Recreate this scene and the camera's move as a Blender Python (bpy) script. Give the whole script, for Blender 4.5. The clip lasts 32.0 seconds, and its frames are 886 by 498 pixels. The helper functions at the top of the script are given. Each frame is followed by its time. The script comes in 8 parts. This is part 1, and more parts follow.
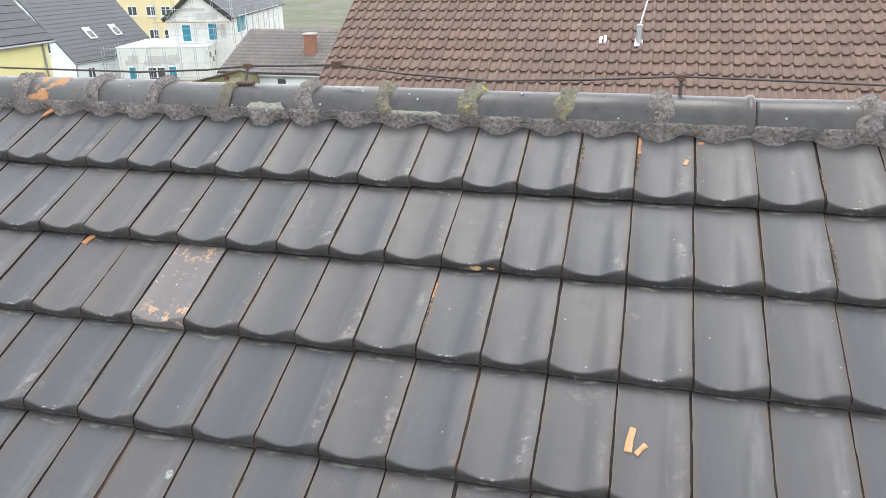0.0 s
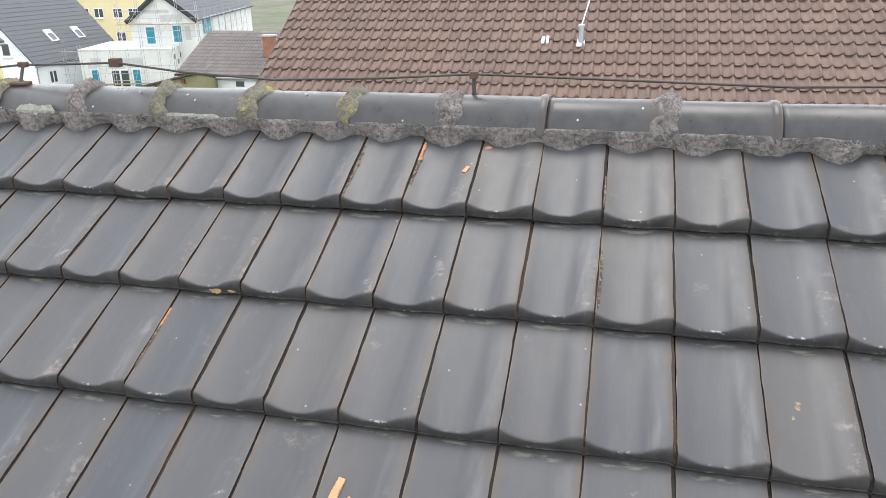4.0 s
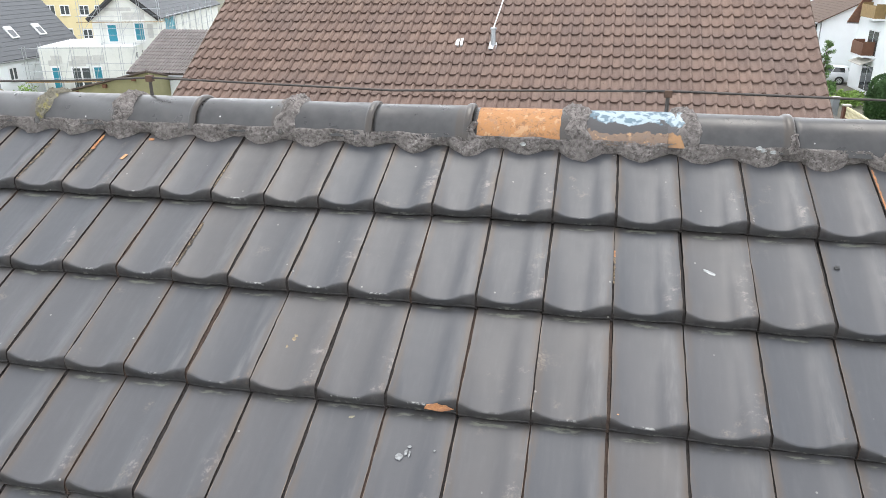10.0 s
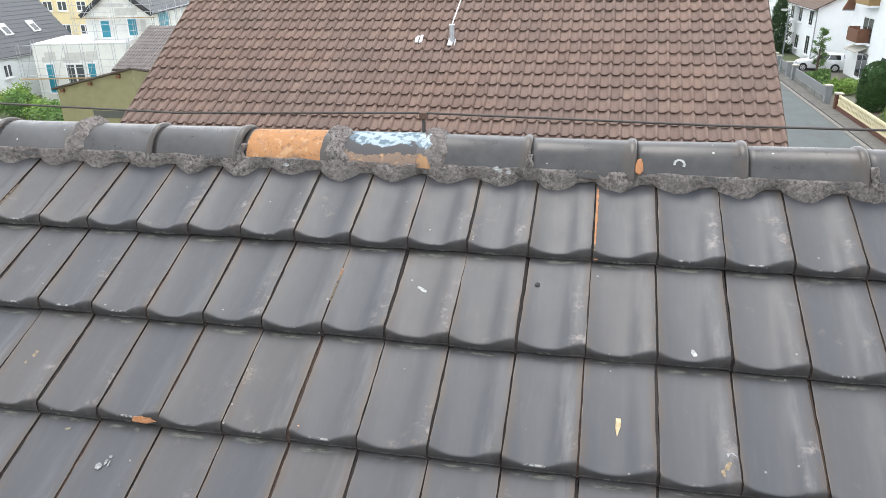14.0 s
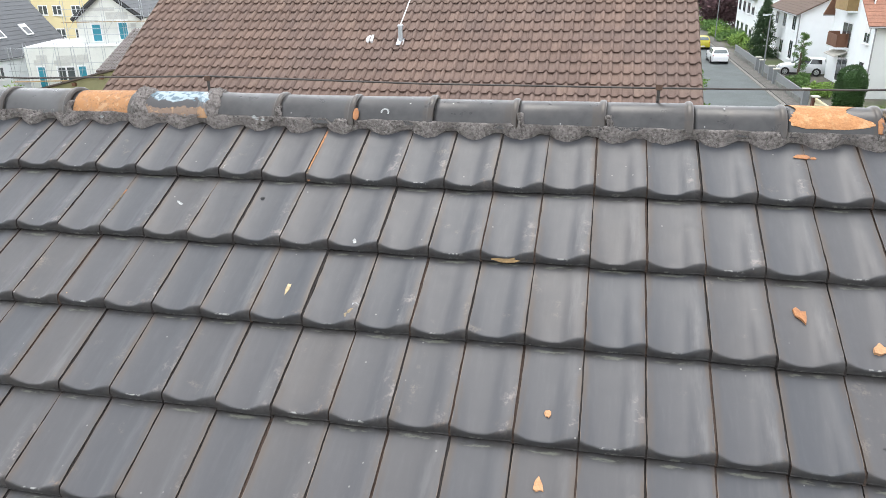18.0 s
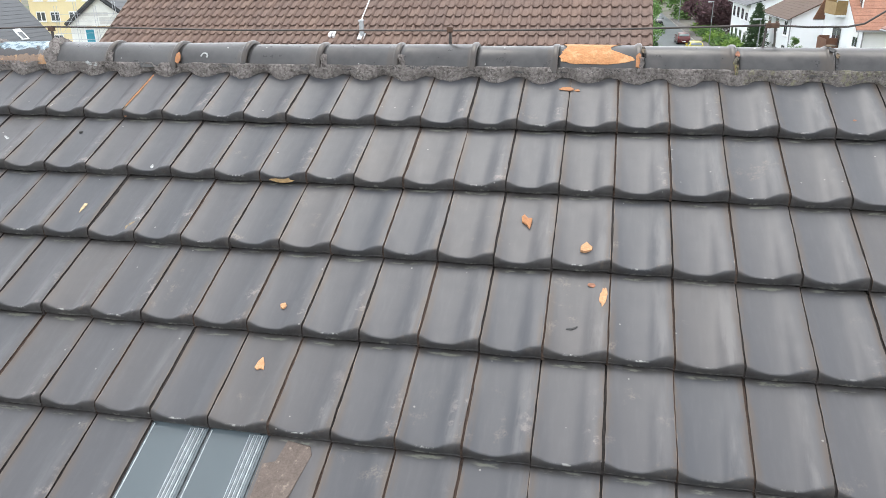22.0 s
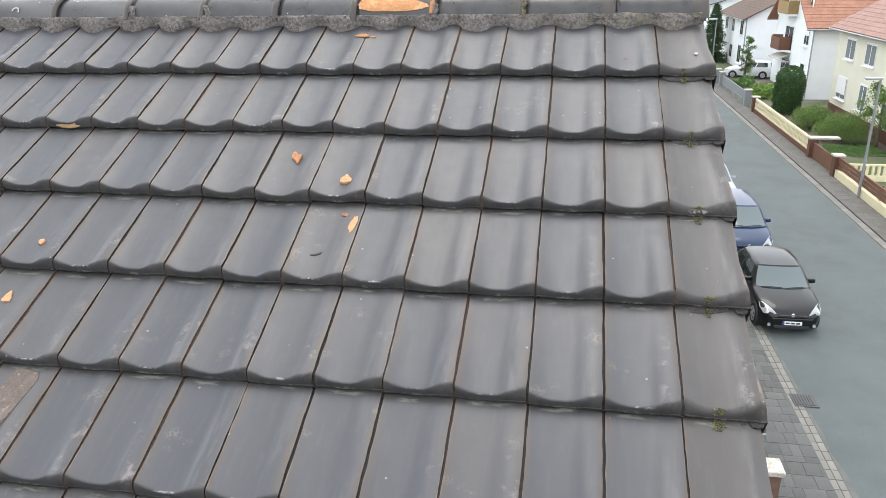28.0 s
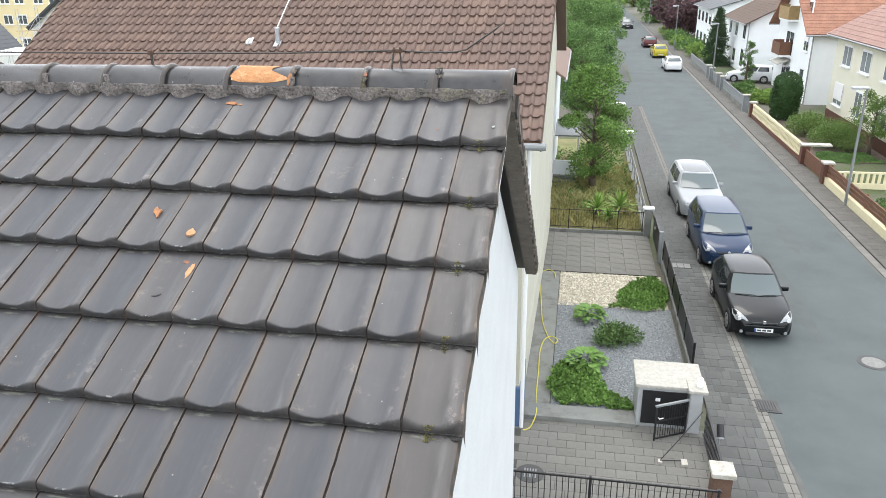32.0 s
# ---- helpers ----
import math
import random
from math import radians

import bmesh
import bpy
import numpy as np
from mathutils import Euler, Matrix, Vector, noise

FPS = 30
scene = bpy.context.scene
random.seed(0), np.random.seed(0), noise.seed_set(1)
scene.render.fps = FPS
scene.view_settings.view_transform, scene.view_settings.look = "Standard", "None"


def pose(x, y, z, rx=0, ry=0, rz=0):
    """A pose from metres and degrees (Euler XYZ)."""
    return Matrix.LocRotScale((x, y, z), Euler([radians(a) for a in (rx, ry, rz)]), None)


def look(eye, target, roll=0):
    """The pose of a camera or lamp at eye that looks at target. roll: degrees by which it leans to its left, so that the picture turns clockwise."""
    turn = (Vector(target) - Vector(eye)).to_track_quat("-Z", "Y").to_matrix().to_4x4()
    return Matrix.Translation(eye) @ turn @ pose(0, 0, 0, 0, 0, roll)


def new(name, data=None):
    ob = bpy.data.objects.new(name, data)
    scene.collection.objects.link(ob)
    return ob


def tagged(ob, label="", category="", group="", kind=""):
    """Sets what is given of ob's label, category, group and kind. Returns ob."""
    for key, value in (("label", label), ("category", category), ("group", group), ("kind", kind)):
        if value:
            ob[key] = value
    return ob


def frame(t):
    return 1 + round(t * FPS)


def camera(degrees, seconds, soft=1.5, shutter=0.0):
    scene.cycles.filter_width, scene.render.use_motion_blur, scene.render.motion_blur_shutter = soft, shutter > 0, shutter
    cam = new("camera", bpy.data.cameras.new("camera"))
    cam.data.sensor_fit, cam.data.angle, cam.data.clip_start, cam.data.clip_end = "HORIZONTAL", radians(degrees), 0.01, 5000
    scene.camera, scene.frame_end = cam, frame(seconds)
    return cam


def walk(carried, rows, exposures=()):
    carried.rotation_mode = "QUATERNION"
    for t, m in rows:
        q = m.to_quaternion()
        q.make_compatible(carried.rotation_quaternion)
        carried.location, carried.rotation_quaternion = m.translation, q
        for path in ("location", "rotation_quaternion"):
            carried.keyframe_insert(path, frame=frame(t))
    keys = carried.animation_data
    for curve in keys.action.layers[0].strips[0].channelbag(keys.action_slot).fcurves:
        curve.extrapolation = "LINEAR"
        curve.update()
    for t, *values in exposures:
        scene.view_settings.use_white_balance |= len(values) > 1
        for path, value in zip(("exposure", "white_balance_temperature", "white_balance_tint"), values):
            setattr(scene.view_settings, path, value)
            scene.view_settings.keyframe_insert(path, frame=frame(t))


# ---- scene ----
cam = camera(62.26, 32.0, soft=0.7)
PATH = [
    (0, pose(-6.008, -2.793, 9.655, 67.65, 1.01, 14.73)),
    (0.5, pose(-5.987, -2.803, 9.647, 67.56, 1.14, 14.22)),
    (1, pose(-5.896, -2.777, 9.656, 67.49, 1.23, 13.65)),
    (1.5, pose(-5.797, -2.724, 9.649, 67.40, 1.14, 13.49)),
    (2, pose(-5.660, -2.645, 9.641, 67.40, 1.18, 13.51)),
    (2.5, pose(-5.610, -2.549, 9.646, 67.44, 1.10, 13.41)),
    (3, pose(-5.551, -2.448, 9.628, 67.60, 1.13, 13.32)),
    (3.5, pose(-5.458, -2.377, 9.601, 67.76, 1.09, 13.22)),
    (4, pose(-5.386, -2.363, 9.587, 67.77, 0.94, 13.05)),
    (4.5, pose(-5.326, -2.393, 9.586, 67.73, 0.87, 12.89)),
    (5, pose(-5.265, -2.452, 9.595, 67.72, 0.85, 12.75)),
    (5.5, pose(-5.188, -2.520, 9.610, 67.85, 0.87, 12.63)),
    (6, pose(-5.088, -2.570, 9.643, 67.81, 0.80, 12.43)),
    (6.5, pose(-4.938, -2.591, 9.685, 67.74, 0.74, 12.41)),
    (7, pose(-4.714, -2.622, 9.714, 67.60, 0.73, 12.46)),
    (7.5, pose(-4.554, -2.619, 9.739, 67.55, 0.60, 12.33)),
    (8, pose(-4.419, -2.558, 9.746, 67.50, 0.58, 12.18)),
    (8.5, pose(-4.329, -2.532, 9.736, 67.56, 0.58, 12.00)),
    (9, pose(-4.241, -2.531, 9.747, 67.64, 0.46, 11.93)),
    (9.5, pose(-4.192, -2.555, 9.727, 67.78, 0.37, 11.70)),
    (10, pose(-4.094, -2.585, 9.669, 67.72, 0.35, 11.56)),
    (10.5, pose(-3.958, -2.615, 9.632, 67.31, 0.60, 11.74)),
    (11, pose(-3.791, -2.595, 9.667, 66.89, 0.80, 11.85)),
    (11.5, pose(-3.645, -2.582, 9.721, 66.77, 0.74, 11.64)),
    (12, pose(-3.521, -2.557, 9.740, 66.85, 0.80, 11.64)),
    (12.5, pose(-3.410, -2.521, 9.741, 66.88, 1.01, 11.76)),
    (13, pose(-3.317, -2.464, 9.748, 66.87, 0.95, 11.78)),
    (13.5, pose(-3.257, -2.445, 9.772, 66.99, 0.93, 11.89)),
    (14, pose(-3.208, -2.497, 9.793, 67.03, 1.02, 11.81)),
    (14.5, pose(-3.148, -2.604, 9.805, 66.99, 1.08, 11.77)),
    (15, pose(-3.065, -2.739, 9.809, 66.94, 1.12, 11.75)),
    (15.5, pose(-2.945, -2.875, 9.800, 66.96, 1.12, 11.85)),
    (16, pose(-2.764, -2.981, 9.794, 67.21, 1.09, 11.83)),
    (16.5, pose(-2.550, -3.058, 9.774, 67.42, 1.00, 11.89)),
    (17, pose(-2.350, -3.103, 9.760, 67.41, 1.00, 11.91)),
    (17.5, pose(-2.176, -3.118, 9.761, 67.42, 0.97, 11.93)),
    (18, pose(-2.005, -3.121, 9.763, 67.43, 0.94, 11.81)),
    (18.5, pose(-1.836, -3.112, 9.763, 67.45, 0.88, 11.83)),
    (19, pose(-1.666, -3.128, 9.754, 67.63, 0.81, 11.79)),
    (19.5, pose(-1.489, -3.157, 9.726, 67.80, 0.92, 11.89)),
    (20, pose(-1.291, -3.195, 9.688, 67.94, 1.02, 12.02)),
    (20.5, pose(-1.181, -3.236, 9.652, 68.00, 1.09, 12.04)),
    (21, pose(-1.115, -3.262, 9.617, 68.06, 1.12, 12.22)),
    (21.5, pose(-1.085, -3.273, 9.581, 67.98, 0.98, 12.15)),
    (22, pose(-1.065, -3.276, 9.514, 68.02, 1.00, 12.01)),
    (22.5, pose(-0.926, -3.271, 9.493, 68.00, 1.14, 11.63)),
    (23, pose(-0.762, -3.276, 9.507, 68.00, 1.09, 11.66)),
    (23.5, pose(-0.694, -3.301, 9.522, 67.88, 1.05, 11.84)),
    (24, pose(-0.637, -3.315, 9.488, 68.08, 0.96, 11.76)),
    (24.5, pose(-0.514, -3.267, 9.431, 68.31, 1.16, 10.76)),
    (25, pose(-0.345, -3.230, 9.382, 68.35, 1.29, 10.17)),
    (25.5, pose(-0.268, -3.226, 9.374, 68.28, 1.32, 10.09)),
    (26, pose(-0.263, -3.227, 9.328, 68.46, 1.27, 9.97)),
    (26.5, pose(-0.284, -3.238, 9.267, 68.62, 1.26, 9.88)),
    (27, pose(-0.315, -3.251, 9.218, 68.70, 1.21, 9.75)),
    (27.5, pose(-0.332, -3.256, 9.208, 68.66, 1.16, 9.68)),
    (28, pose(-0.319, -3.251, 9.277, 68.28, 1.09, 9.75)),
    (28.5, pose(-0.302, -3.243, 9.413, 68.26, 1.04, 9.84)),
    (29, pose(-0.246, -3.255, 9.522, 68.46, 0.94, 9.84)),
    (29.5, pose(-0.108, -3.311, 9.583, 68.68, 0.89, 9.97)),
    (30, pose(0.065, -3.391, 9.580, 68.76, 0.92, 10.17)),
    (30.5, pose(0.233, -3.450, 9.575, 68.59, 1.00, 10.44)),
    (31, pose(0.377, -3.491, 9.596, 68.45, 0.90, 10.53)),
    (31.5, pose(0.463, -3.535, 9.609, 68.45, 0.85, 10.52)),
    (32, pose(0.547, -3.581, 9.654, 68.18, 0.83, 10.68)),
]
walk(cam, PATH)

# ---- light: an overcast sky with a weak, wide sun ----
world = bpy.data.worlds.new("overcast_sky")
scene.world = world
world.use_nodes = True
wn = world.node_tree.nodes
wn.clear()
w_out = wn.new("ShaderNodeOutputWorld")
w_bg = wn.new("ShaderNodeBackground")
w_sky = wn.new("ShaderNodeTexSky")
w_sky.sky_type = "NISHITA"
w_sky.sun_disc = False
w_sky.sun_elevation = radians(68)
w_sky.sun_rotation = radians(-11)
w_sky.dust_density = 4.0
w_sky.air_density = 1.0
w_tc = wn.new("ShaderNodeTexCoord")
w_sep = wn.new("ShaderNodeSeparateXYZ")
w_up = wn.new("ShaderNodeMapRange")
w_up.inputs["From Min"].default_value = 0.0
w_up.inputs["From Max"].default_value = 1.0
w_up.inputs["To Min"].default_value = 1.27
w_up.inputs["To Max"].default_value = 0.89
w_cloud = wn.new("ShaderNodeVectorMath")
w_cloud.operation = "SCALE"
w_cloud.inputs[0].default_value = (9.3, 9.6, 10.0)
w_mix = wn.new("ShaderNodeMix")
w_mix.data_type = "RGBA"
w_mix.inputs[0].default_value = 0.82
w_bg.inputs[1].default_value = 0.13
wl = world.node_tree.links
wl.new(w_tc.outputs["Generated"], w_sep.inputs[0])
wl.new(w_sep.outputs[2], w_up.inputs["Value"])
wl.new(w_up.outputs[0], w_cloud.inputs["Scale"])
wl.new(w_sky.outputs[0], w_mix.inputs[6])
wl.new(w_cloud.outputs[0], w_mix.inputs[7])
wl.new(w_mix.outputs[2], w_bg.inputs[0])
wl.new(w_bg.outputs[0], w_out.inputs[0])
sun = new("sun", bpy.data.lights.new("sun", "SUN"))
sun.data.energy = 0.6
sun.data.angle = radians(30)
sun.data.color = (1.0, 0.97, 0.92)
sun.matrix_world = look((-3, 16, 40), (0, 0, 0))
scene.view_settings.exposure = 1.12

# ---- helpers of this scene ----
def link(nt, a, b):
    nt.links.new(a, b)


def material(name, colour, rough=0.7, metal=0.0, var=0.12, scale=6.0, fine=60.0, bump=0.2, bump_scale=80.0,
             second=None, second_amount=0.5, second_scale=2.0, spec=0.5, rnd=0.0, coords="Object"):
    """Base colour with noise at two scales, an optional second colour in patches, and fine relief."""
    m = bpy.data.materials.new(name)
    m.use_nodes = True
    nt = m.node_tree
    b = nt.nodes["Principled BSDF"]
    b.inputs["Roughness"].default_value = rough
    b.inputs["Metallic"].default_value = metal
    b.inputs["Specular IOR Level"].default_value = spec
    tc = nt.nodes.new("ShaderNodeTexCoord")
    src = tc.outputs[coords]
    n1 = nt.nodes.new("ShaderNodeTexNoise")
    n1.inputs["Scale"].default_value = scale
    n1.inputs["Detail"].default_value = 5
    n2 = nt.nodes.new("ShaderNodeTexNoise")
    n2.inputs["Scale"].default_value = fine
    n2.inputs["Detail"].default_value = 3
    link(nt, src, n1.inputs["Vector"])
    link(nt, src, n2.inputs["Vector"])
    add = nt.nodes.new("ShaderNodeMath")
    add.operation = "ADD"
    link(nt, n1.outputs["Fac"], add.inputs[0])
    link(nt, n2.outputs["Fac"], add.inputs[1])
    mr = nt.nodes.new("ShaderNodeMapRange")
    mr.inputs["From Min"].default_value = 0.6
    mr.inputs["From Max"].default_value = 1.4
    mr.inputs["To Min"].default_value = 1 - var
    mr.inputs["To Max"].default_value = 1 + var
    link(nt, add.outputs[0], mr.inputs["Value"])
    value = mr.outputs[0]
    if rnd:
        oi = nt.nodes.new("ShaderNodeObjectInfo")
        r2 = nt.nodes.new("ShaderNodeMapRange")
        r2.inputs["To Min"].default_value = 1 - rnd
        r2.inputs["To Max"].default_value = 1 + rnd
        link(nt, oi.outputs["Random"], r2.inputs["Value"])
        mu = nt.nodes.new("ShaderNodeMath")
        mu.operation = "MULTIPLY"
        link(nt, value, mu.inputs[0])
        link(nt, r2.outputs[0], mu.inputs[1])
        value = mu.outputs[0]
    base = nt.nodes.new("ShaderNodeMix")
    base.data_type = "RGBA"
    base.inputs[6].default_value = (*colour, 1)
    base.inputs[7].default_value = (*(second or colour), 1)
    base.inputs[0].default_value = 0
    if second:
        n3 = nt.nodes.new("ShaderNodeTexNoise")
        n3.inputs["Scale"].default_value = second_scale
        n3.inputs["Detail"].default_value = 8
        n3.inputs["Roughness"].default_value = 0.65
        link(nt, src, n3.inputs["Vector"])
        ra = nt.nodes.new("ShaderNodeMapRange")
        ra.inputs["From Min"].default_value = 0.62 - 0.3 * second_amount
        ra.inputs["From Max"].default_value = 0.74 - 0.3 * second_amount
        link(nt, n3.outputs["Fac"], ra.inputs["Value"])
        link(nt, ra.outputs[0], base.inputs[0])
    hsv = nt.nodes.new("ShaderNodeHueSaturation")
    link(nt, base.outputs[2], hsv.inputs["Color"])
    link(nt, value, hsv.inputs["Value"])
    link(nt, hsv.outputs[0], b.inputs["Base Color"])
    if bump:
        n4 = nt.nodes.new("ShaderNodeTexNoise")
        n4.inputs["Scale"].default_value = bump_scale
        n4.inputs["Detail"].default_value = 4
        link(nt, src, n4.inputs["Vector"])
        bp = nt.nodes.new("ShaderNodeBump")
        bp.inputs["Strength"].default_value = bump
        bp.inputs["Distance"].default_value = 0.01
        link(nt, n4.outputs["Fac"], bp.inputs["Height"])
        link(nt, bp.outputs[0], b.inputs["Normal"])
    return m


def mesh_from(name, bm, smooth=False):
    me = bpy.data.meshes.new(name)
    bm.to_mesh(me)
    bm.free()
    if smooth:
        me.polygons.foreach_set("use_smooth", [True] * len(me.polygons))
    return me


def part(name, bm, mat, parent, label="", smooth=False, m=None):
    """One mesh object under a thing or a part."""
    me = bm if isinstance(bm, bpy.types.Mesh) else mesh_from(name, bm, smooth)
    if mat is not None and not me.materials:
        me.materials.append(mat)
    ob = new(name, me)
    if parent is not None:
        ob.parent = parent
    if m is not None:
        ob.matrix_basis = m
    if label:
        ob["label"] = label
    return ob


def thing(name, m, label, category, group="", kind=""):
    """An Empty at the base of a thing, to parent its parts."""
    ob = new(name)
    ob.empty_display_size = 0.1
    ob.matrix_basis = m
    return tagged(ob, label, category, group, kind)


def solid(name, bm, mat, label, category, group="", kind="", smooth=False, m=None):
    """A top-level thing that is one mesh."""
    return tagged(part(name, bm, mat, None, smooth=smooth, m=m), label, category, group, kind)


def box(x0, y0, z0, x1, y1, z1, bevel=0.0, bm=None, m=None):
    bm2 = bmesh.new()
    vs = [bm2.verts.new((x, y, z)) for x in (x0, x1) for y in (y0, y1) for z in (z0, z1)]
    for f in ((0, 1, 3, 2), (4, 6, 7, 5), (0, 4, 5, 1), (2, 3, 7, 6), (0, 2, 6, 4), (1, 5, 7, 3)):
        bm2.faces.new([vs[i] for i in f])
    if bevel:
        bmesh.ops.bevel(bm2, geom=bm2.edges[:], offset=bevel, segments=2, affect="EDGES", profile=0.6)
    if m is not None:
        bmesh.ops.transform(bm2, matrix=m, verts=bm2.verts[:])
    return join(bm, bm2)


def join(bm, bm2):
    if bm is None:
        return bm2
    me = bpy.data.meshes.new("tmp")
    bm2.to_mesh(me)
    bm2.free()
    bm.from_mesh(me)
    bpy.data.meshes.remove(me)
    return bm


def tube(points, radius, sides=8, bm=None, cap=True):
    """A round bar along a line of points; radius may be one number or one a point."""
    bm2 = bmesh.new()
    pts = [Vector(p) for p in points]
    radii = radius if isinstance(radius, (list, tuple)) else [radius] * len(pts)
    rings = []
    for i, p in enumerate(pts):
        d = (pts[min(i + 1, len(pts) - 1)] - pts[max(i - 1, 0)]).normalized()
        a = d.cross(Vector((0, 0, 1)) if abs(d.z) < 0.9 else Vector((1, 0, 0))).normalized()
        b = d.cross(a)
        rings.append([bm2.verts.new(p + radii[i] * (math.cos(2 * math.pi * k / sides) * a + math.sin(2 * math.pi * k / sides) * b)) for k in range(sides)])
    for r0, r1 in zip(rings, rings[1:]):
        for k in range(sides):
            bm2.faces.new((r0[k], r0[(k + 1) % sides], r1[(k + 1) % sides], r1[k]))
    if cap:
        bm2.faces.new(rings[0][::-1])
        bm2.faces.new(rings[-1])
    return join(bm, bm2)


def prism(outline, axis, a, b, bm=None):
    """An outline of 2D points pushed along axis (0 x, 1 y, 2 z) from a to b."""
    bm2 = bmesh.new()

    def at(p, t):
        return {0: (t, p[0], p[1]), 1: (p[0], t, p[1]), 2: (p[0], p[1], t)}[axis]
    v0 = [bm2.verts.new(at(p, a)) for p in outline]
    v1 = [bm2.verts.new(at(p, b)) for p in outline]
    n = len(outline)
    for i in range(n):
        bm2.faces.new((v0[i], v0[(i + 1) % n], v1[(i + 1) % n], v1[i]))
    bm2.faces.new(v0[::-1])
    bm2.faces.new(v1)
    bmesh.ops.recalc_face_normals(bm2, faces=bm2.faces[:])
    return join(bm, bm2)


def at(x, y, z, rz=0.0):
    return pose(x, y, z, 0, 0, rz)

# ---- our roof: dark engobed interlocking tiles, ridge bedded in mortar ----
PITCH, TOP, TW, TL = radians(29), 9.0, 0.2, 0.354
ROOF = Matrix(((1, 0, 0, 0), (0, math.cos(PITCH), -math.sin(PITCH), 0), (0, math.sin(PITCH), math.cos(PITCH), TOP), (0, 0, 0, 1)))
COLS, COURSES = 47, 7


def nodes_of(name, rough=0.5):
    m = bpy.data.materials.new(name)
    m.use_nodes = True
    return m, m.node_tree, m.node_tree.nodes["Principled BSDF"]


def node(nt, kind, **inputs):
    n = nt.nodes.new(kind)
    for k, v in inputs.items():
        n.inputs[k.replace("_", " ")].default_value = v
    return n


def ramp(nt, value, lo, hi, a=0.0, b=1.0):
    n = node(nt, "ShaderNodeMapRange", From_Min=lo, From_Max=hi, To_Min=a, To_Max=b)
    n.interpolation_type = "SMOOTHSTEP"
    link(nt, value, n.inputs["Value"])
    return n.outputs[0]


def maths(nt, op, a, b):
    n = nt.nodes.new("ShaderNodeMath")
    n.operation = op
    for i, v in enumerate((a, b)):
        if isinstance(v, (int, float)):
            n.inputs[i].default_value = v
        else:
            link(nt, v, n.inputs[i])
    return n.outputs[0]


def blend(nt, fac, a, b):
    n = nt.nodes.new("ShaderNodeMix")
    n.data_type = "RGBA"
    for i, v in ((0, fac), (6, a), (7, b)):
        if isinstance(v, (int, float)):
            n.inputs[i].default_value = v
        elif isinstance(v, tuple):
            n.inputs[i].default_value = (*v, 1)
        else:
            link(nt, v, n.inputs[i])
    return n.outputs[2]


def noise_of(nt, vec, scale, detail=4, rough=0.55):
    n = node(nt, "ShaderNodeTexNoise", Scale=scale, Detail=detail, Roughness=rough)
    link(nt, vec, n.inputs["Vector"])
    return n.outputs["Fac"]


def spread(nt):
    """Object coordinates, and the same shifted apart from object to object."""
    tc = nt.nodes.new("ShaderNodeTexCoord")
    oi = nt.nodes.new("ShaderNodeObjectInfo")
    sc = nt.nodes.new("ShaderNodeVectorMath")
    sc.operation = "ADD"
    mul = maths(nt, "MULTIPLY", oi.outputs["Random"], 37.0)
    link(nt, tc.outputs["Object"], sc.inputs[0])
    link(nt, mul, sc.inputs[1])
    return tc.outputs["Object"], sc.outputs[0], oi.outputs["Random"]


def bump_of(nt, b, height, strength, distance=0.004):
    bp = node(nt, "ShaderNodeBump", Strength=strength, Distance=distance)
    link(nt, height, bp.inputs["Height"])
    link(nt, bp.outputs[0], b.inputs["Normal"])


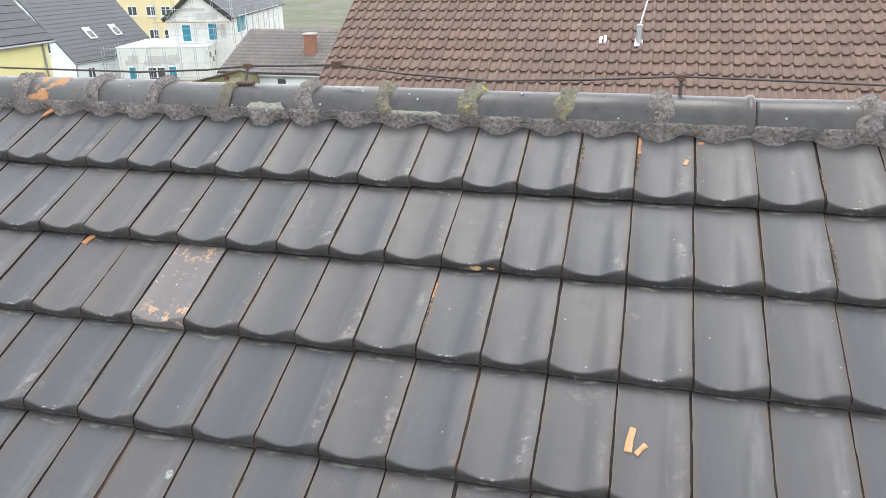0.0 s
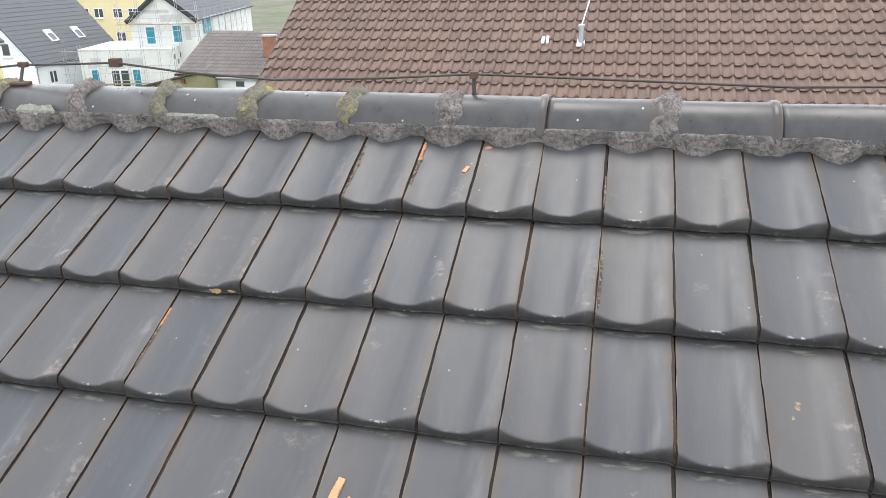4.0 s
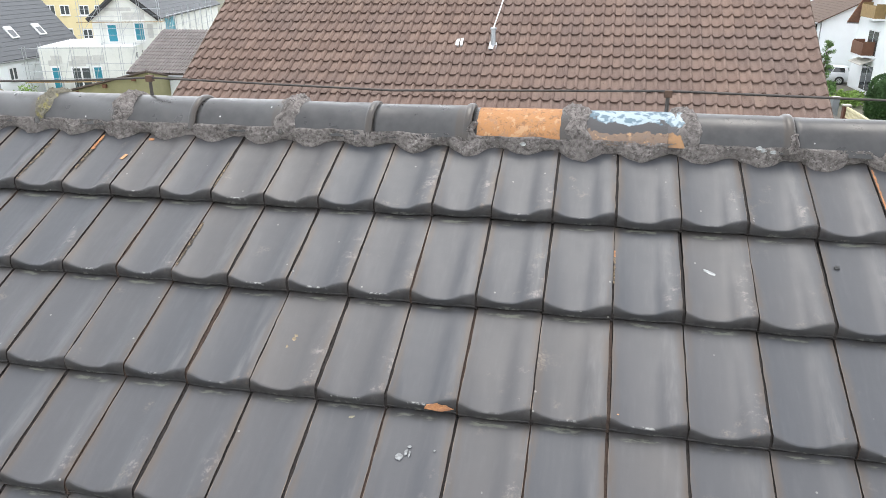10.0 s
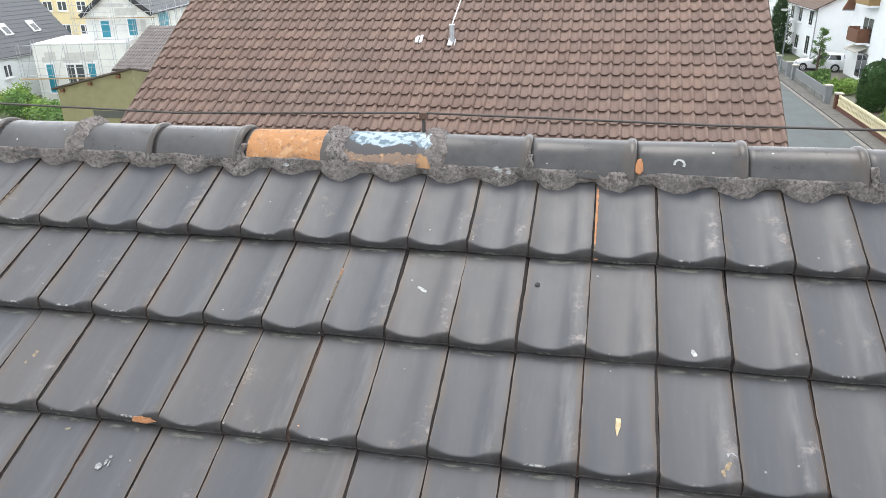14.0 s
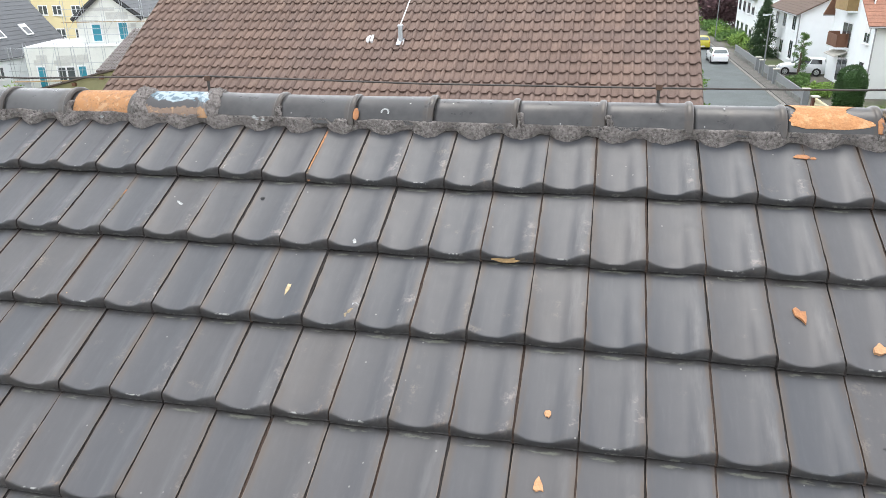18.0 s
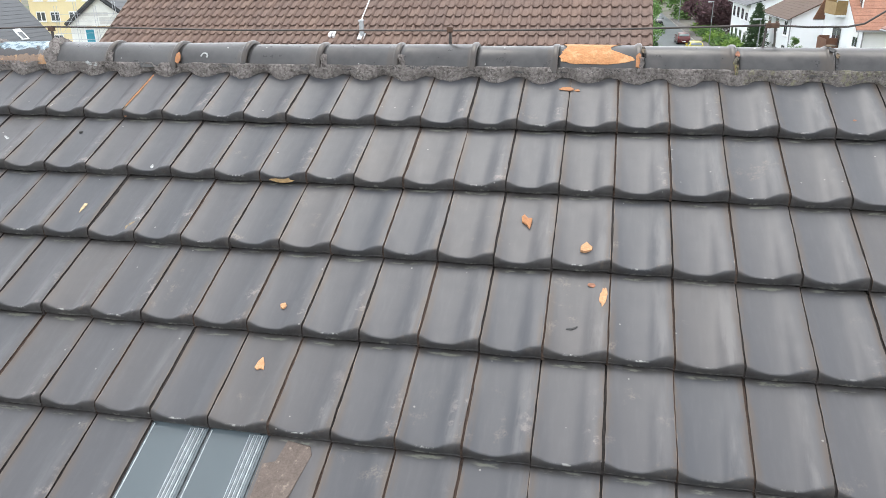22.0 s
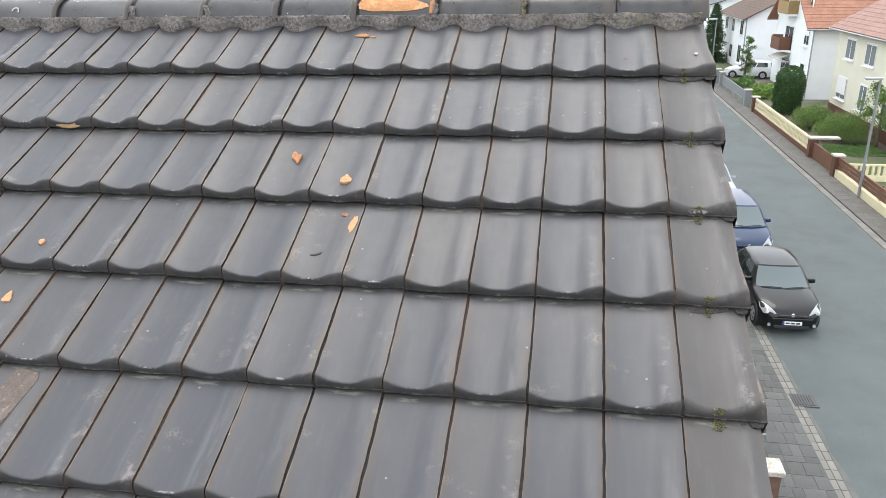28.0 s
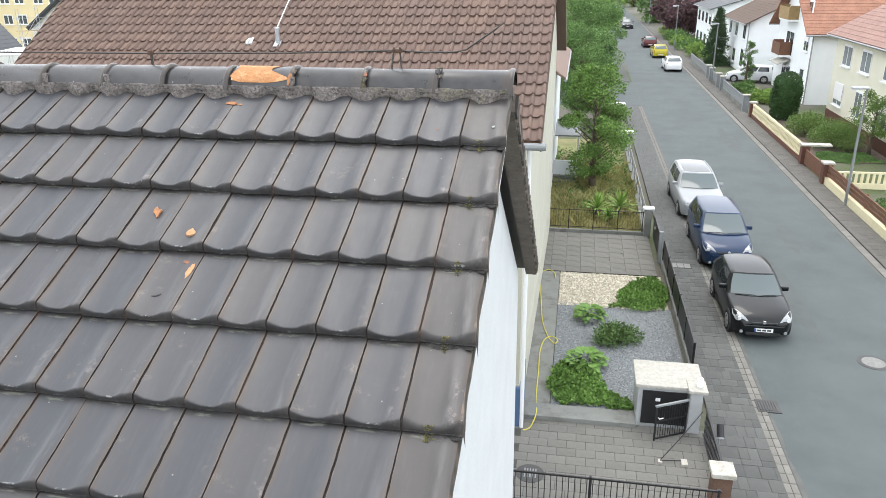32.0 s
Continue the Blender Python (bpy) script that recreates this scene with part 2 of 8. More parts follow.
def engobe(name, worn=0.0, cool=(0.0392, 0.0417, 0.0485), warm=(0.0508, 0.0506, 0.0552), deep=1.0):
    """Slate-grey engobe on red clay: ribs with wear and a painted highlight, rusty dust at the joints, specks of
    lichen. worn: how much has flaked off.
    """
    m, nt, b = nodes_of(name)
    own, vec, rnd = spread(nt)
    sep = nt.nodes.new("ShaderNodeSeparateXYZ")
    link(nt, own, sep.inputs[0])
    x, y = sep.outputs[0], sep.outputs[1]
    big, mid, fine = noise_of(nt, vec, 4.0), noise_of(nt, vec, 22.0, 5), noise_of(nt, vec, 260.0, 3)
    tone = ramp(nt, rnd, 0.0, 1.0)
    col = blend(nt, tone, cool, warm)
    brown = ramp(nt, maths(nt, "FRACT", maths(nt, "MULTIPLY", rnd, 7.31), 0.0), 0.55, 1.0)
    col = blend(nt, maths(nt, "MULTIPLY", brown, ramp(nt, big, 0.3, 0.7, 0.3, 0.6)), col, (0.070, 0.063, 0.060))
    stretch = nt.nodes.new("ShaderNodeMapping")
    stretch.inputs["Scale"].default_value = (1.0, 0.12, 1.0)
    link(nt, vec, stretch.inputs["Vector"])
    streak = noise_of(nt, stretch.outputs[0], 60.0, 4)
    stretch_x = nt.nodes.new("ShaderNodeMapping")
    stretch_x.inputs["Scale"].default_value = (0.35, 1.6, 1.0)
    link(nt, vec, stretch_x.inputs["Vector"])
    col = blend(nt, ramp(nt, streak, 0.45, 0.8, 0.0, 0.12), col, (0.108, 0.108, 0.111))
    col = blend(nt, ramp(nt, mid, 0.5, 0.75, 0.0, 0.08), col, (0.045, 0.045, 0.047))
    # the roll's highlight painted as a pale band, broken up by rubbed wear
    band = maths(nt, "MULTIPLY", ramp(nt, x, 0.125, 0.15), ramp(nt, x, 0.19, 0.172))
    fade = ramp(nt, y, 0.34, 0.05, 0.5, 1.0)
    pale = maths(nt, "MULTIPLY", maths(nt, "MULTIPLY", band, fade), ramp(nt, noise_of(nt, stretch.outputs[0], 26.0, 5, 0.6), 0.42, 0.64))
    pale = maths(nt, "MULTIPLY", pale, ramp(nt, maths(nt, "FRACT", maths(nt, "MULTIPLY", rnd, 13.7), 0.0), 0.1, 1.0, 0.05, 0.38))
    col = blend(nt, pale, col, (0.14, 0.136, 0.136))
    # clay showing at the corner of the roll and along the joints
    low = maths(nt, "MULTIPLY", ramp(nt, y, 0.07, 0.005), ramp(nt, x, 0.12, 0.19))
    clay = maths(nt, "MULTIPLY", low, ramp(nt, noise_of(nt, vec, 45.0, 6, 0.7), 0.52, 0.68))
    clay = maths(nt, "MULTIPLY", clay, ramp(nt, maths(nt, "FRACT", maths(nt, "MULTIPLY", rnd, 29.3), 0.0), 0.15, 0.8, 0.05, 0.9))
    edge = maths(nt, "MAXIMUM", ramp(nt, x, 0.0065, 0.003), ramp(nt, x, 0.1945, 0.197))
    dust = maths(nt, "MULTIPLY", edge, ramp(nt, noise_of(nt, vec, 26.0, 5), 0.42, 0.6, 0.1, 0.85))
    clay = maths(nt, "MAXIMUM", clay, dust)
    col = blend(nt, clay, col, (0.18, 0.128, 0.092))
    # pinkish-white bloom low on the roll of some tiles
    bloom = maths(nt, "MULTIPLY", ramp(nt, x, 0.135, 0.175), ramp(nt, y, 0.3, 0.08))
    bloom = maths(nt, "MULTIPLY", bloom, ramp(nt, noise_of(nt, vec, 17.0, 7, 0.72), 0.52, 0.66, 0.0, 0.75))
    bloom = maths(nt, "MULTIPLY", bloom, ramp(nt, maths(nt, "FRACT", maths(nt, "MULTIPLY", rnd, 41.7), 0.0), 0.45, 0.75))
    col = blend(nt, bloom, col, (0.21, 0.182, 0.172))
    # washed-down dirt beside the joints
    side = maths(nt, "MAXIMUM", ramp(nt, x, 0.034, 0.004), ramp(nt, x, 0.168, 0.196))
    side = maths(nt, "MULTIPLY", side, ramp(nt, noise_of(nt, stretch.outputs[0], 34.0, 5, 0.65), 0.4, 0.6, 0.1, 0.95))
    col = blend(nt, side, col, (0.062, 0.0475, 0.038))
    # here and there a film of ochre algae
    film = maths(nt, "MULTIPLY", ramp(nt, noise_of(nt, vec, 9.0, 6, 0.65), 0.58, 0.72, 0.0, 0.42), ramp(nt, maths(nt, "FRACT", maths(nt, "MULTIPLY", rnd, 53.1), 0.0), 0.45, 0.7))
    film = maths(nt, "MULTIPLY", film, ramp(nt, noise_of(nt, vec, 150.0, 3), 0.35, 0.6))
    col = blend(nt, film, col, (0.19, 0.16, 0.128))
    # grime and painted shade on the rounded front, ragged upper edge following the hollow
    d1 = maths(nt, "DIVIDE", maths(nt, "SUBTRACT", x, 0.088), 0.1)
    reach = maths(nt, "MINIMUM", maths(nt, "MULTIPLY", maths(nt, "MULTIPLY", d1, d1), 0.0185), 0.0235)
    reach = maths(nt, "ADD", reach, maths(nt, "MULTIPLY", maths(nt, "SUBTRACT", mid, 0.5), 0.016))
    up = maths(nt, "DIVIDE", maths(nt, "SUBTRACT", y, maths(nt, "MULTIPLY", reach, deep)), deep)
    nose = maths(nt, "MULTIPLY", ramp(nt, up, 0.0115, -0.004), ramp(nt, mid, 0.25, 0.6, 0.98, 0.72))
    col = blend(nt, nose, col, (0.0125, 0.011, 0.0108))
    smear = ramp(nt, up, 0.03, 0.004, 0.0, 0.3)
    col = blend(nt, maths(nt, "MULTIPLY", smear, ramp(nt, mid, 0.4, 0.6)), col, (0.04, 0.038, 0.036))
    # small pale dab at mid-front of some tiles
    pale_dab = maths(nt, "MULTIPLY", maths(nt, "MULTIPLY", ramp(nt, x, 0.05, 0.08), ramp(nt, x, 0.14, 0.1)), maths(nt, "MULTIPLY", ramp(nt, y, 0.002, 0.005), ramp(nt, y, 0.012, 0.007)))
    pale_dab = maths(nt, "MULTIPLY", pale_dab, maths(nt, "MULTIPLY", ramp(nt, noise_of(nt, vec, 70.0, 4), 0.5, 0.6, 0.0, 0.8), ramp(nt, maths(nt, "FRACT", maths(nt, "MULTIPLY", rnd, 67.9), 0.0), 0.4, 0.9)))
    col = blend(nt, pale_dab, col, (0.3, 0.3, 0.285))
    # broken pale line along the front's bottom arris, across the hollow
    arris_line = maths(nt, "MULTIPLY", maths(nt, "MULTIPLY", ramp(nt, x, 0.04, 0.07), ramp(nt, x, 0.15, 0.11)), ramp(nt, y, 0.0012, -0.0005))
    arris_line = maths(nt, "MULTIPLY", arris_line, ramp(nt, noise_of(nt, vec, 60.0, 4), 0.46, 0.6, 0.0, 0.55))
    col = blend(nt, arris_line, col, (0.19, 0.19, 0.165))
    # shadow and dirt painted dark under the course above, with grey-green crust
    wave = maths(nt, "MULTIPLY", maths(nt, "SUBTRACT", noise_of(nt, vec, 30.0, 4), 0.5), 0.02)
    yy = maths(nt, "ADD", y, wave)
    under_shade = maths(nt, "MULTIPLY", ramp(nt, yy, 0.322, 0.344), ramp(nt, mid, 0.3, 0.6, 0.35, 0.85))
    col = blend(nt, under_shade, col, (0.022, 0.0195, 0.0175))
    crust = maths(nt, "MULTIPLY", maths(nt, "MULTIPLY", ramp(nt, yy, 0.331, 0.339), ramp(nt, yy, 0.349, 0.343)), maths(nt, "MULTIPLY", ramp(nt, x, 0.02, 0.06), ramp(nt, x, 0.16, 0.12)))
    crust = maths(nt, "MULTIPLY", crust, ramp(nt, noise_of(nt, stretch_x.outputs[0], 40.0, 5, 0.65), 0.44, 0.58, 0.0, 0.6))
    col = blend(nt, crust, col, (0.165, 0.172, 0.135))
    if worn:
        col = blend(nt, ramp(nt, big, 0.3, 0.6, 0.5, 0.85), col, (0.112, 0.1, 0.098))
        fleck = ramp(nt, noise_of(nt, vec, 75.0, 4, 0.6), 0.62, 0.68, 0.0, 0.8)
        col = blend(nt, maths(nt, "MULTIPLY", fleck, ramp(nt, big, 0.4, 0.55)), col, (0.3, 0.29, 0.27))
        ends = maths(nt, "MAXIMUM", ramp(nt, y, 0.1, 0.04), ramp(nt, y, 0.26, 0.31))
        gone = maths(nt, "MULTIPLY", ends, ramp(nt, noise_of(nt, vec, 28.0, 6, 0.7), 0.54, 0.6))
        col = blend(nt, gone, col, (0.36, 0.22, 0.13))
    vor = node(nt, "ShaderNodeTexVoronoi", Scale=38.0)
    link(nt, vec, vor.inputs["Vector"])
    keep = nt.nodes.new("ShaderNodeSeparateColor")
    link(nt, vor.outputs["Color"], keep.inputs[0])
    spot = maths(nt, "MULTIPLY", ramp(nt, vor.outputs["Distance"], 0.16, 0.09), ramp(nt, keep.outputs[0], 0.965, 0.97))
    col = blend(nt, maths(nt, "MULTIPLY", spot, 0.6), col, (0.252, 0.246, 0.228))
    link(nt, col, b.inputs["Base Color"])
    link(nt, maths(nt, "ADD", ramp(nt, maths(nt, "ADD", mid, maths(nt, "MULTIPLY", pale, 0.3)), 0.3, 0.8, 0.42, 0.49), maths(nt, "MULTIPLY", nose, 0.4)), b.inputs["Roughness"])
    b.inputs["Specular IOR Level"].default_value = 0.5
    bump_of(nt, b, maths(nt, "ADD", maths(nt, "MULTIPLY", fine, 0.25), mid), 0.12, 0.004)
    return m


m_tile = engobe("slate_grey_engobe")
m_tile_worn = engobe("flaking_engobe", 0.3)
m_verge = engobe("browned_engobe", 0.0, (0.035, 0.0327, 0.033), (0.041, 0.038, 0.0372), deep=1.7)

PROFILE = [(0.0, 0.0135), (0.05, 0.011), (0.12, 0.0065), (0.2, 0.003), (0.3, 0.0008), (0.42, 0.0), (0.54, 0.0002), (0.62, 0.0025),
           (0.69, 0.009), (0.755, 0.015), (0.83, 0.0185), (0.91, 0.0195), (0.97, 0.019), (1.0, 0.0175)]
# how far the rounded front reaches up the slope
FRONT = [(0.0, 0.0185), (0.08, 0.0155), (0.18, 0.009), (0.28, 0.0048), (0.38, 0.0034), (0.48, 0.0034), (0.57, 0.0052), (0.66, 0.0092), (0.75, 0.0143), (0.85, 0.0192), (1.0, 0.0245)]
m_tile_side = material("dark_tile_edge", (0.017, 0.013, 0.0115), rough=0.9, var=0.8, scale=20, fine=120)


def roll(u, table=PROFILE):
    for (a, ha), (b, hb) in zip(table, table[1:]):
        if u <= b:
            return ha + (hb - ha) * (u - a) / (b - a)
    return table[-1][1]


def tile_mesh(name, seed, verge=False):
    """One tile, its front lower left corner at the origin, x across, y up the slope, z off the roof."""
    rng = random.Random(seed)
    gap = 0.0034
    us = [p[0] for p in PROFILE]
    # each row: share of the front's reach, extra length up the slope, share of the height
    ys = [(1.0, 0.03, -1.0), (0.0, 0, 0.0), (0.0, 0, 0.16), (0.12, 0, 0.17), (0.22, 0, 0.42), (0.55, 0, 0.78), (0.88, 0, 0.965), (1.0, 0, 1.0), (1.0, 0.006, 1.0), (1.0, 0.03, 1.0),
          (1.0, 0.07, 1.0), (1.0, 0.11, 1.0), (1.0, 0.15, 1.0), (1.0, 0.19, 1.0), (1.0, 0.225, 1.0), (1.0, 0.26, 1.0), (1.0, 0.3, 1.0), (1.0, 0.34, 1.0), (1.0, 0.40, 1.0)]
    bm = bmesh.new()
    grid = []
    wob = [rng.uniform(-0.0008, 0.0008) for _ in us]
    wob2 = [rng.uniform(-0.0013, 0.0013) for _ in us]
    for j, (s, add, k) in enumerate(ys):
        row = []
        for i, u in enumerate(us):
            x = gap + u * (TW - 2 * gap)
            if i in (0, len(us) - 1) and k >= 1.0:
                # worn, slightly uneven side edges
                x += rng.uniform(-0.0011, 0.0011)
            y = s * (roll(u, FRONT) * (1.5 if verge else 1.0) + (0.011 if verge else 0.0) + wob2[i]) + add
            flat = 1.0 - 0.68 * min(1.0, max(0.0, (y - 0.06) / 0.27))
            h = roll(u) * flat * (1.0 if not verge else 0.85)
            h += 0.005 * max(0.0, 1 - u / 0.3) * max(0.0, 1 - max(y, 0) / 0.1)
            top = 0.035 - 0.031 * min(y, 0.43) / TL + h
            low = 0.0105 + 0.2 * h + 0.0015 * math.cos(6.283 * u)
            z = low - 0.001 if k < 0 else low + (top - low) * k
            droop = 0.0025 * (h / 0.02) * max(0.0, 1 - add / 0.05)
            if verge and u > 0.6 and k > 0:
                z -= 0.011 * ((u - 0.6) / 0.4) ** 2
            if verge:
                x += 0.016 * u * max(0.0, 1 - max(y, 0.0) / 0.16)
            row.append(bm.verts.new((x, y - droop + (wob[i] if k >= 0 and add == 0 else 0), z)))
        grid.append(row)
    for r0, r1 in zip(grid, grid[1:]):
        for a, b, c, d in zip(r0, r0[1:], r1[1:], r1):
            bm.faces.new((a, b, c, d))
    for side, flip in ((0, False), (-1, True)):
        drop = 0.085 if verge and side == -1 else 0.028
        tops = [r[side] for r in grid[1:]]
        rims = [bm.verts.new(v.co - Vector((0, 0, 0.0065))) for v in tops]
        lows = [bm.verts.new((v.co.x, v.co.y, v.co.z - drop)) for v in tops]
        bands = [(tops, rims), (rims, lows)]
        if flip and not verge:
            # the interlocking lip that closes the joint
            bands.append((rims, [bm.verts.new(v.co + Vector((0.0085, 0, -0.001))) for v in rims]))
        for hi, lo in bands:
            for t0, t1, l1, l0 in zip(hi, hi[1:], lo[1:], lo):
                f = bm.faces.new((t0, t1, l1, l0) if not flip else (l0, l1, t1, t0))
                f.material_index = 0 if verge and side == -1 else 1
                for e in f.edges:
                    e.smooth = False
    for e in bm.edges:
        # crisp arrises along the ledge and where the flat of the tile ends
        rows = [next((j for j, r in enumerate(grid) if v in r), -1) for v in e.verts]
        if rows[0] == rows[1] and rows[0] in (1, 2, 3):
            e.smooth = False
    return mesh_from(name, bm, True)


def on_roof(c, r, lift=0.0, turn=0.0):
    """A pose on the roof, c tiles from the last joint before the verge and r courses down."""
    return ROOF @ pose(-c * TW, -r * TL, lift, 0, 0, turn)


roof = thing("roof_slope", Matrix(), "front roof slope of dark slate-grey interlocking clay tiles", "roof", kind="structure")
m_deck = material("dark_underlay", (0.02, 0.018, 0.016), rough=0.95)
DECK_LOW = 5.2
part("underlay", box(-12.5, -DECK_LOW, -0.06, 0.15, 0.10, -0.034, m=ROOF), m_deck, roof)
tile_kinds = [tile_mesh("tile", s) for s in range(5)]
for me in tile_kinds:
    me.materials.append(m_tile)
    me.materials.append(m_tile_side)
m_tile_rust = material("rusty_tile_edge", (0.04, 0.025, 0.018), rough=0.9, var=0.7, scale=18, fine=120)
rust_kinds = [tile_mesh("tile", s) for s in range(30, 33)]
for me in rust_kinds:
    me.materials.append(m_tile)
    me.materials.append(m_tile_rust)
worn_kind = tile_mesh("tile", 11)
worn_kind.materials.append(m_tile_worn)
worn_kind.materials.append(m_tile_side)
verge_kinds = [tile_mesh("verge_tile", s, True) for s in range(20, 23)]
for me in verge_kinds:
    me.materials.append(m_verge)
    me.materials.append(m_tile_side)
rng = random.Random(5)
GLASS = {(12, 6), (11, 6)}
for r in range(1, COURSES + 1):
    for c in range(0, COLS):
        j = (rng.uniform(-0.0015, 0.0015), rng.uniform(-0.004, 0.004), rng.uniform(-0.001, 0.0015), rng.uniform(-0.35, 0.35), rng.uniform(-0.5, 0.5), rng.uniform(-0.35, 0.35))
        if (c, r) in GLASS:
            continue
        kind = verge_kinds[r % 3] if c == 0 else worn_kind if (c, r) in ((38, 3),) else rust_kinds[rng.randrange(3)] if rng.random() < (0.42 if c < 15 else 0.14) else tile_kinds[rng.randrange(5)]
        m = ROOF @ pose(-c * TW + j[0], -r * TL + j[1], j[2], j[3], j[4], j[5])
        part("verge_tile" if c == 0 else "roof_tile", kind, None, roof, m=m)
# the courses below, joined
low = bmesh.new()
for r in range(COURSES + 1, 15):
    for c in range(0, COLS + 14):
        n0 = len(low.verts)
        low.from_mesh(verge_kinds[0] if c == 0 else tile_kinds[(c * 3 + r) % 5])
        low.verts.ensure_lookup_table()
        bmesh.ops.transform(low, matrix=ROOF @ pose(-c * TW, -r * TL, 0), verts=low.verts[n0:])
    # one course at a time
for r in range(1, COURSES + 1):
    for c in range(COLS, COLS + 14):
        n0 = len(low.verts)
        low.from_mesh(tile_kinds[(c * 3 + r) % 5])
        low.verts.ensure_lookup_table()
        bmesh.ops.transform(low, matrix=ROOF @ pose(-c * TW, -r * TL, 0), verts=low.verts[n0:])
m_tile_low = material("slate_grey_engobe_low", (0.062, 0.062, 0.065), rough=0.5, var=0.15, scale=6, fine=80, bump=0.1)
tagged(part("lower_tiles", low, m_tile_low, roof, "courses of dark grey tiles towards the eaves", smooth=True), kind="stuff")

# ---- the ridge ----
JOINTS = [-8.77, -8.38, -8.06, -7.71, -7.35, -7.01, -6.65, -6.28, -5.93, -5.6, -5.23, -4.89, -4.52, -4.15, -3.78, -3.43, -3.07, -2.71,
          -2.34, -1.97, -1.62, -1.26, -0.91, -0.53, -0.16, 0.21]
RY, RZ, RR = 0.088, 9.008, 0.12


def ridge_material(name, bare=0.0, seed=0.0, clay=(0.35, 0.17, 0.07), blue=False, end=None):
    """Grey engobe; bare: how much orange clay has flaked free."""
    m, nt, b = nodes_of(name)
    own, vec, rnd = spread(nt)
    mid, fine = noise_of(nt, vec, 18.0, 5), noise_of(nt, vec, 200.0, 3)
    col = blend(nt, ramp(nt, mid, 0.3, 0.7), (0.026, 0.0255, 0.0262), (0.044, 0.0428, 0.043))
    col = blend(nt, ramp(nt, noise_of(nt, vec, 7.0, 6), 0.55, 0.75, 0.0, 0.5), col, (0.07, 0.06, 0.055))
    vor = node(nt, "ShaderNodeTexVoronoi", Scale=30.0)
    link(nt, vec, vor.inputs["Vector"])
    keep = nt.nodes.new("ShaderNodeSeparateColor")
    link(nt, vor.outputs["Color"], keep.inputs[0])
    col = blend(nt, maths(nt, "MULTIPLY", ramp(nt, vor.outputs["Distance"], 0.15, 0.08), ramp(nt, keep.outputs[0], 0.955, 0.96)), col, (0.4, 0.4, 0.38))
    rough = ramp(nt, mid, 0.3, 0.8, 0.27, 0.44)
    b.inputs["Specular IOR Level"].default_value = 0.45
    sx = nt.nodes.new("ShaderNodeSeparateXYZ")
    link(nt, own, sx.inputs[0])
    collar = maths(nt, "MULTIPLY", ramp(nt, sx.outputs[0], 0.312, 0.322), ramp(nt, mid, 0.3, 0.6, 0.3, 0.9))
    col = blend(nt, collar, col, end or (0.045, 0.036, 0.029))
    if bare:
        sep = nt.nodes.new("ShaderNodeSeparateXYZ")
        link(nt, own, sep.inputs[0])
        inside = maths(nt, "MULTIPLY", ramp(nt, sep.outputs[0], 0.01, 0.04), ramp(nt, sep.outputs[0], 0.335, 0.30))
        patch = maths(nt, "ADD", maths(nt, "MULTIPLY", noise_of(nt, vec, 11.0, 7, 0.6), 1.0), maths(nt, "MULTIPLY", inside, bare))
        gone = ramp(nt, patch, 0.98, 1.02)
        c1 = blend(nt, ramp(nt, noise_of(nt, vec, 50.0, 6, 0.7), 0.5, 0.72), clay, tuple(0.55 * v + 0.06 for v in clay))
        c1 = blend(nt, ramp(nt, noise_of(nt, vec, 120.0, 3), 0.62, 0.7, 0.0, 0.6), c1, (0.13, 0.1, 0.05))
        mott = ramp(nt, noise_of(nt, vec, 42.0, 6, 0.75), 0.53, 0.6, 0.0, 0.5)
        c1 = blend(nt, mott, c1, (0.1, 0.066, 0.045))
        c1 = blend(nt, ramp(nt, noise_of(nt, vec, 30.0, 5, 0.65), 0.55, 0.62, 0.0, 0.8), c1, (0.42, 0.26, 0.145))
        col = blend(nt, gone, col, c1)
        if blue:
            zz = maths(nt, "ADD", sep.outputs[2], maths(nt, "MULTIPLY", maths(nt, "SUBTRACT", noise_of(nt, vec, 14.0, 7, 0.6), 0.5), 0.075))
            col = blend(nt, ramp(nt, zz, 0.062, 0.066), col, (0.07, 0.068, 0.07))
            skin = ramp(nt, zz, 0.094, 0.098)
            c2 = blend(nt, ramp(nt, noise_of(nt, vec, 34.0, 6), 0.46, 0.56), (0.11, 0.16, 0.195), (0.3, 0.365, 0.4))
            col = blend(nt, skin, col, c2)
        rough = maths(nt, "MAXIMUM", rough, maths(nt, "MULTIPLY", gone, 0.85))
        bump_of(nt, b, maths(nt, "ADD", maths(nt, "MULTIPLY", gone, -1.5), fine), 0.35, 0.006)
    else:
        bump_of(nt, b, maths(nt, "ADD", mid, maths(nt, "MULTIPLY", fine, 0.2)), 0.12, 0.006)
    link(nt, col, b.inputs["Base Color"])
    link(nt, rough, b.inputs["Roughness"])
    return m


m_bare = material("burst_clay", (0.42, 0.2, 0.085), rough=0.9, var=0.25, scale=25, fine=160, bump=0.8, bump_scale=70, second=(0.49, 0.28, 0.14), second_amount=0.4, second_scale=22)
m_ridge = ridge_material("ridge_engobe")
m_ridge_bare = ridge_material("ridge_bare_clay", 1.3)
m_ridge_patch = ridge_material("ridge_burst_skin", 0.0)
m_ridge_spot = ridge_material("ridge_spots", 0.45)
m_ridge_blue = ridge_material("ridge_with_skin", 0.8, end=(0.32, 0.17, 0.07), clay=(0.2, 0.14, 0.105), blue=True)


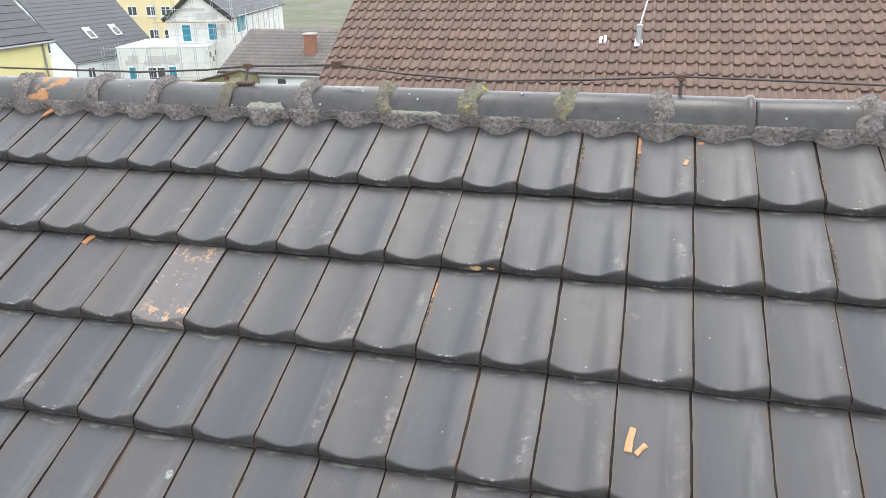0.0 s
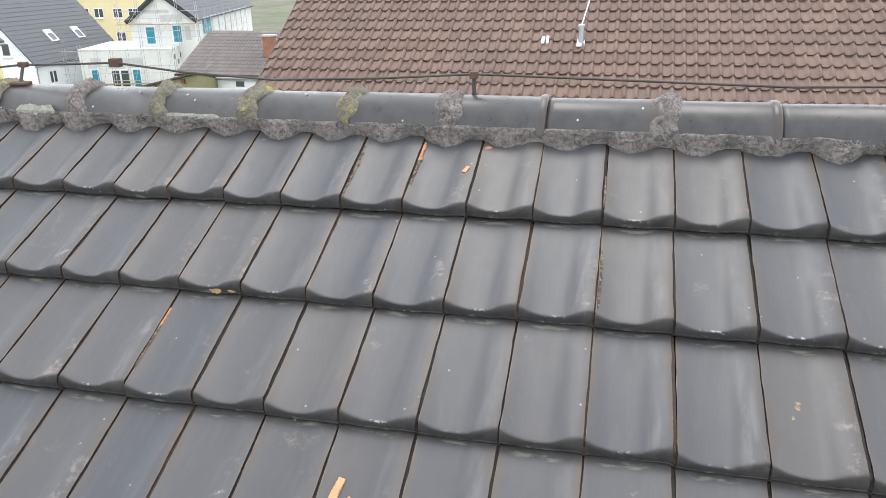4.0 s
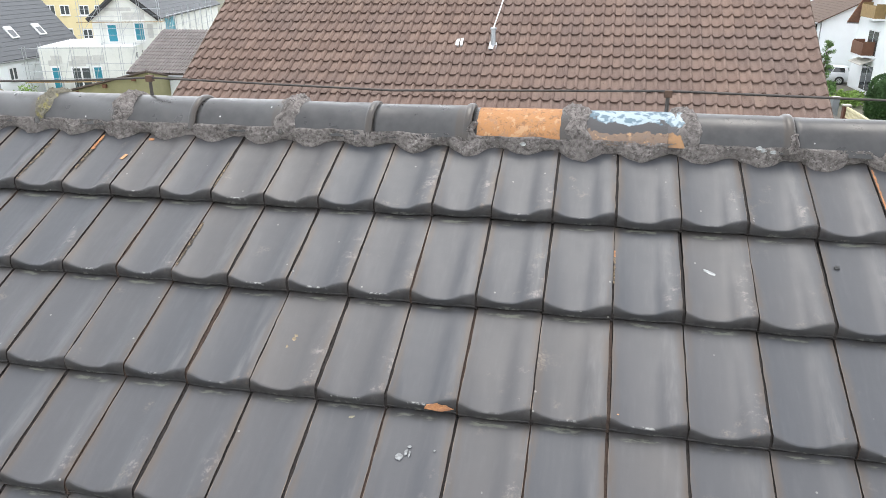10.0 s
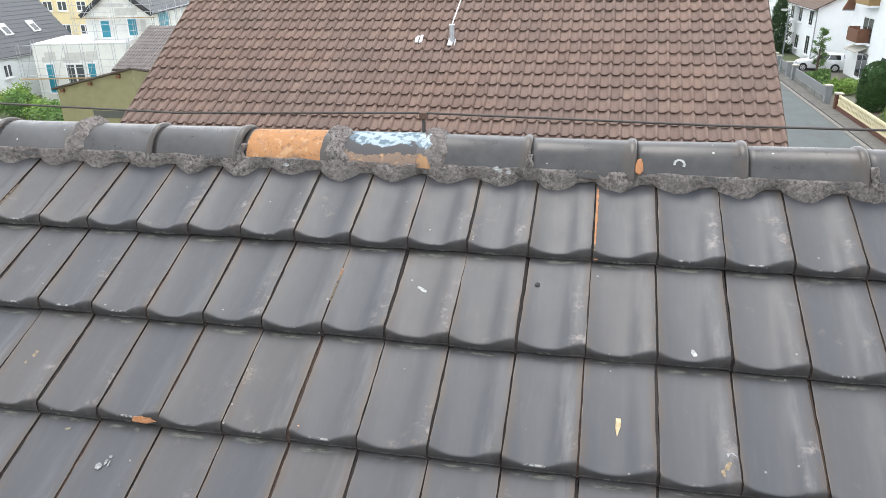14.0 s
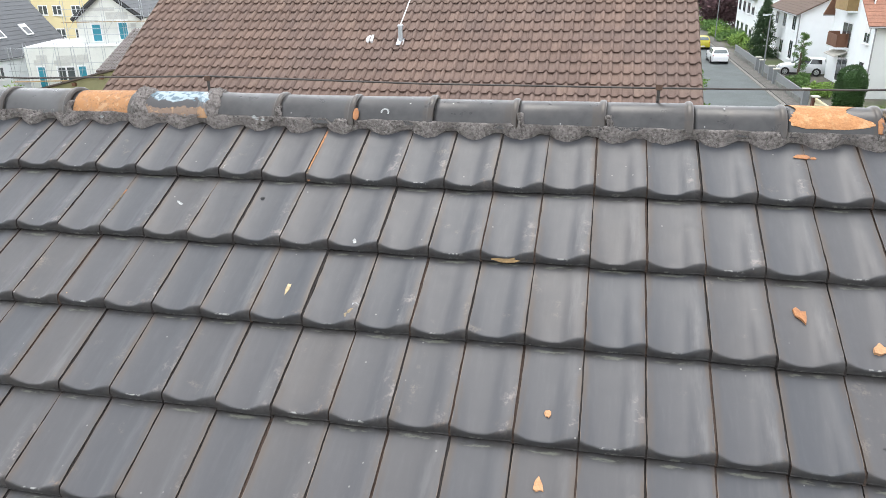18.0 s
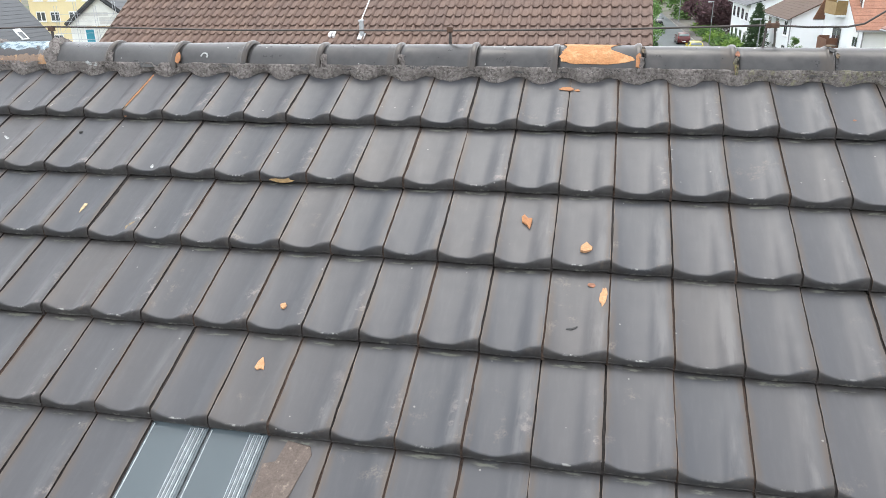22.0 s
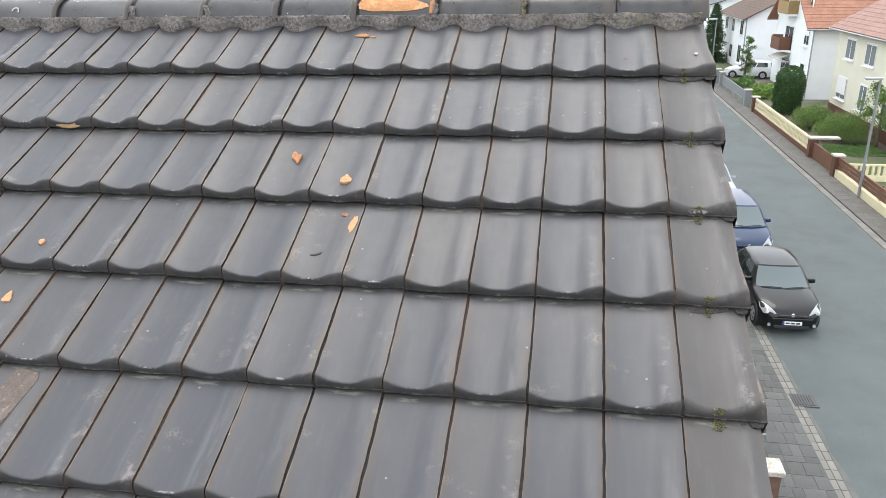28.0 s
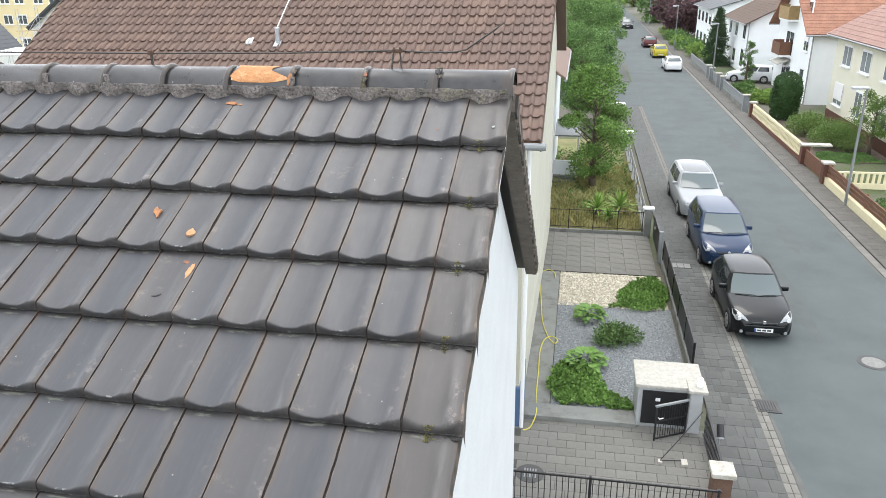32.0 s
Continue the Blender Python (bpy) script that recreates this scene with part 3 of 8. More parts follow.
def mortar_material(name="weathered_mortar", tint=None):
    """Rough weathered mortar: brown-grey lumps, dark pores, white lichen specks."""
    m, nt, b = nodes_of(name)
    tc = nt.nodes.new("ShaderNodeTexCoord")
    vec = tc.outputs["Object"]
    big, mid, fine = noise_of(nt, vec, 11.0, 5), noise_of(nt, vec, 70.0, 6, 0.7), noise_of(nt, vec, 300.0, 3)
    col = blend(nt, ramp(nt, mid, 0.36, 0.6), (0.122, 0.109, 0.103), (0.28, 0.254, 0.24))
    col = blend(nt, ramp(nt, big, 0.45, 0.65, 0.0, 0.5), col, (0.19, 0.172, 0.163))
    col = blend(nt, ramp(nt, fine, 0.56, 0.72, 0.0, 0.5), col, (0.26, 0.24, 0.225))
    pore = ramp(nt, noise_of(nt, vec, 150.0, 4, 0.6), 0.4, 0.3, 0.0, 0.6)
    col = blend(nt, pore, col, (0.035, 0.03, 0.028))
    if tint:
        col = blend(nt, ramp(nt, noise_of(nt, vec, 38.0, 6, 0.7), 0.5, 0.6, 0.0, 0.7), col, tint)
    vor = node(nt, "ShaderNodeTexVoronoi", Scale=120.0)
    link(nt, vec, vor.inputs["Vector"])
    keep = nt.nodes.new("ShaderNodeSeparateColor")
    link(nt, vor.outputs["Color"], keep.inputs[0])
    spot = maths(nt, "MULTIPLY", ramp(nt, vor.outputs["Distance"], 0.32, 0.2), ramp(nt, keep.outputs[0], 0.86, 0.87, 0.0, 0.75))
    col = blend(nt, spot, col, (0.42, 0.41, 0.38))
    link(nt, col, b.inputs["Base Color"])
    b.inputs["Roughness"].default_value = 0.95
    b.inputs["Specular IOR Level"].default_value = 0.2
    bump_of(nt, b, maths(nt, "ADD", mid, maths(nt, "MULTIPLY", fine, 0.4)), 1.0, 0.015)
    return m


m_mortar = mortar_material()
m_mortar_pale = mortar_material("lichened_mortar", (0.27, 0.26, 0.17))
m_lichen = material("mortar_with_lichen", (0.15, 0.138, 0.105), rough=0.95, var=0.4, scale=25, fine=160, bump=1.0, bump_scale=120,
                    second=(0.36, 0.31, 0.05), second_amount=0.2, second_scale=13)


def arc_mesh(x0, x1, prof, sides=22, span=(10, 168), close=True):
    """A half-round shell about the ridge axis; prof gives rows of (x, radius)."""
    bm = bmesh.new()
    rings = []
    for x, r in prof:
        rings.append([bm.verts.new((x, -r * math.cos(radians(span[0] + (span[1] - span[0]) * k / sides)), r * math.sin(radians(span[0] + (span[1] - span[0]) * k / sides)))) for k in range(sides + 1)])
    for r0, r1 in zip(rings, rings[1:]):
        for k in range(sides):
            bm.faces.new((r0[k], r1[k], r1[k + 1], r0[k + 1]))
    bmesh.ops.recalc_face_normals(bm, faces=bm.faces[:])
    return bm


def ridge_mesh(length):
    r = RR
    return arc_mesh(0, length, [(0.0, r - 0.012), (0.0, r - 0.004), (0.03, r - 0.003), (length - 0.032, r), (length - 0.027, r + 0.005), (length - 0.021, r + 0.008),
                                (length - 0.009, r + 0.0085), (length - 0.003, r + 0.006), (length, r + 0.001), (length, r - 0.008)])


ridge = thing("roof_ridge", Matrix(), "row of half-round grey ridge tiles bedded in weathered mortar", "ridge")
for i, (x0, x1) in enumerate(zip(JOINTS, JOINTS[1:])):
    mid = (x0 + x1) / 2
    mat, lab = m_ridge, ""
    if abs(mid + 4.33) < 0.1:
        mat, lab = m_ridge_bare, "ridge tile flaked down to orange clay"
    elif abs(mid + 3.96) < 0.1:
        mat, lab = m_ridge_blue, "ridge tile with a peeling pale blue-white skin"
    elif abs(mid + 1.08) < 0.1:
        mat, lab = m_ridge_patch, "ridge tile with a large flaked orange patch"
    elif abs(mid + 8.57) < 0.1:
        mat, lab = m_ridge_spot, "ridge tile with flaked orange spots"
    lift = rng.uniform(-0.003, 0.004)
    tile_ob = part("ridge_tile", mesh_from("ridge_tile", ridge_mesh(x1 - x0 + 0.004), True), mat, ridge, lab,
         m=pose(x0 - 0.004, RY + rng.uniform(-0.003, 0.003), RZ + lift, rng.uniform(-2, 2), rng.uniform(-0.5, 0.5), rng.uniform(-0.5, 0.5)))
    if mat == m_ridge_patch:
        # the skin has burst off in a swallow-tailed patch
        right = [(135, 0.72), (110, 0.80), (96, 0.76), (84, 0.69), (73, 0.63), (63, 0.66), (54, 0.76), (46, 0.88), (39, 0.94), (33, 0.84), (28, 0.62)]
        left = [0.05, 0.03, 0.05, 0.09, 0.1, 0.08, 0.05, 0.03, 0.03, 0.06, 0.2]
        bm = bmesh.new()
        rr = random.Random(77)
        prev = None
        for k in range(41):
            f = k / 40 * (len(right) - 1)
            j = min(int(f), len(right) - 2)
            g = f - j
            a = radians(right[j][0] + (right[j + 1][0] - right[j][0]) * g)
            xr = (right[j][1] + (right[j + 1][1] - right[j][1]) * g + rr.uniform(-0.012, 0.012)) * (x1 - x0)
            xl = (left[j] + (left[j + 1] - left[j]) * g + rr.uniform(-0.012, 0.012)) * (x1 - x0)
            row = [bm.verts.new((xl + (xr - xl) * q / 12, -(RR + 0.0012) * math.cos(a), (RR + 0.0012) * math.sin(a))) for q in range(13)]
            if prev:
                for q in range(12):
                    bm.faces.new((prev[q], prev[q + 1], row[q + 1], row[q]))
            prev = row
        bmesh.ops.recalc_face_normals(bm, faces=bm.faces[:])
        part("bare_patch", bm, m_bare, tile_ob, "bright orange clay where the skin burst off", smooth=True)
part("ridge_tile", mesh_from("ridge_tile", arc_mesh(0, 1, [(-3.6, RR), (0, RR)]), True), m_ridge, ridge, m=pose(JOINTS[0] - 0.004, RY, RZ))


def mortar_bed(x0, x1):
    """The bed under the ridge: a rough strip whose lower edge swings with the tiles' hollows."""
    nx, nv = int((x1 - x0) / 0.0045), 18
    bm = bmesh.new()
    rows = []
    for i in range(nx + 1):
        x = x0 + (x1 - x0) * i / nx
        u = (x / TW) % 1.0
        hollow = math.sin(math.pi * min(1.0, max(0.0, (u + 0.05) / 0.8))) ** 1.3 if u < 0.78 else 0.0
        n1 = noise.noise((x * 7, 0, 3)) * 0.014 + noise.noise((x * 31, 1, 7)) * 0.008
        low = 0.015 + (0.037 + 0.024 * noise.noise((math.floor(x / TW) * 3.7, 5, 5))) * hollow + n1
        row = []
        surf = 0.035 - 0.031 * (TL - low) / TL + roll(u) * 0.32
        foot = ROOF @ Vector((x, -low, surf - 0.002))
        lip = Vector((x, RY - RR * math.cos(radians(20)) - 0.002, RZ + RR * math.sin(radians(20)) + 0.006 * noise.noise((x * 12, 3, 1))))
        out = Vector((0, -0.75, 0.66))
        for j in range(nv + 1):
            t = j / nv
            bulge = 0.011 * math.sin(math.pi * min(1.0, t * 1.05)) ** 0.6
            bulge += (0.013 * noise.noise((x * 18, t * 1.8, 0)) + 0.014 * abs(noise.noise((x * 46, t * 4.5, 5))) - 0.011 * abs(noise.noise((x * 80, t * 8, 2))) + 0.007 * noise.noise((x * 150, t * 14, 8))) * min(1.0, 4 * t + 0.15, 6 * (1 - t) + 0.1)
            p = foot.lerp(lip, t) + out * bulge
            p.x += 0.004 * noise.noise((x * 40, t * 4, 9))
            row.append(bm.verts.new(p))
        rows.append(row)
    for r0, r1 in zip(rows, rows[1:]):
        for j in range(nv):
            bm.faces.new((r0[j], r1[j], r1[j + 1], r0[j + 1]))
    return bm


part("mortar_bed", mortar_bed(-0.5, 0.19), m_mortar_pale, ridge, "pale mortar with yellow-green lichen", smooth=True)
part("mortar_bed", mortar_bed(-11.0, -0.5), m_mortar, ridge, "cracked grey mortar with a scalloped edge", smooth=True)
part("mortar_bed", box(-11.0, 0.075, -0.055, 0.185, 0.11, 0.06, m=Matrix.Translation((0, 0.06, 8.96))), m_mortar, ridge)


def joint_lump(x, seed, width, lean, lo, hi):
    """Mortar smeared over a joint between two ridge tiles."""
    bm = bmesh.new()
    rings = []
    n, sides = 13, 44
    for i in range(n):
        t = i / (n - 1)
        ring = []
        for k in range(sides + 1):
            f = k / sides
            a = lo + (hi - lo) * f
            edge = math.sin(math.pi * t) ** 0.5 * min(1, 6 * f, 6 * (1 - f)) ** 0.7
            q = noise.noise((seed * 3.1 + a * 0.045, t * 2.2, seed))
            q2 = noise.noise((seed + a * 0.16, t * 7, 4))
            q3 = noise.noise((seed + a * 0.4, t * 18, 8))
            r = RR - 0.004 + edge * (0.022 + 0.014 * q + 0.012 * q2 + 0.008 * q3)
            xx = x + (t - 0.5) * width * (1 + 0.7 * noise.noise((seed, a * 0.03, t))) + lean * (a - 60) / 90 * 0.03 + 0.012 * noise.noise((a * 0.07, seed, 2))
            ring.append(bm.verts.new((xx, RY - r * math.cos(radians(a)), RZ + r * math.sin(radians(a)))))
        rings.append(ring)
    for r0, r1 in zip(rings, rings[1:]):
        for k in range(sides):
            bm.faces.new((r0[k], r1[k], r1[k + 1], r0[k + 1]))
    bmesh.ops.recalc_face_normals(bm, faces=bm.faces[:])
    return bm


LUMPS = {-8.77: (0.075, 0, 1), -8.38: (0.06, 0, 0), -8.06: (0.065, 0, 0), -7.71: (0.06, 1, 1), -7.35: (0.075, 0, 0), -7.01: (0.07, 1, 1), -6.65: (0.08, 1, 1),
         -6.28: (0.075, 1, 1), -5.93: (0.085, 0, 0), -5.23: (0.08, 0, 0), -4.15: (0.08, 0, 0), -3.78: (0.085, 0, 0), -4.52: (0.03, 0, 2), -3.43: (0.035, 0, 2), -2.34: (0.03, 0, 2),
         -0.53: (0.018, 1, 2), -0.91: (0.02, 0, 2), -1.97: (0.03, 0, 2)}
for x, (w, moss, half) in LUMPS.items():
    part("mortar_patch", joint_lump(x + 0.005, x * 5 + 60, w, rng.uniform(-1, 1), 2 if half != 1 else 8, 150 if half != 2 else 45), m_lichen if moss else m_mortar, ridge, "yellow-lichened mortar" if moss else "", smooth=True)

# ---- materials of the buildings and the street ----
m_white = material("white_render", (0.77, 0.8, 0.815), rough=0.9, var=0.05, scale=1.5, fine=30, bump=0.15, bump_scale=90)
m_raw = material("raw_white_render", (0.66, 0.67, 0.635), rough=0.95, var=0.1, scale=1.2, fine=25, second=(0.58, 0.59, 0.57), second_amount=0.25, second_scale=0.9)
m_cream = material("cream_render", (0.64, 0.625, 0.51), rough=0.9, var=0.06, scale=1.5, fine=30, bump=0.15)
m_yellow = material("yellow_render", (0.66, 0.6, 0.3), rough=0.9, var=0.06, scale=1.5, fine=30, bump=0.15)
m_plinth = material("blue_plinth", (0.064, 0.120, 0.224), rough=0.8, var=0.12)
m_brownplinth = material("brown_plinth", (0.112, 0.049, 0.032), rough=0.85, var=0.15)
m_frame = material("white_frame", (0.74, 0.75, 0.755), rough=0.5, var=0.03, bump=0)
m_teal = material("teal_film", (0.02, 0.22, 0.3), rough=0.35, var=0.12)
m_shutter = material("shutter", (0.74, 0.74, 0.73), rough=0.6, var=0.05)
m_wood = material("brown_wood", (0.140, 0.063, 0.035), rough=0.7, var=0.25, scale=4, fine=40)
m_lightwood = material("honey_wood", (0.270, 0.180, 0.075), rough=0.7, var=0.2, scale=4, fine=40)
m_metal = material("galvanised_metal", (0.42, 0.44, 0.46), rough=0.42, metal=0.8, var=0.12)
m_greymetal = material("grey_paint", (0.210, 0.224, 0.231), rough=0.5, var=0.1)
m_black = material("black_paint", (0.012, 0.012, 0.014), rough=0.45, var=0.1)
m_zinc = material("zinc_pipe", (0.3, 0.31, 0.32), rough=0.5, metal=0.5, var=0.1)
m_concrete = material("concrete", (0.19, 0.197, 0.185), rough=0.95, var=0.18, scale=3, fine=60, bump=0.4, second=(0.140, 0.136, 0.126), second_amount=0.4)
m_cap = material("pale_stone_cap", (0.450, 0.432, 0.387), rough=0.9, var=0.15, scale=5, fine=50, second=(0.315, 0.297, 0.252), second_amount=0.35, second_scale=4)
m_brick = material("brick_pier", (0.119, 0.070, 0.049), rough=0.9, var=0.25, scale=6, fine=40)
m_darkroof = material("dark_blue_grey_tiles", (0.045, 0.051, 0.058), rough=0.6, var=0.12, scale=2, fine=20)
m_blueroof = material("blue_grey_concrete_tiles", (0.07, 0.076, 0.084), rough=0.6, var=0.1, scale=2, fine=20)
m_greyroof = material("grey_brown_tiles", (0.104, 0.081, 0.072), rough=0.85, var=0.25, scale=2, fine=14)
m_redroof = material("orange_red_tiles", (0.27, 0.13, 0.085), rough=0.85, var=0.3, scale=2, fine=9, bump=0.6, bump_scale=9)
m_pinkroof = material("faded_red_tiles", (0.245, 0.145, 0.12), rough=0.85, var=0.28, scale=2, fine=9, bump=0.6, bump_scale=9)
m_brownroof2 = material("brown_shingles", (0.085, 0.055, 0.039), rough=0.85, var=0.2, scale=3, fine=20)


def glass_material(name, tint):
    m, nt, b = nodes_of(name)
    b.inputs["Base Color"].default_value = (*tint, 1)
    b.inputs["Roughness"].default_value = 0.06
    b.inputs["Specular IOR Level"].default_value = 0.7
    return m


m_pane = glass_material("dark_window_glass", (0.07, 0.08, 0.086))
# pale tint paints in the reflected sky, and curtains behind the panes
m_pane_pale = glass_material("pale_window_glass", (0.2, 0.225, 0.24))


m_grout = material("levelling_coat", (0.5, 0.5, 0.48), rough=0.95, var=0.2, scale=3, fine=30)
m_ochre = material("ochre_render", (0.24, 0.228, 0.125), rough=0.9, var=0.15, scale=3, fine=40)
m_paleyellow = material("pale_yellow_render", (0.7, 0.6, 0.36), rough=0.9, var=0.06, scale=1.5)


def brown_tile_material():
    """Sand-faced red-brown tiles with pale wear and darker rows."""
    m, nt, b = nodes_of("red_brown_tiles")
    geo = nt.nodes.new("ShaderNodeNewGeometry")
    tc = nt.nodes.new("ShaderNodeTexCoord")
    oi = nt.nodes.new("ShaderNodeObjectInfo")
    rnd = maths(nt, "FRACT", maths(nt, "ADD", geo.outputs["Random Per Island"], oi.outputs["Random"]), 0.0)
    pos = geo.outputs["Position"]
    big, fine = noise_of(nt, pos, 0.8, 5), noise_of(nt, pos, 45.0, 4)
    col = blend(nt, ramp(nt, rnd, 0.0, 1.0), (0.139, 0.0905, 0.071), (0.186, 0.1235, 0.0955))
    col = blend(nt, ramp(nt, big, 0.35, 0.7, 0.0, 0.5), col, (0.122, 0.09, 0.08))
    col = blend(nt, ramp(nt, fine, 0.35, 0.75, 0.0, 0.4), col, (0.215, 0.16, 0.14))
    col = blend(nt, ramp(nt, maths(nt, "FRACT", maths(nt, "MULTIPLY", rnd, 9.7), 0.0), 0.95, 0.97, 0.0, 0.55), col, (0.205, 0.143, 0.112))
    col = blend(nt, ramp(nt, noise_of(nt, pos, 18.0, 6, 0.7), 0.44, 0.34, 0.0, 0.6), col, (0.085, 0.06, 0.048))
    link(nt, col, b.inputs["Base Color"])
    b.inputs["Roughness"].default_value = 0.85
    bump_of(nt, b, fine, 0.3, 0.006)
    return m


m_brown = brown_tile_material()
m_greyroof_rand = brown_tile_material()
m_greyroof_rand.name = "weathered_grey_brown_tiles"
for nn in m_greyroof_rand.node_tree.nodes:
    if nn.type == "BSDF_PRINCIPLED":
        tone = m_greyroof_rand.node_tree.nodes.new("ShaderNodeHueSaturation")
        tone.inputs["Saturation"].default_value = 0.3
        tone.inputs["Value"].default_value = 1.3
        m_greyroof_rand.node_tree.links.new(nn.inputs["Base Color"].links[0].from_socket, tone.inputs["Color"])
        m_greyroof_rand.node_tree.links.new(tone.outputs[0], nn.inputs["Base Color"])

# ---- our house under the roof ----
RS = radians(38)
house = thing("house", Matrix(), "white rendered house under the dark tiled roof", "house")
GX = 0.05
yl = -DECK_LOW * math.cos(PITCH)
zl = TOP - DECK_LOW * math.sin(PITCH)
m_board = material("weathered_white_paint", (0.58, 0.605, 0.62), rough=0.7, var=0.08, scale=3, fine=40)
part("wall", prism([(yl + 0.5, -0.4), (2.55, -0.4), (2.55, 6.95), (0.1, 8.9), (yl + 0.5, zl + 0.1)], 0, -12.2, GX), m_board, house, "white rendered gable wall")
part("bargeboard", box(0.06, -DECK_LOW, -0.30, 0.165, 0.04, -0.045, m=ROOF), m_board, house, "white painted bargeboard")
m_rearside = material("tarred_slates", (0.09, 0.076, 0.065), rough=0.8, var=0.4, scale=8, fine=60, rnd=0.6)
REAR = Matrix.Translation((0, 0.16, 9.06)) @ pose(0, 0, 0, -38)
part("rear_slope", box(-12.4, 0, -0.05, 0.19, 3.5, 0.0, m=REAR), m_tile_low, house, "rear slope with dark tiles")
side = part("verge_board", box(0.1, 0.1, -0.12, 0.2, 3.45, -0.03, m=REAR), m_rearside, house, "dark verge clad with overlapping slates")
slat = mesh_from("slate_strip", box(0, 0, -0.095, 0.016, 0.096, 0.0))
slat.materials.append(m_rearside)
for i in range(32):
    part("slate_strip", slat, None, side, m=REAR @ pose(0.201, 0.1 + i * 0.104, -0.026, rng.uniform(-2, 2) + 9, rng.uniform(-3, 3), rng.uniform(1.5, 4)))

# ---- the neighbour's house with the red-brown roof ----
BX0, BX1, BE, BZ, BP = -12.25, -0.18, 9.72, 6.45, radians(31.5)
BR = 17.1
bz_ridge = BZ + (BR - BE) * math.tan(BP)
m_creamwall = material("weathered_cream_render", (0.47, 0.465, 0.39), rough=0.9, var=0.1, scale=1.5, fine=30, bump=0.15)
nb = thing("neighbour_house", Matrix(), "cream house with a large red-brown tiled roof", "house")
part("wall", prism([(10.3, 0.9), (23.6, 0.9), (23.6, 6.7), (BR, bz_ridge - 0.2), (10.3, 6.7)], 0, -11.9, -0.5), m_creamwall, nb, "cream rendered walls")
part("plinth", box(-11.92, 10.28, -0.8, -0.49, 23.62, 0.9), m_creamwall, nb, "cream plinth")
part("plinth_corner", box(-1.4, 10.2, -0.6, -0.44, 11.5, 0.85, 0.01), m_plinth, nb, "blue painted corner of the plinth")
BROOF = Matrix.Translation((0, BE, BZ)) @ pose(0, 0, 0, math.degrees(BP))
BW, BL = 0.2012, 0.312
blen = (BR - BE) / math.cos(BP)
part("roof_deck", box(BX0 + 0.05, 0.0, -0.16, BX1 - 0.03, blen, -0.02, m=BROOF), m_wood, nb)
part("rear_roof", box(BX0, 0, -0.12, BX1, blen, 0.03, m=Matrix.Translation((0, BR, bz_ridge)) @ pose(0, 0, 0, -math.degrees(BP))), m_brown, nb)
BPROF = [(0.0, 0.0), (0.09, -0.002), (0.3, -0.005), (0.48, -0.001), (0.58, 0.014), (0.68, 0.043), (0.77, 0.057), (0.86, 0.052), (0.94, 0.03), (1.0, 0.004)]


def s_tile(bm):
    rows = []
    for y, k in ((0.024, -0.3), (-0.004, 0.85), (0.006, 1.0), (BL + 0.03, 1.0)):
        base = 0.044 - 0.042 * max(y, 0) / BL
        rows.append([bm.verts.new((u * BW, y, (base + h) * (k if k < 1 else 1.0))) for u, h in BPROF])
    for r0, r1 in zip(rows, rows[1:]):
        for a, b, c, d in zip(r0, r0[1:], r1[1:], r1):
            bm.faces.new((a, b, c, d))


bm = bmesh.new()
s_tile(bm)
s_mesh = mesh_from("s_tile", bm, True)
s_mesh.materials.append(m_brown)
NC, NR = int(round((BX1 - BX0) / BW)), int(blen / BL)
tv = np.array([v.co for v in s_mesh.vertices])
tf = np.array([p.vertices for p in s_mesh.polygons])
verts, faces, k = [], [], 0
rot = np.array(BROOF.to_3x3())
org = np.array(BROOF.translation)
for r in range(NR + 1):
    for c in range(NC):
        if 4 <= r < 14 and NC - 33 <= c < NC - 3:
            continue
        off = np.array((BX0 + c * BW, r * BL + rng.uniform(-0.006, 0.006), rng.uniform(-0.003, 0.004)))
        verts.append((tv + off) @ rot.T + org)
        faces.append(tf + k)
        k += len(tv)
for r in range(4, 14):
    for c in range(NC - 33, NC - 3):
        part("wavy_tile", s_mesh, None, nb, m=BROOF @ pose(BX0 + c * BW, r * BL + rng.uniform(-0.006, 0.006), rng.uniform(-0.003, 0.004), rng.uniform(-0.3, 0.3), rng.uniform(-0.6, 0.6), rng.uniform(-0.5, 0.5)))
me = bpy.data.meshes.new("roof_tiles")
me.from_pydata(np.concatenate(verts).tolist(), [], np.concatenate(faces).tolist())
me.polygons.foreach_set("use_smooth", [True] * len(me.polygons))
tagged(part("roof_tiles", me, m_brown, nb, "rows of red-brown wavy tiles"), kind="stuff")
part("ridge_cap", tube([(BX0, BR, bz_ridge + 0.02), (BX1, BR, bz_ridge + 0.02)], 0.11, 10), m_brown, nb)
part("verge_trim", box(BX1 - 0.02, -0.05, -0.2, BX1 + 0.012, blen, 0.03, m=BROOF), m_brownroof2, nb)
part("verge_trim", box(BX0 - 0.012, -0.05, -0.2, BX0 + 0.02, blen, 0.03, m=BROOF), m_brownroof2, nb)
part("gutter", tube([(BX0, BE - 0.05, BZ - 0.06), (BX1 + 0.1, BE - 0.05, BZ - 0.08)], 0.07, 10), m_greymetal, nb, "grey gutter")
part("downpipe", tube([(-0.42, 10.0, BZ - 0.1), (-0.42, 10.2, 5.9), (-0.42, 10.2, -0.2)], 0.045, 10), m_frame, nb, "white downpipe")
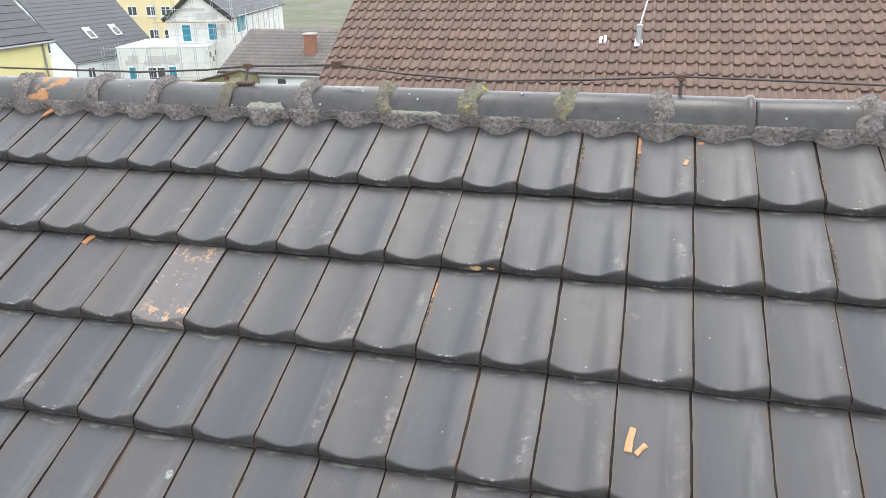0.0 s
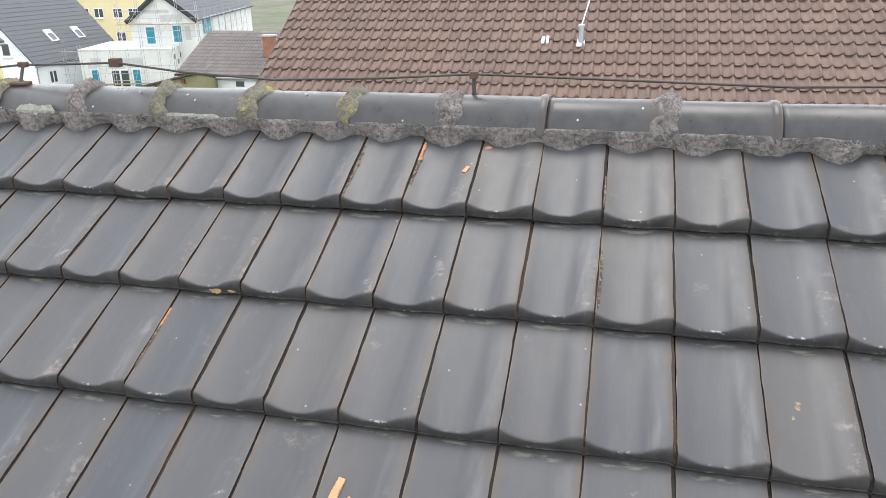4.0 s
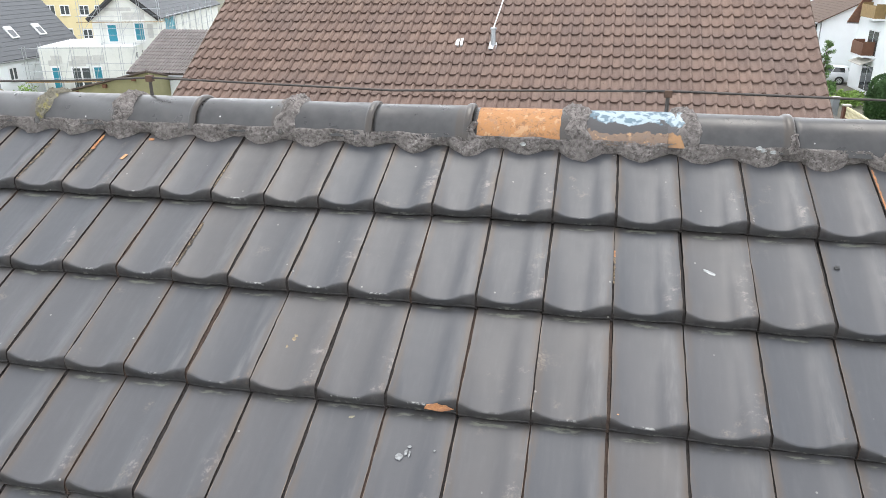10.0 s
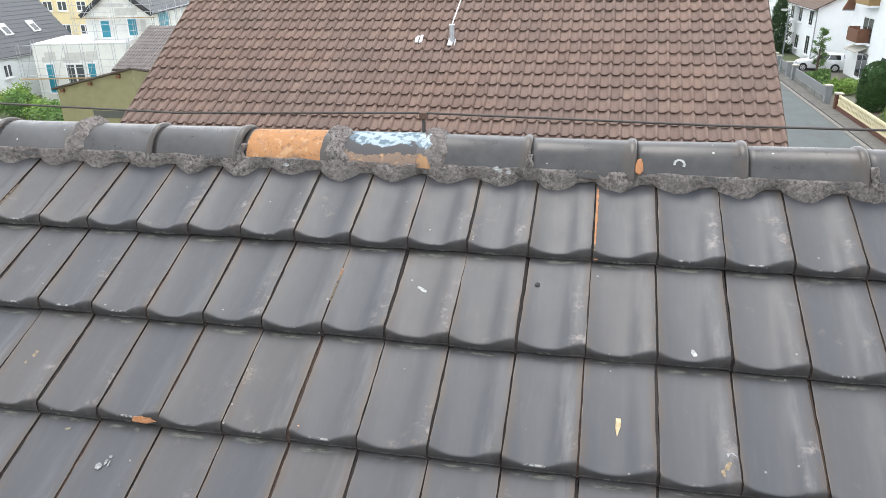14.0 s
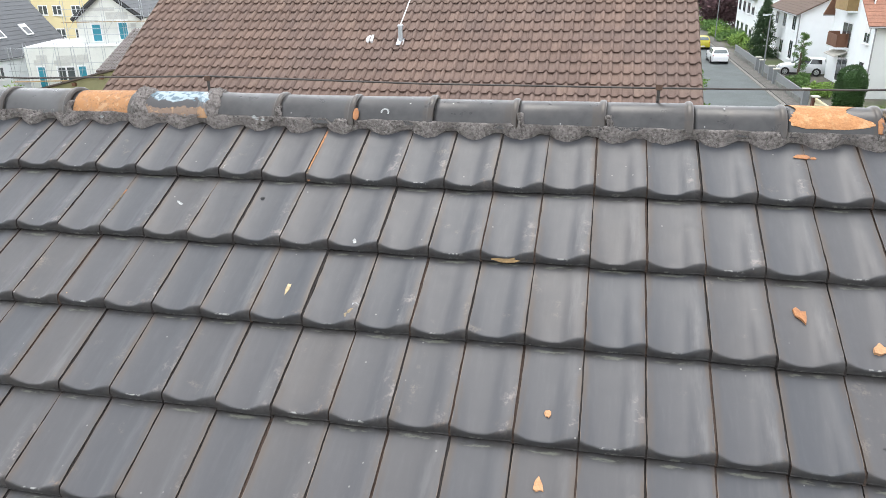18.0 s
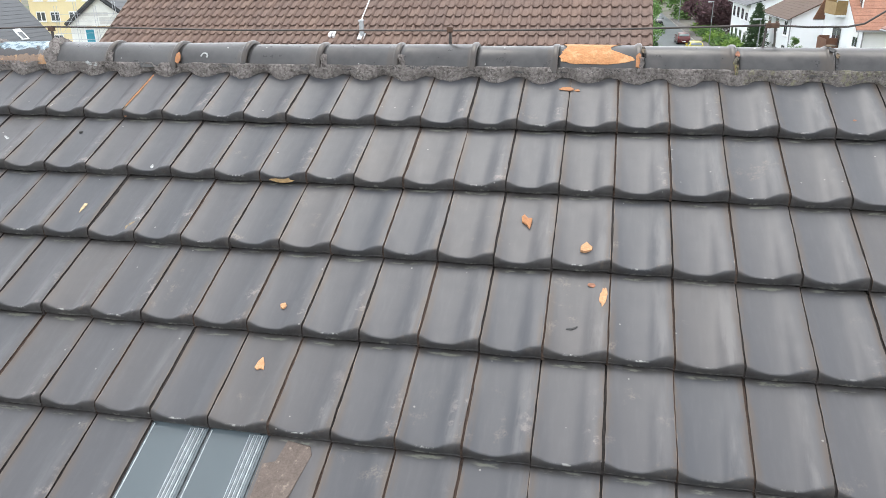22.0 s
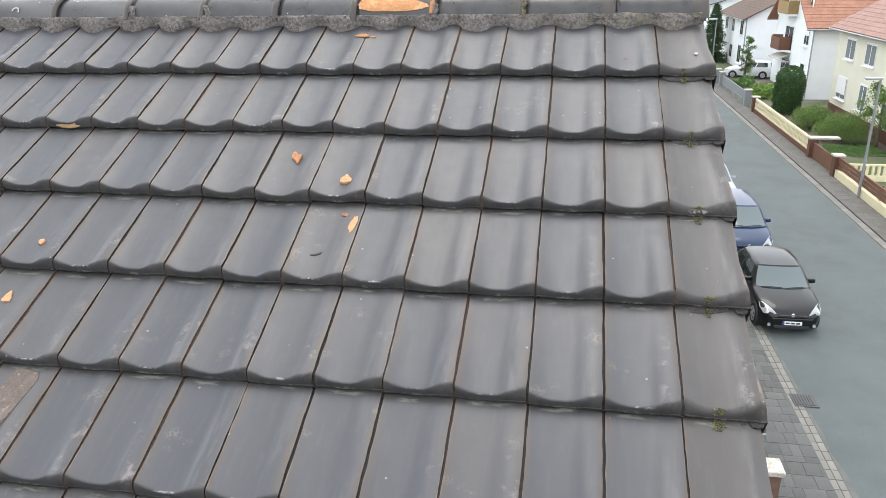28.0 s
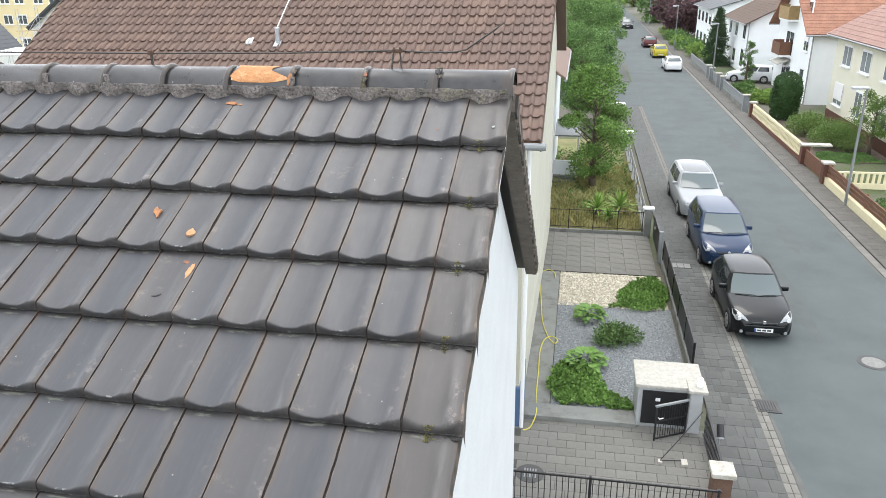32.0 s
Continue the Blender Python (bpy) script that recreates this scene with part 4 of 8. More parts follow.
# the small fittings on that roof
vx, vy = -6.1, 12.05
vz = BZ + (vy - BE) * math.tan(BP)
vent = thing("vent_pipe", at(vx, vy, vz), "short galvanised vent pipe with a flashing collar", "vent pipe")
part("collar", box(-0.075, -0.13, 0.045, 0.075, 0.1, 0.07, 0.01, m=pose(0, 0, 0.0, math.degrees(BP))), m_metal, vent)
part("pipe", tube([(0, 0, 0), (0, 0, 0.34)], 0.052, 14), m_metal, vent)
part("hood", tube([(0, 0, 0.34), (0, 0, 0.36), (0, 0, 0.375)], [0.066, 0.066, 0.05], 14), m_metal, vent)
part("stay_rod", tube([(0, 0, 0.36), (0.12, 0.45, 0.85), (0.5, 1.7, 2.2)], 0.013, 6), m_frame, vent, "thin white rod")
hatch = thing("vent_tile", Matrix.Translation((vx - 0.68, vy + 0.05, vz + 0.06)) @ pose(0, 0, 0, math.degrees(BP)), "small white plastic vent tile in the brown roof", "vent")
part("hood", prism([(-0.1, 0.0), (0.1, 0.0), (0.1, 0.03), (-0.05, 0.07), (-0.1, 0.04)], 0, -0.06, 0.0), m_frame, hatch)
part("slot", box(0.03, -0.1, 0.0, 0.08, 0.1, 0.05), m_frame, hatch)


# ---- a house of walls, a gable roof and windows ----
def window(parent, m, w, h, pane=None, shutter=0.0, sill=True, bars=1):
    """Looks along local -y; its lower left corner at the pose."""
    f = 0.09
    win = part("window", box(-0.02, -0.03, -0.02, w + 0.02, 0.05, h + 0.02), m_frame, parent, m=m)
    for k in range(bars + 1):
        a, b = k * w / (bars + 1), (k + 1) * w / (bars + 1)
        part("pane", box(a + f, -0.05, f, b - f * 0.5, -0.034, h - f), pane or m_pane, win)
    if shutter:
        part("shutter", box(0.02, -0.075, h * (1 - shutter), w - 0.02, -0.055, h), m_shutter, win)
    if sill:
        part("sill", box(-0.08, -0.16, -0.08, w + 0.08, 0.0, -0.022), m_frame, win)
    return win


def gable_house(name, label, x0, y0, sx, sy, eave, rise, m_wall, m_roof, ridge="y", rz=0.0, over=0.4, base=0.0, plinth=None, ridges=True, gutter=True):
    """Walls sx by sy from the corner, rz turned about it; ridge along local x or y."""
    h = thing(name, at(x0, y0, base, rz), label, "house", kind="")
    if ridge == "y":
        part("wall", prism([(0, 0), (sx, 0), (sx, eave), (sx / 2, eave + rise), (0, eave)], 1, 0, sy), m_wall, h)
        half, ln = sx / 2, sy
    else:
        part("wall", prism([(0, 0), (sy, 0), (sy, eave), (sy / 2, eave + rise), (0, eave)], 0, 0, sx), m_wall, h)
        half, ln = sy / 2, sx
    if plinth:
        part("plinth", box(-0.02, -0.02, 0, sx + 0.02, sy + 0.02, 0.7), plinth, h)
    ang = math.atan2(rise, half)
    run = half / math.cos(ang) + over
    for s in (0, 1):
        # each slope is a slab with proud courses
        rows = int(run / 0.36)
        step = run / rows
        saw = [(0, 0.0)]
        for k in range(rows):
            saw += [(k * step, 0.098), ((k + 1) * step, 0.082)]
        saw += [(run, 0.0)]
        bm = prism(saw, 0, -over, ln + over)
        e = Matrix.Translation((0, -over * math.cos(ang), eave - over * math.sin(ang))) @ pose(0, 0, 0, math.degrees(ang))
        m = e if s == 0 else Matrix.Translation((ln, 2 * half, 0)) @ pose(0, 0, 0, 0, 0, 180) @ e
        if ridge == "y":
            m = Matrix.Translation((sx, 0, 0)) @ pose(0, 0, 0, 0, 0, 90) @ m
        roof_part = part("roof", bm, m_roof, h, m=m)
        if gutter:
            part("gutter", tube([(-over, -0.05, 0.0), (ln + over, -0.05, 0.0)], 0.06, 8), m_zinc, roof_part)
    return h


LEFT = pose(0, 0, 0, 0, 0, -90)


def street_window(h, y, z, w, hh, **k):
    """On the wall that faces the street, which is local x = 0."""
    return window(h, Matrix.Translation((0, y + w, z)) @ LEFT, w, hh, **k)


def front_window(h, x, z, w, hh, **k):
    return window(h, Matrix.Translation((x, 0, z)), w, hh, **k)


def balcony(h, y, z, w, depth, mat):
    b = part("balcony", box(-depth, y, z - 0.15, 0, y + w, z), m_white, h)
    part("parapet", box(-depth - 0.06, y, z, -depth, y + w, z + 0.9), mat, b, "wooden parapet")
    part("parapet", box(-depth, y, z, 0, y + 0.06, z + 1.0), mat, b, "wooden parapet")
    part("parapet", box(-depth, y + w - 0.06, z, 0, y + w, z + 1.0), mat, b, "wooden parapet")


# right side of the street, near to far
h4 = gable_house("cream_house", "cream rendered two-storey house with a faded red roof", 16.7, 31.0, 9.0, 17.5, 5.6, 2.6, m_cream, m_pinkroof, over=0.55, plinth=m_brownplinth)
for y, z, w, hh, sh in ((14.4, 3.65, 1.5, 1.25, 0), (11.2, 3.65, 1.5, 1.25, 0), (7.6, 3.65, 1.5, 1.25, 0), (14.8, 1.2, 1.6, 1.35, 0.75), (11.5, 1.1, 1.1, 1.5, 0), (7.6, 1.15, 1.5, 1.3, 0.3)):
    street_window(h4, y, z, w, hh, shutter=sh, pane=m_pane_pale)
h3 = gable_house("balcony_house", "white rendered house with wooden balconies and an orange-red roof", 16.7, 53.6, 10.5, 10.0, 5.3, 3.4, m_white, m_redroof, ridge="x", over=0.7)
street_window(h3, 1.0, 3.6, 1.1, 1.3, shutter=0.45)
street_window(h3, 1.1, 0.5, 1.0, 1.9, bars=0)
street_window(h3, 1.3, 5.9, 0.9, 1.2)
balcony(h3, 5.4, 2.9, 2.5, 0.8, m_wood)
balcony(h3, 4.6, 5.6, 3.0, 0.7, m_lightwood)
part("awning", prism([(-0.9, 2.2), (0, 2.55), (0, 2.6), (-0.9, 2.25)], 1, 5.2, 8.0), m_cap, h3, "pale awning")
street_window(h3, 5.0, 2.8, 2.2, 1.9)
street_window(h3, 4.8, 0.2, 2.4, 2.0)
part("downpipe", tube([(-0.05, 0.0, 5.0), (-0.07, -0.12, 4.3), (-0.07, -0.12, 0.0)], 0.05, 8), m_zinc, h3, "grey downpipe")
h2 = gable_house("white_house", "white rendered house with a brown roof, gable to the street corner", 15.6, 69.5, 10.0, 11.0, 4.7, 2.6, m_white, m_brownroof2, over=0.5)
for y, z, hh in ((1.2, 3.0, 1.5), (5.0, 3.0, 1.4), (1.2, 0.5, 1.7), (5.0, 0.6, 1.3), (8.2, 3.0, 1.3)):
    street_window(h2, y, z, 1.2, hh)
part("downpipe", tube([(-0.06, -0.06, 4.6), (-0.06, -0.06, 0)], 0.05, 8), m_zinc, h2, "grey downpipe")
h1 = gable_house("far_white_house", "white rendered house with a dark grey roof", 15.0, 86.0, 11.0, 12.0, 5.0, 1.6, m_white, m_darkroof, over=0.5)
for y in (1.0, 3.6, 6.5, 9.4):
    for z in (0.7, 3.1):
        street_window(h1, y, z, 1.5, 1.3, shutter=0.3 if y == 1.0 else 0)
h0 = gable_house("distant_white_house", "distant white house with a grey roof", 15.5, 112.0, 12.0, 12.0, 5.2, 2.2, m_white, m_darkroof, over=0.5)
for y in (1.5, 5.0, 8.5):
    street_window(h0, y, 3.0, 1.3, 1.3)
hs = gable_house("pale_house", "pale house behind the trees, brown tiled roof", -9.0, 27.5, 8.6, 10.0, 5.6, 3.0, m_white, m_brown, over=0.5)
for y in (2.0, 6.0):
    front_window(hs, y, 3.0, 1.2, 1.2)

# left, beyond our ridge
BLX, BLY, BLR = -42.5, 44.1, 15.0


def by_block(x, y, z=0.0):
    return at(BLX, BLY, 0, BLR) @ Vector((x, y, z))


p = by_block(3.15, 2.2)
hc = gable_house("building_shell", "unfinished white rendered house shell with teal window film", p.x, p.y, 4.65, 20.0, 6.1, 1.85, m_raw, m_darkroof, rz=BLR, over=0.3, gutter=False)
for x, z in ((1.0, 4.3), (2.95, 4.4)):
    window(hc, Matrix.Translation((x, 0, z)), 0.72, 1.32, pane=m_teal, bars=0, sill=False)
    part("lintel", box(x - 0.05, -0.07, z + 1.34, x + 0.8, 0.0, z + 1.46), m_frame, hc, "white roller shutter box")
window(hc, Matrix.Translation((4.65, 1.9, 4.75)) @ pose(0, 0, 0, 0, 0, 90), 2.6, 1.2, pane=m_teal, bars=1, sill=False)
for x, z, w, h in ((0.3, 5.75, 1.3, 0.12), (2.2, 5.9, 1.6, 0.5), (3.9, 4.6, 0.4, 1.0), (1.0, 6.5, 1.9, 0.25)):
    part("grey_patch", box(x, -0.012, z, x + w, 0.0, z + h), m_grout, hc, "bare grey levelling coat")
for s in (1, -1):
    part("bargeboard", box(-0.32, -0.28, -0.2, 3.1, -0.2, 0.12, m=Matrix.Translation((0 if s > 0 else 4.65, 0, 6.1)) @ pose(0, 0, 0, 0, -38.5 if s > 0 else -141.5)), m_black, hc, "dark verge board")
hl = thing("garage_shell", at(BLX, BLY, 0, BLR), "flat-roofed white shell of a new building, teal film in the openings", "building")
part("wall", box(0, 0, 0, 6.5, 6.0, 4.2), m_raw, hl)
part("roof_slab", box(-0.04, -0.04, 4.2, 6.54, 6.0, 4.24), m_frame, hl, "white flat roof")
for x, z, w, h, pm in ((0.65, 0.75, 0.6, 2.15, m_teal), (2.05, 0.6, 1.3, 2.25, m_pane), (3.55, 0.6, 0.62, 2.3, m_teal)):
    window(hl, Matrix.Translation((x, 0, z)), w, h, pane=pm, bars=0 if w < 1 else 1, sill=False)
    part("grey_patch", box(x - 0.12, -0.012, z + h + 0.05, x + w * 0.8, 0.0, z + h + 0.42), m_grout, hl, "bare grey levelling coat")
    part("grey_patch", box(x + 0.1, -0.014, z + h + 0.2, x + w + 0.25, -0.001, z + h + 0.75), m_grout, hl, "bare grey levelling coat")
for k in range(4):
    part("grey_patch", box(6.5, 0.6 + k * 0.7, 3.4 - 0.4 * (k % 2), 6.512, 0.95 + k * 0.7, 3.75 - 0.4 * (k % 2)), m_concrete, hl)
hw = gable_house("gabled_white_house", "white gabled house with a dark blue-grey roof and two skylights", -52.55, 42.4, 7.8, 9.4, 3.45, 4.35, m_white, m_blueroof, over=0.22)
window(hw, Matrix.Translation((7.8, 1.1, 1.9)) @ pose(0, 0, 0, 0, 0, 90), 0.75, 0.95)
window(hw, Matrix.Translation((5.3, 0, 3.9)), 0.7, 0.95, bars=0)
part("downpipe", tube([(7.98, -0.02, 3.3), (7.86, -0.02, 2.9), (7.86, -0.02, 0.0)], 0.045, 8), m_zinc, hw, "grey downpipe")
slope = math.atan2(4.35, 3.9)
for sy in (3.2, 6.1):
    sk = part("skylight", box(0, 0, 0.08, 0.75, 1.05, 0.17), m_frame, hw, m=Matrix.Translation((7.8, sy, 3.45)) @ pose(0, 0, 0, 0, 0, 90) @ pose(0, 0, 0, math.degrees(slope)) @ Matrix.Translation((0, 1.5, 0)))
    part("pane", box(0.12, 0.08, 0.17, 0.63, 0.72, 0.178), m_pane, sk, "dark glass")
hy = gable_house("yellow_house", "yellow rendered house with a grey roof", -33.85, 12.0, 4.4, 11.2, 7.0, 2.0, m_yellow, m_darkroof, over=0.2)
part("downpipe", tube([(4.45, 10.9, 6.8), (4.45, 10.9, 2.0)], 0.04, 8), m_zinc, hy, "grey downpipe")
shed = gable_house("outbuilding", "low white outbuilding with a weathered grey-brown tiled roof", -23.3, 25.95, 5.4, 6.3, 5.36, 1.45, m_white, m_greyroof, ridge="x", over=0.12)
window(shed, Matrix.Translation((2.55, 0, 4.85)), 0.5, 0.4, bars=0)
ch = part("chimney", box(3.45, 1.1, 5.4, 3.9, 1.45, 6.86), m_redroof, shed, "orange brick chimney")
part("cap", box(3.4, 1.05, 6.86, 3.95, 1.5, 6.92), m_cap, ch)
# its tiles, row by row
srise = math.atan2(1.45, 3.15)
bm = bmesh.new()
for r in range(13):
    for c in range(38):
        w, l = 0.147, 0.275
        n0 = len(bm.verts)
        rows = []
        for y in (0.0, l):
            rows.append([bm.verts.new((c * w + u * w, r * l + y, 0.105 + (0.03 if y == 0 else 0.0) + h * 0.9)) for u, h in BPROF[::2] + [BPROF[-1]]])
        for a, b, c2, d in zip(rows[0], rows[0][1:], rows[1][1:], rows[1]):
            bm.faces.new((a, b, c2, d))
bmesh.ops.transform(bm, matrix=Matrix.Translation((-0.1, -0.12 * math.cos(srise), 5.36 - 0.12 * math.sin(srise))) @ pose(0, 0, 0, math.degrees(srise)), verts=bm.verts[:])
tagged(part("roof_tiles", bm, m_greyroof_rand, shed, "weathered grey-brown wavy tiles"), kind="stuff")
lean = thing("mossy_shed", at(0, 0, 0), "low ochre shed with a dark mossy sloping roof", "shed")


def wedge(x0, z0, x1, z1, y0, y1, fall, thick):
    """A slab with a slanting front edge that falls away to the back."""
    bm = bmesh.new()
    v = [bm.verts.new(c) for c in ((x0, y0, z0 - thick), (x1, y0, z1 - thick), (x1, y1, z1 - fall - thick), (x0, y1, z0 - fall - thick),
                                   (x0, y0, z0), (x1, y0, z1), (x1, y1, z1 - fall), (x0, y1, z0 - fall))]
    for f in ((3, 2, 1, 0), (4, 5, 6, 7), (0, 1, 5, 4), (1, 2, 6, 5), (2, 3, 7, 6), (3, 0, 4, 7)):
        bm.faces.new([v[i] for i in f])
    return bm


part("wall", wedge(-25.1, 4.82, -21.5, 5.66, 24.4, 25.9, 0.4, 4.82), m_ochre, lean)
part("foot", box(-25.1, 24.41, 0, -21.5, 25.9, 0.9), m_ochre, lean)
part("roof", wedge(-25.25, 4.86, -21.45, 5.75, 24.25, 25.92, 0.4, 0.06), m_greyroof, lean)
for k in range(3):
    part("rafter_end", box(-24.9 + k * 1.35, 24.28, 4.68 + k * 0.31, -24.75 + k * 1.35, 24.4, 4.82 + k * 0.31), m_wood, lean)
part("window", box(-23.6, 24.38, 3.65, -22.1, 24.42, 3.95), m_pane, lean, "dark slit window")
for i, (x, y, sx) in enumerate(((-67.5, 76.0, 9.5), (-82.0, 70.0, 11.0))):
    hf = gable_house("far_yellow_house", "pale yellow house in the distance with a red-brown roof", x, y, sx, 9.0, 8.2, 2.4, m_paleyellow, m_redroof, ridge="x", over=0.4)
    for wx in (0.8, 2.7, 5.2, 7.2):
        for wz in (1.6, 4.2, 6.5):
            front_window(hf, wx, wz, 1.2, 1.1)

# scaffolding in front of the shell
def scaffold(x, y, w, z0, z1, levels, decks, label, n, rz=0.0):
    sc = thing("scaffolding", at(x, y, 0, rz), label, "scaffolding", "scaffolding of the new building")
    for k in range(n):
        for d in (0.0, 0.45):
            part("upright", tube([(k * w / (n - 1), d, z0), (k * w / (n - 1), d, z1 + 0.25 * (k % 2))], 0.019, 6), m_metal, sc)
    for z in levels:
        part("rail", tube([(-0.2, 0, z), (w + 0.2, 0, z)], 0.017, 6), m_metal, sc)
    for z in decks:
        part("deck", box(-0.2, 0, z - 0.03, w + 0.2, 0.45, z), m_lightwood, sc, "worn wooden deck")
    for k in range(0, n - 1, 2):
        part("brace", tube([(k * w / (n - 1), 0, levels[0]), ((k + 1) * w / (n - 1), 0, levels[-1])], 0.015, 6), m_metal, sc)


p = by_block(-0.6, -1.1)
scaffold(p.x, p.y, 7.6, 0, 4.35, (1.0, 2.2, 2.7, 3.2, 4.25), (1.95,), "galvanised scaffolding along the flat-roofed shell", 8, BLR)
p = by_block(2.6, 1.3)
scaffold(p.x, p.y, 5.6, 4.25, 7.3, (4.9, 5.35, 6.2, 6.7), (5.8,), "galvanised scaffolding before the gable", 5, BLR)
p = by_block(8.7, 1.6)
scaffold(p.x, p.y, 14.0, 0, 6.4, (4.2, 4.9, 5.4, 6.2), (4.1,), "galvanised scaffolding along the side wall", 8, BLR + 90)

# ---- ground, road, pavements ----
m_ground = material("trodden_ground", (0.112, 0.105, 0.084), rough=0.95, var=0.3, scale=0.4, fine=8, second=(0.070, 0.091, 0.035), second_amount=0.55, second_scale=0.12, bump=0.4, bump_scale=20)
m_asphalt = material("asphalt", (0.088, 0.103, 0.104), rough=0.9, var=0.14, scale=0.9, fine=90, bump=0.5, bump_scale=260, second=(0.079, 0.092, 0.093), second_amount=0.5, second_scale=0.3)
m_slab = material("dark_paving", (0.088, 0.09, 0.087), rough=0.9, var=0.28, scale=3, fine=90, bump=0.4, bump_scale=120, rnd=0.17)
m_slab2 = material("weathered_paving", (0.112, 0.106, 0.096), rough=0.92, var=0.2, scale=3, fine=90, bump=0.4, bump_scale=120, rnd=0.12, second=(0.078, 0.075, 0.069), second_amount=0.45)
m_slab3 = material("worn_paving", (0.156, 0.152, 0.138), rough=0.92, var=0.25, scale=3, fine=90, bump=0.4, bump_scale=120, rnd=0.08, second=(0.095, 0.093, 0.085), second_amount=0.5, second_scale=1.2)
m_gutter = material("gutter_stone", (0.177, 0.170, 0.153), rough=0.9, var=0.2, scale=4, fine=60, bump=0.4, rnd=0.15)
m_joint = material("joint_sand", (0.058, 0.057, 0.052), rough=0.95, var=0.3)
m_grass = material("dry_grass_soil", (0.2, 0.185, 0.085), rough=0.95, var=0.4, scale=2, fine=30, second=(0.13, 0.145, 0.05), second_amount=0.5, second_scale=1.0, bump=0.6, bump_scale=30)
m_iron = material("cast_iron", (0.070, 0.070, 0.070), rough=0.6, metal=0.4, var=0.2)

bm = bmesh.new()
for q in ((-900, -300, 900, 1500),):
    bm.faces.new([bm.verts.new((x, y, 0)) for x, y in ((q[0], q[1]), (q[2], q[1]), (q[2], q[3]), (q[0], q[3]))])
solid("ground", bm, m_ground, "open ground of earth and grass under the village", "ground", kind="structure")
RX0, RX1 = 5.22, 10.75
solid("road", box(RX0, -40, -0.2, RX1, 420, 0.012), m_asphalt, "grey asphalt village street", "road", kind="structure")
solid("side_road", box(-6.0, 51.8, -0.2, RX0, 63.5, 0.016), m_asphalt, "asphalt side road", "road", kind="structure")


m_joint_pale = material("pale_joint", (0.06, 0.06, 0.055), rough=0.95, var=0.3)


def random_paving(name, label, x0, y0, x1, y1, z, mat, far):
    """Rows of slabs of unequal widths; past y1 joined."""
    p = solid(name, box(x0, y0, -0.1, x1, far, z - 0.006), m_joint_pale, label, "pavement", kind="structure")
    r = random.Random(int(x0 * 10))
    bm, y, kinds = bmesh.new(), y0, {}
    while y < far - 0.3:
        h = r.choice((0.2, 0.3, 0.3, 0.4))
        x, cuts = x0, [x0]
        while x < x1 - 0.35:
            x += r.choice((0.2, 0.3, 0.4))
            cuts.append(min(x, x1))
        if x1 - cuts[-1] > 0.02:
            cuts.append(x1)
        for a, b in zip(cuts, cuts[1:]):
            if y < y1:
                key = (round(b - a, 2), h)
                if key not in kinds:
                    kinds[key] = mesh_from("paving_slab", box(0.004, 0.004, -0.03, b - a - 0.004, h - 0.004, 0.0, bevel=0.005))
                    kinds[key].materials.append(mat)
                part("paving_slab", kinds[key], None, p, m=pose(a, y, z + r.uniform(-0.002, 0.003), r.uniform(-0.4, 0.4), r.uniform(-0.4, 0.4)))
            else:
                bm.faces.new([bm.verts.new(c) for c in ((a + 0.006, y + 0.006, z), (b - 0.006, y + 0.006, z), (b - 0.006, y + h - 0.006, z), (a + 0.006, y + h - 0.006, z))])
        y += h
    tagged(part("far_slabs", bm, mat, p), kind="stuff")


def paving(name, label, x0, y0, x1, y1, nx, ny, z, mat, stagger=0.0, gap=0.008, piece="paving_slab", far=None, cat="pavement", joint=None):
    """A bed of slabs; rows past far are joined into one mesh."""
    p = solid(name, box(x0, y0, -0.1, x1, far[0] if far else y1, z - 0.007), joint or m_joint, label, cat, kind="structure")
    w, h = (x1 - x0) / nx, (y1 - y0) / ny
    me = mesh_from(piece, box(gap, gap, -0.03, w - gap, h - gap, 0.0, bevel=0.006))
    me.materials.append(mat)
    for j in range(ny):
        for i in range(nx):
            off = stagger * w * (j % 2)
            if off and i == nx - 1:
                continue
            part(piece, me, None, p, m=pose(x0 + i * w + off, y0 + j * h, z + rng.uniform(-0.003, 0.003), rng.uniform(-0.4, 0.4), rng.uniform(-0.4, 0.4)))
    if far:
        bm = bmesh.new()
        j = 0
        while y1 + j * h < far[0]:
            for i in range(nx):
                vs = [bm.verts.new((x0 + i * w + a * (w - 2 * gap) + gap, y1 + j * h + b * (h - 2 * gap) + gap, z + 0.001)) for a, b in ((0, 0), (1, 0), (1, 1), (0, 1))]
                bm.faces.new(vs)
            j += 1
        tagged(part("far_slabs", bm, mat, p), kind="stuff")
    return p


random_paving("pavement_left", "dark grey pavement of unequal slabs along the front gardens", 3.86, 6.0, 4.94, 22.0, 0.075, m_slab, 51.5)
paving("gutter_left", "row of pale concrete gutter stones", 4.94, 6.0, 5.22, 30.0, 2, 80, 0.03, m_gutter, piece="gutter_stone", far=(51.5,), cat="gutter")
random_paving("pavement_right", "grey pavement of unequal slabs on the far side of the street", 11.0, 18.0, 12.0, 42.0, 0.075, m_slab2, 140.0)
paving("gutter_right", "row of pale gutter stones on the far side", 10.72, 18.0, 11.0, 42.0, 1, 70, 0.03, m_gutter, piece="gutter_stone", far=(140,), cat="gutter")
solid("pavement_far", box(3.6, 63.5, -0.1, 5.0, 200, 0.07), m_slab, "grey pavement beyond the side road", "pavement", kind="structure")
paving("forecourt", "weathered concrete block forecourt", -0.5, 6.4, 3.92, 10.82, 11, 16, 0.05, m_slab3, stagger=0.5, gap=0.005, piece="paving_block", cat="forecourt", joint=m_joint_pale)
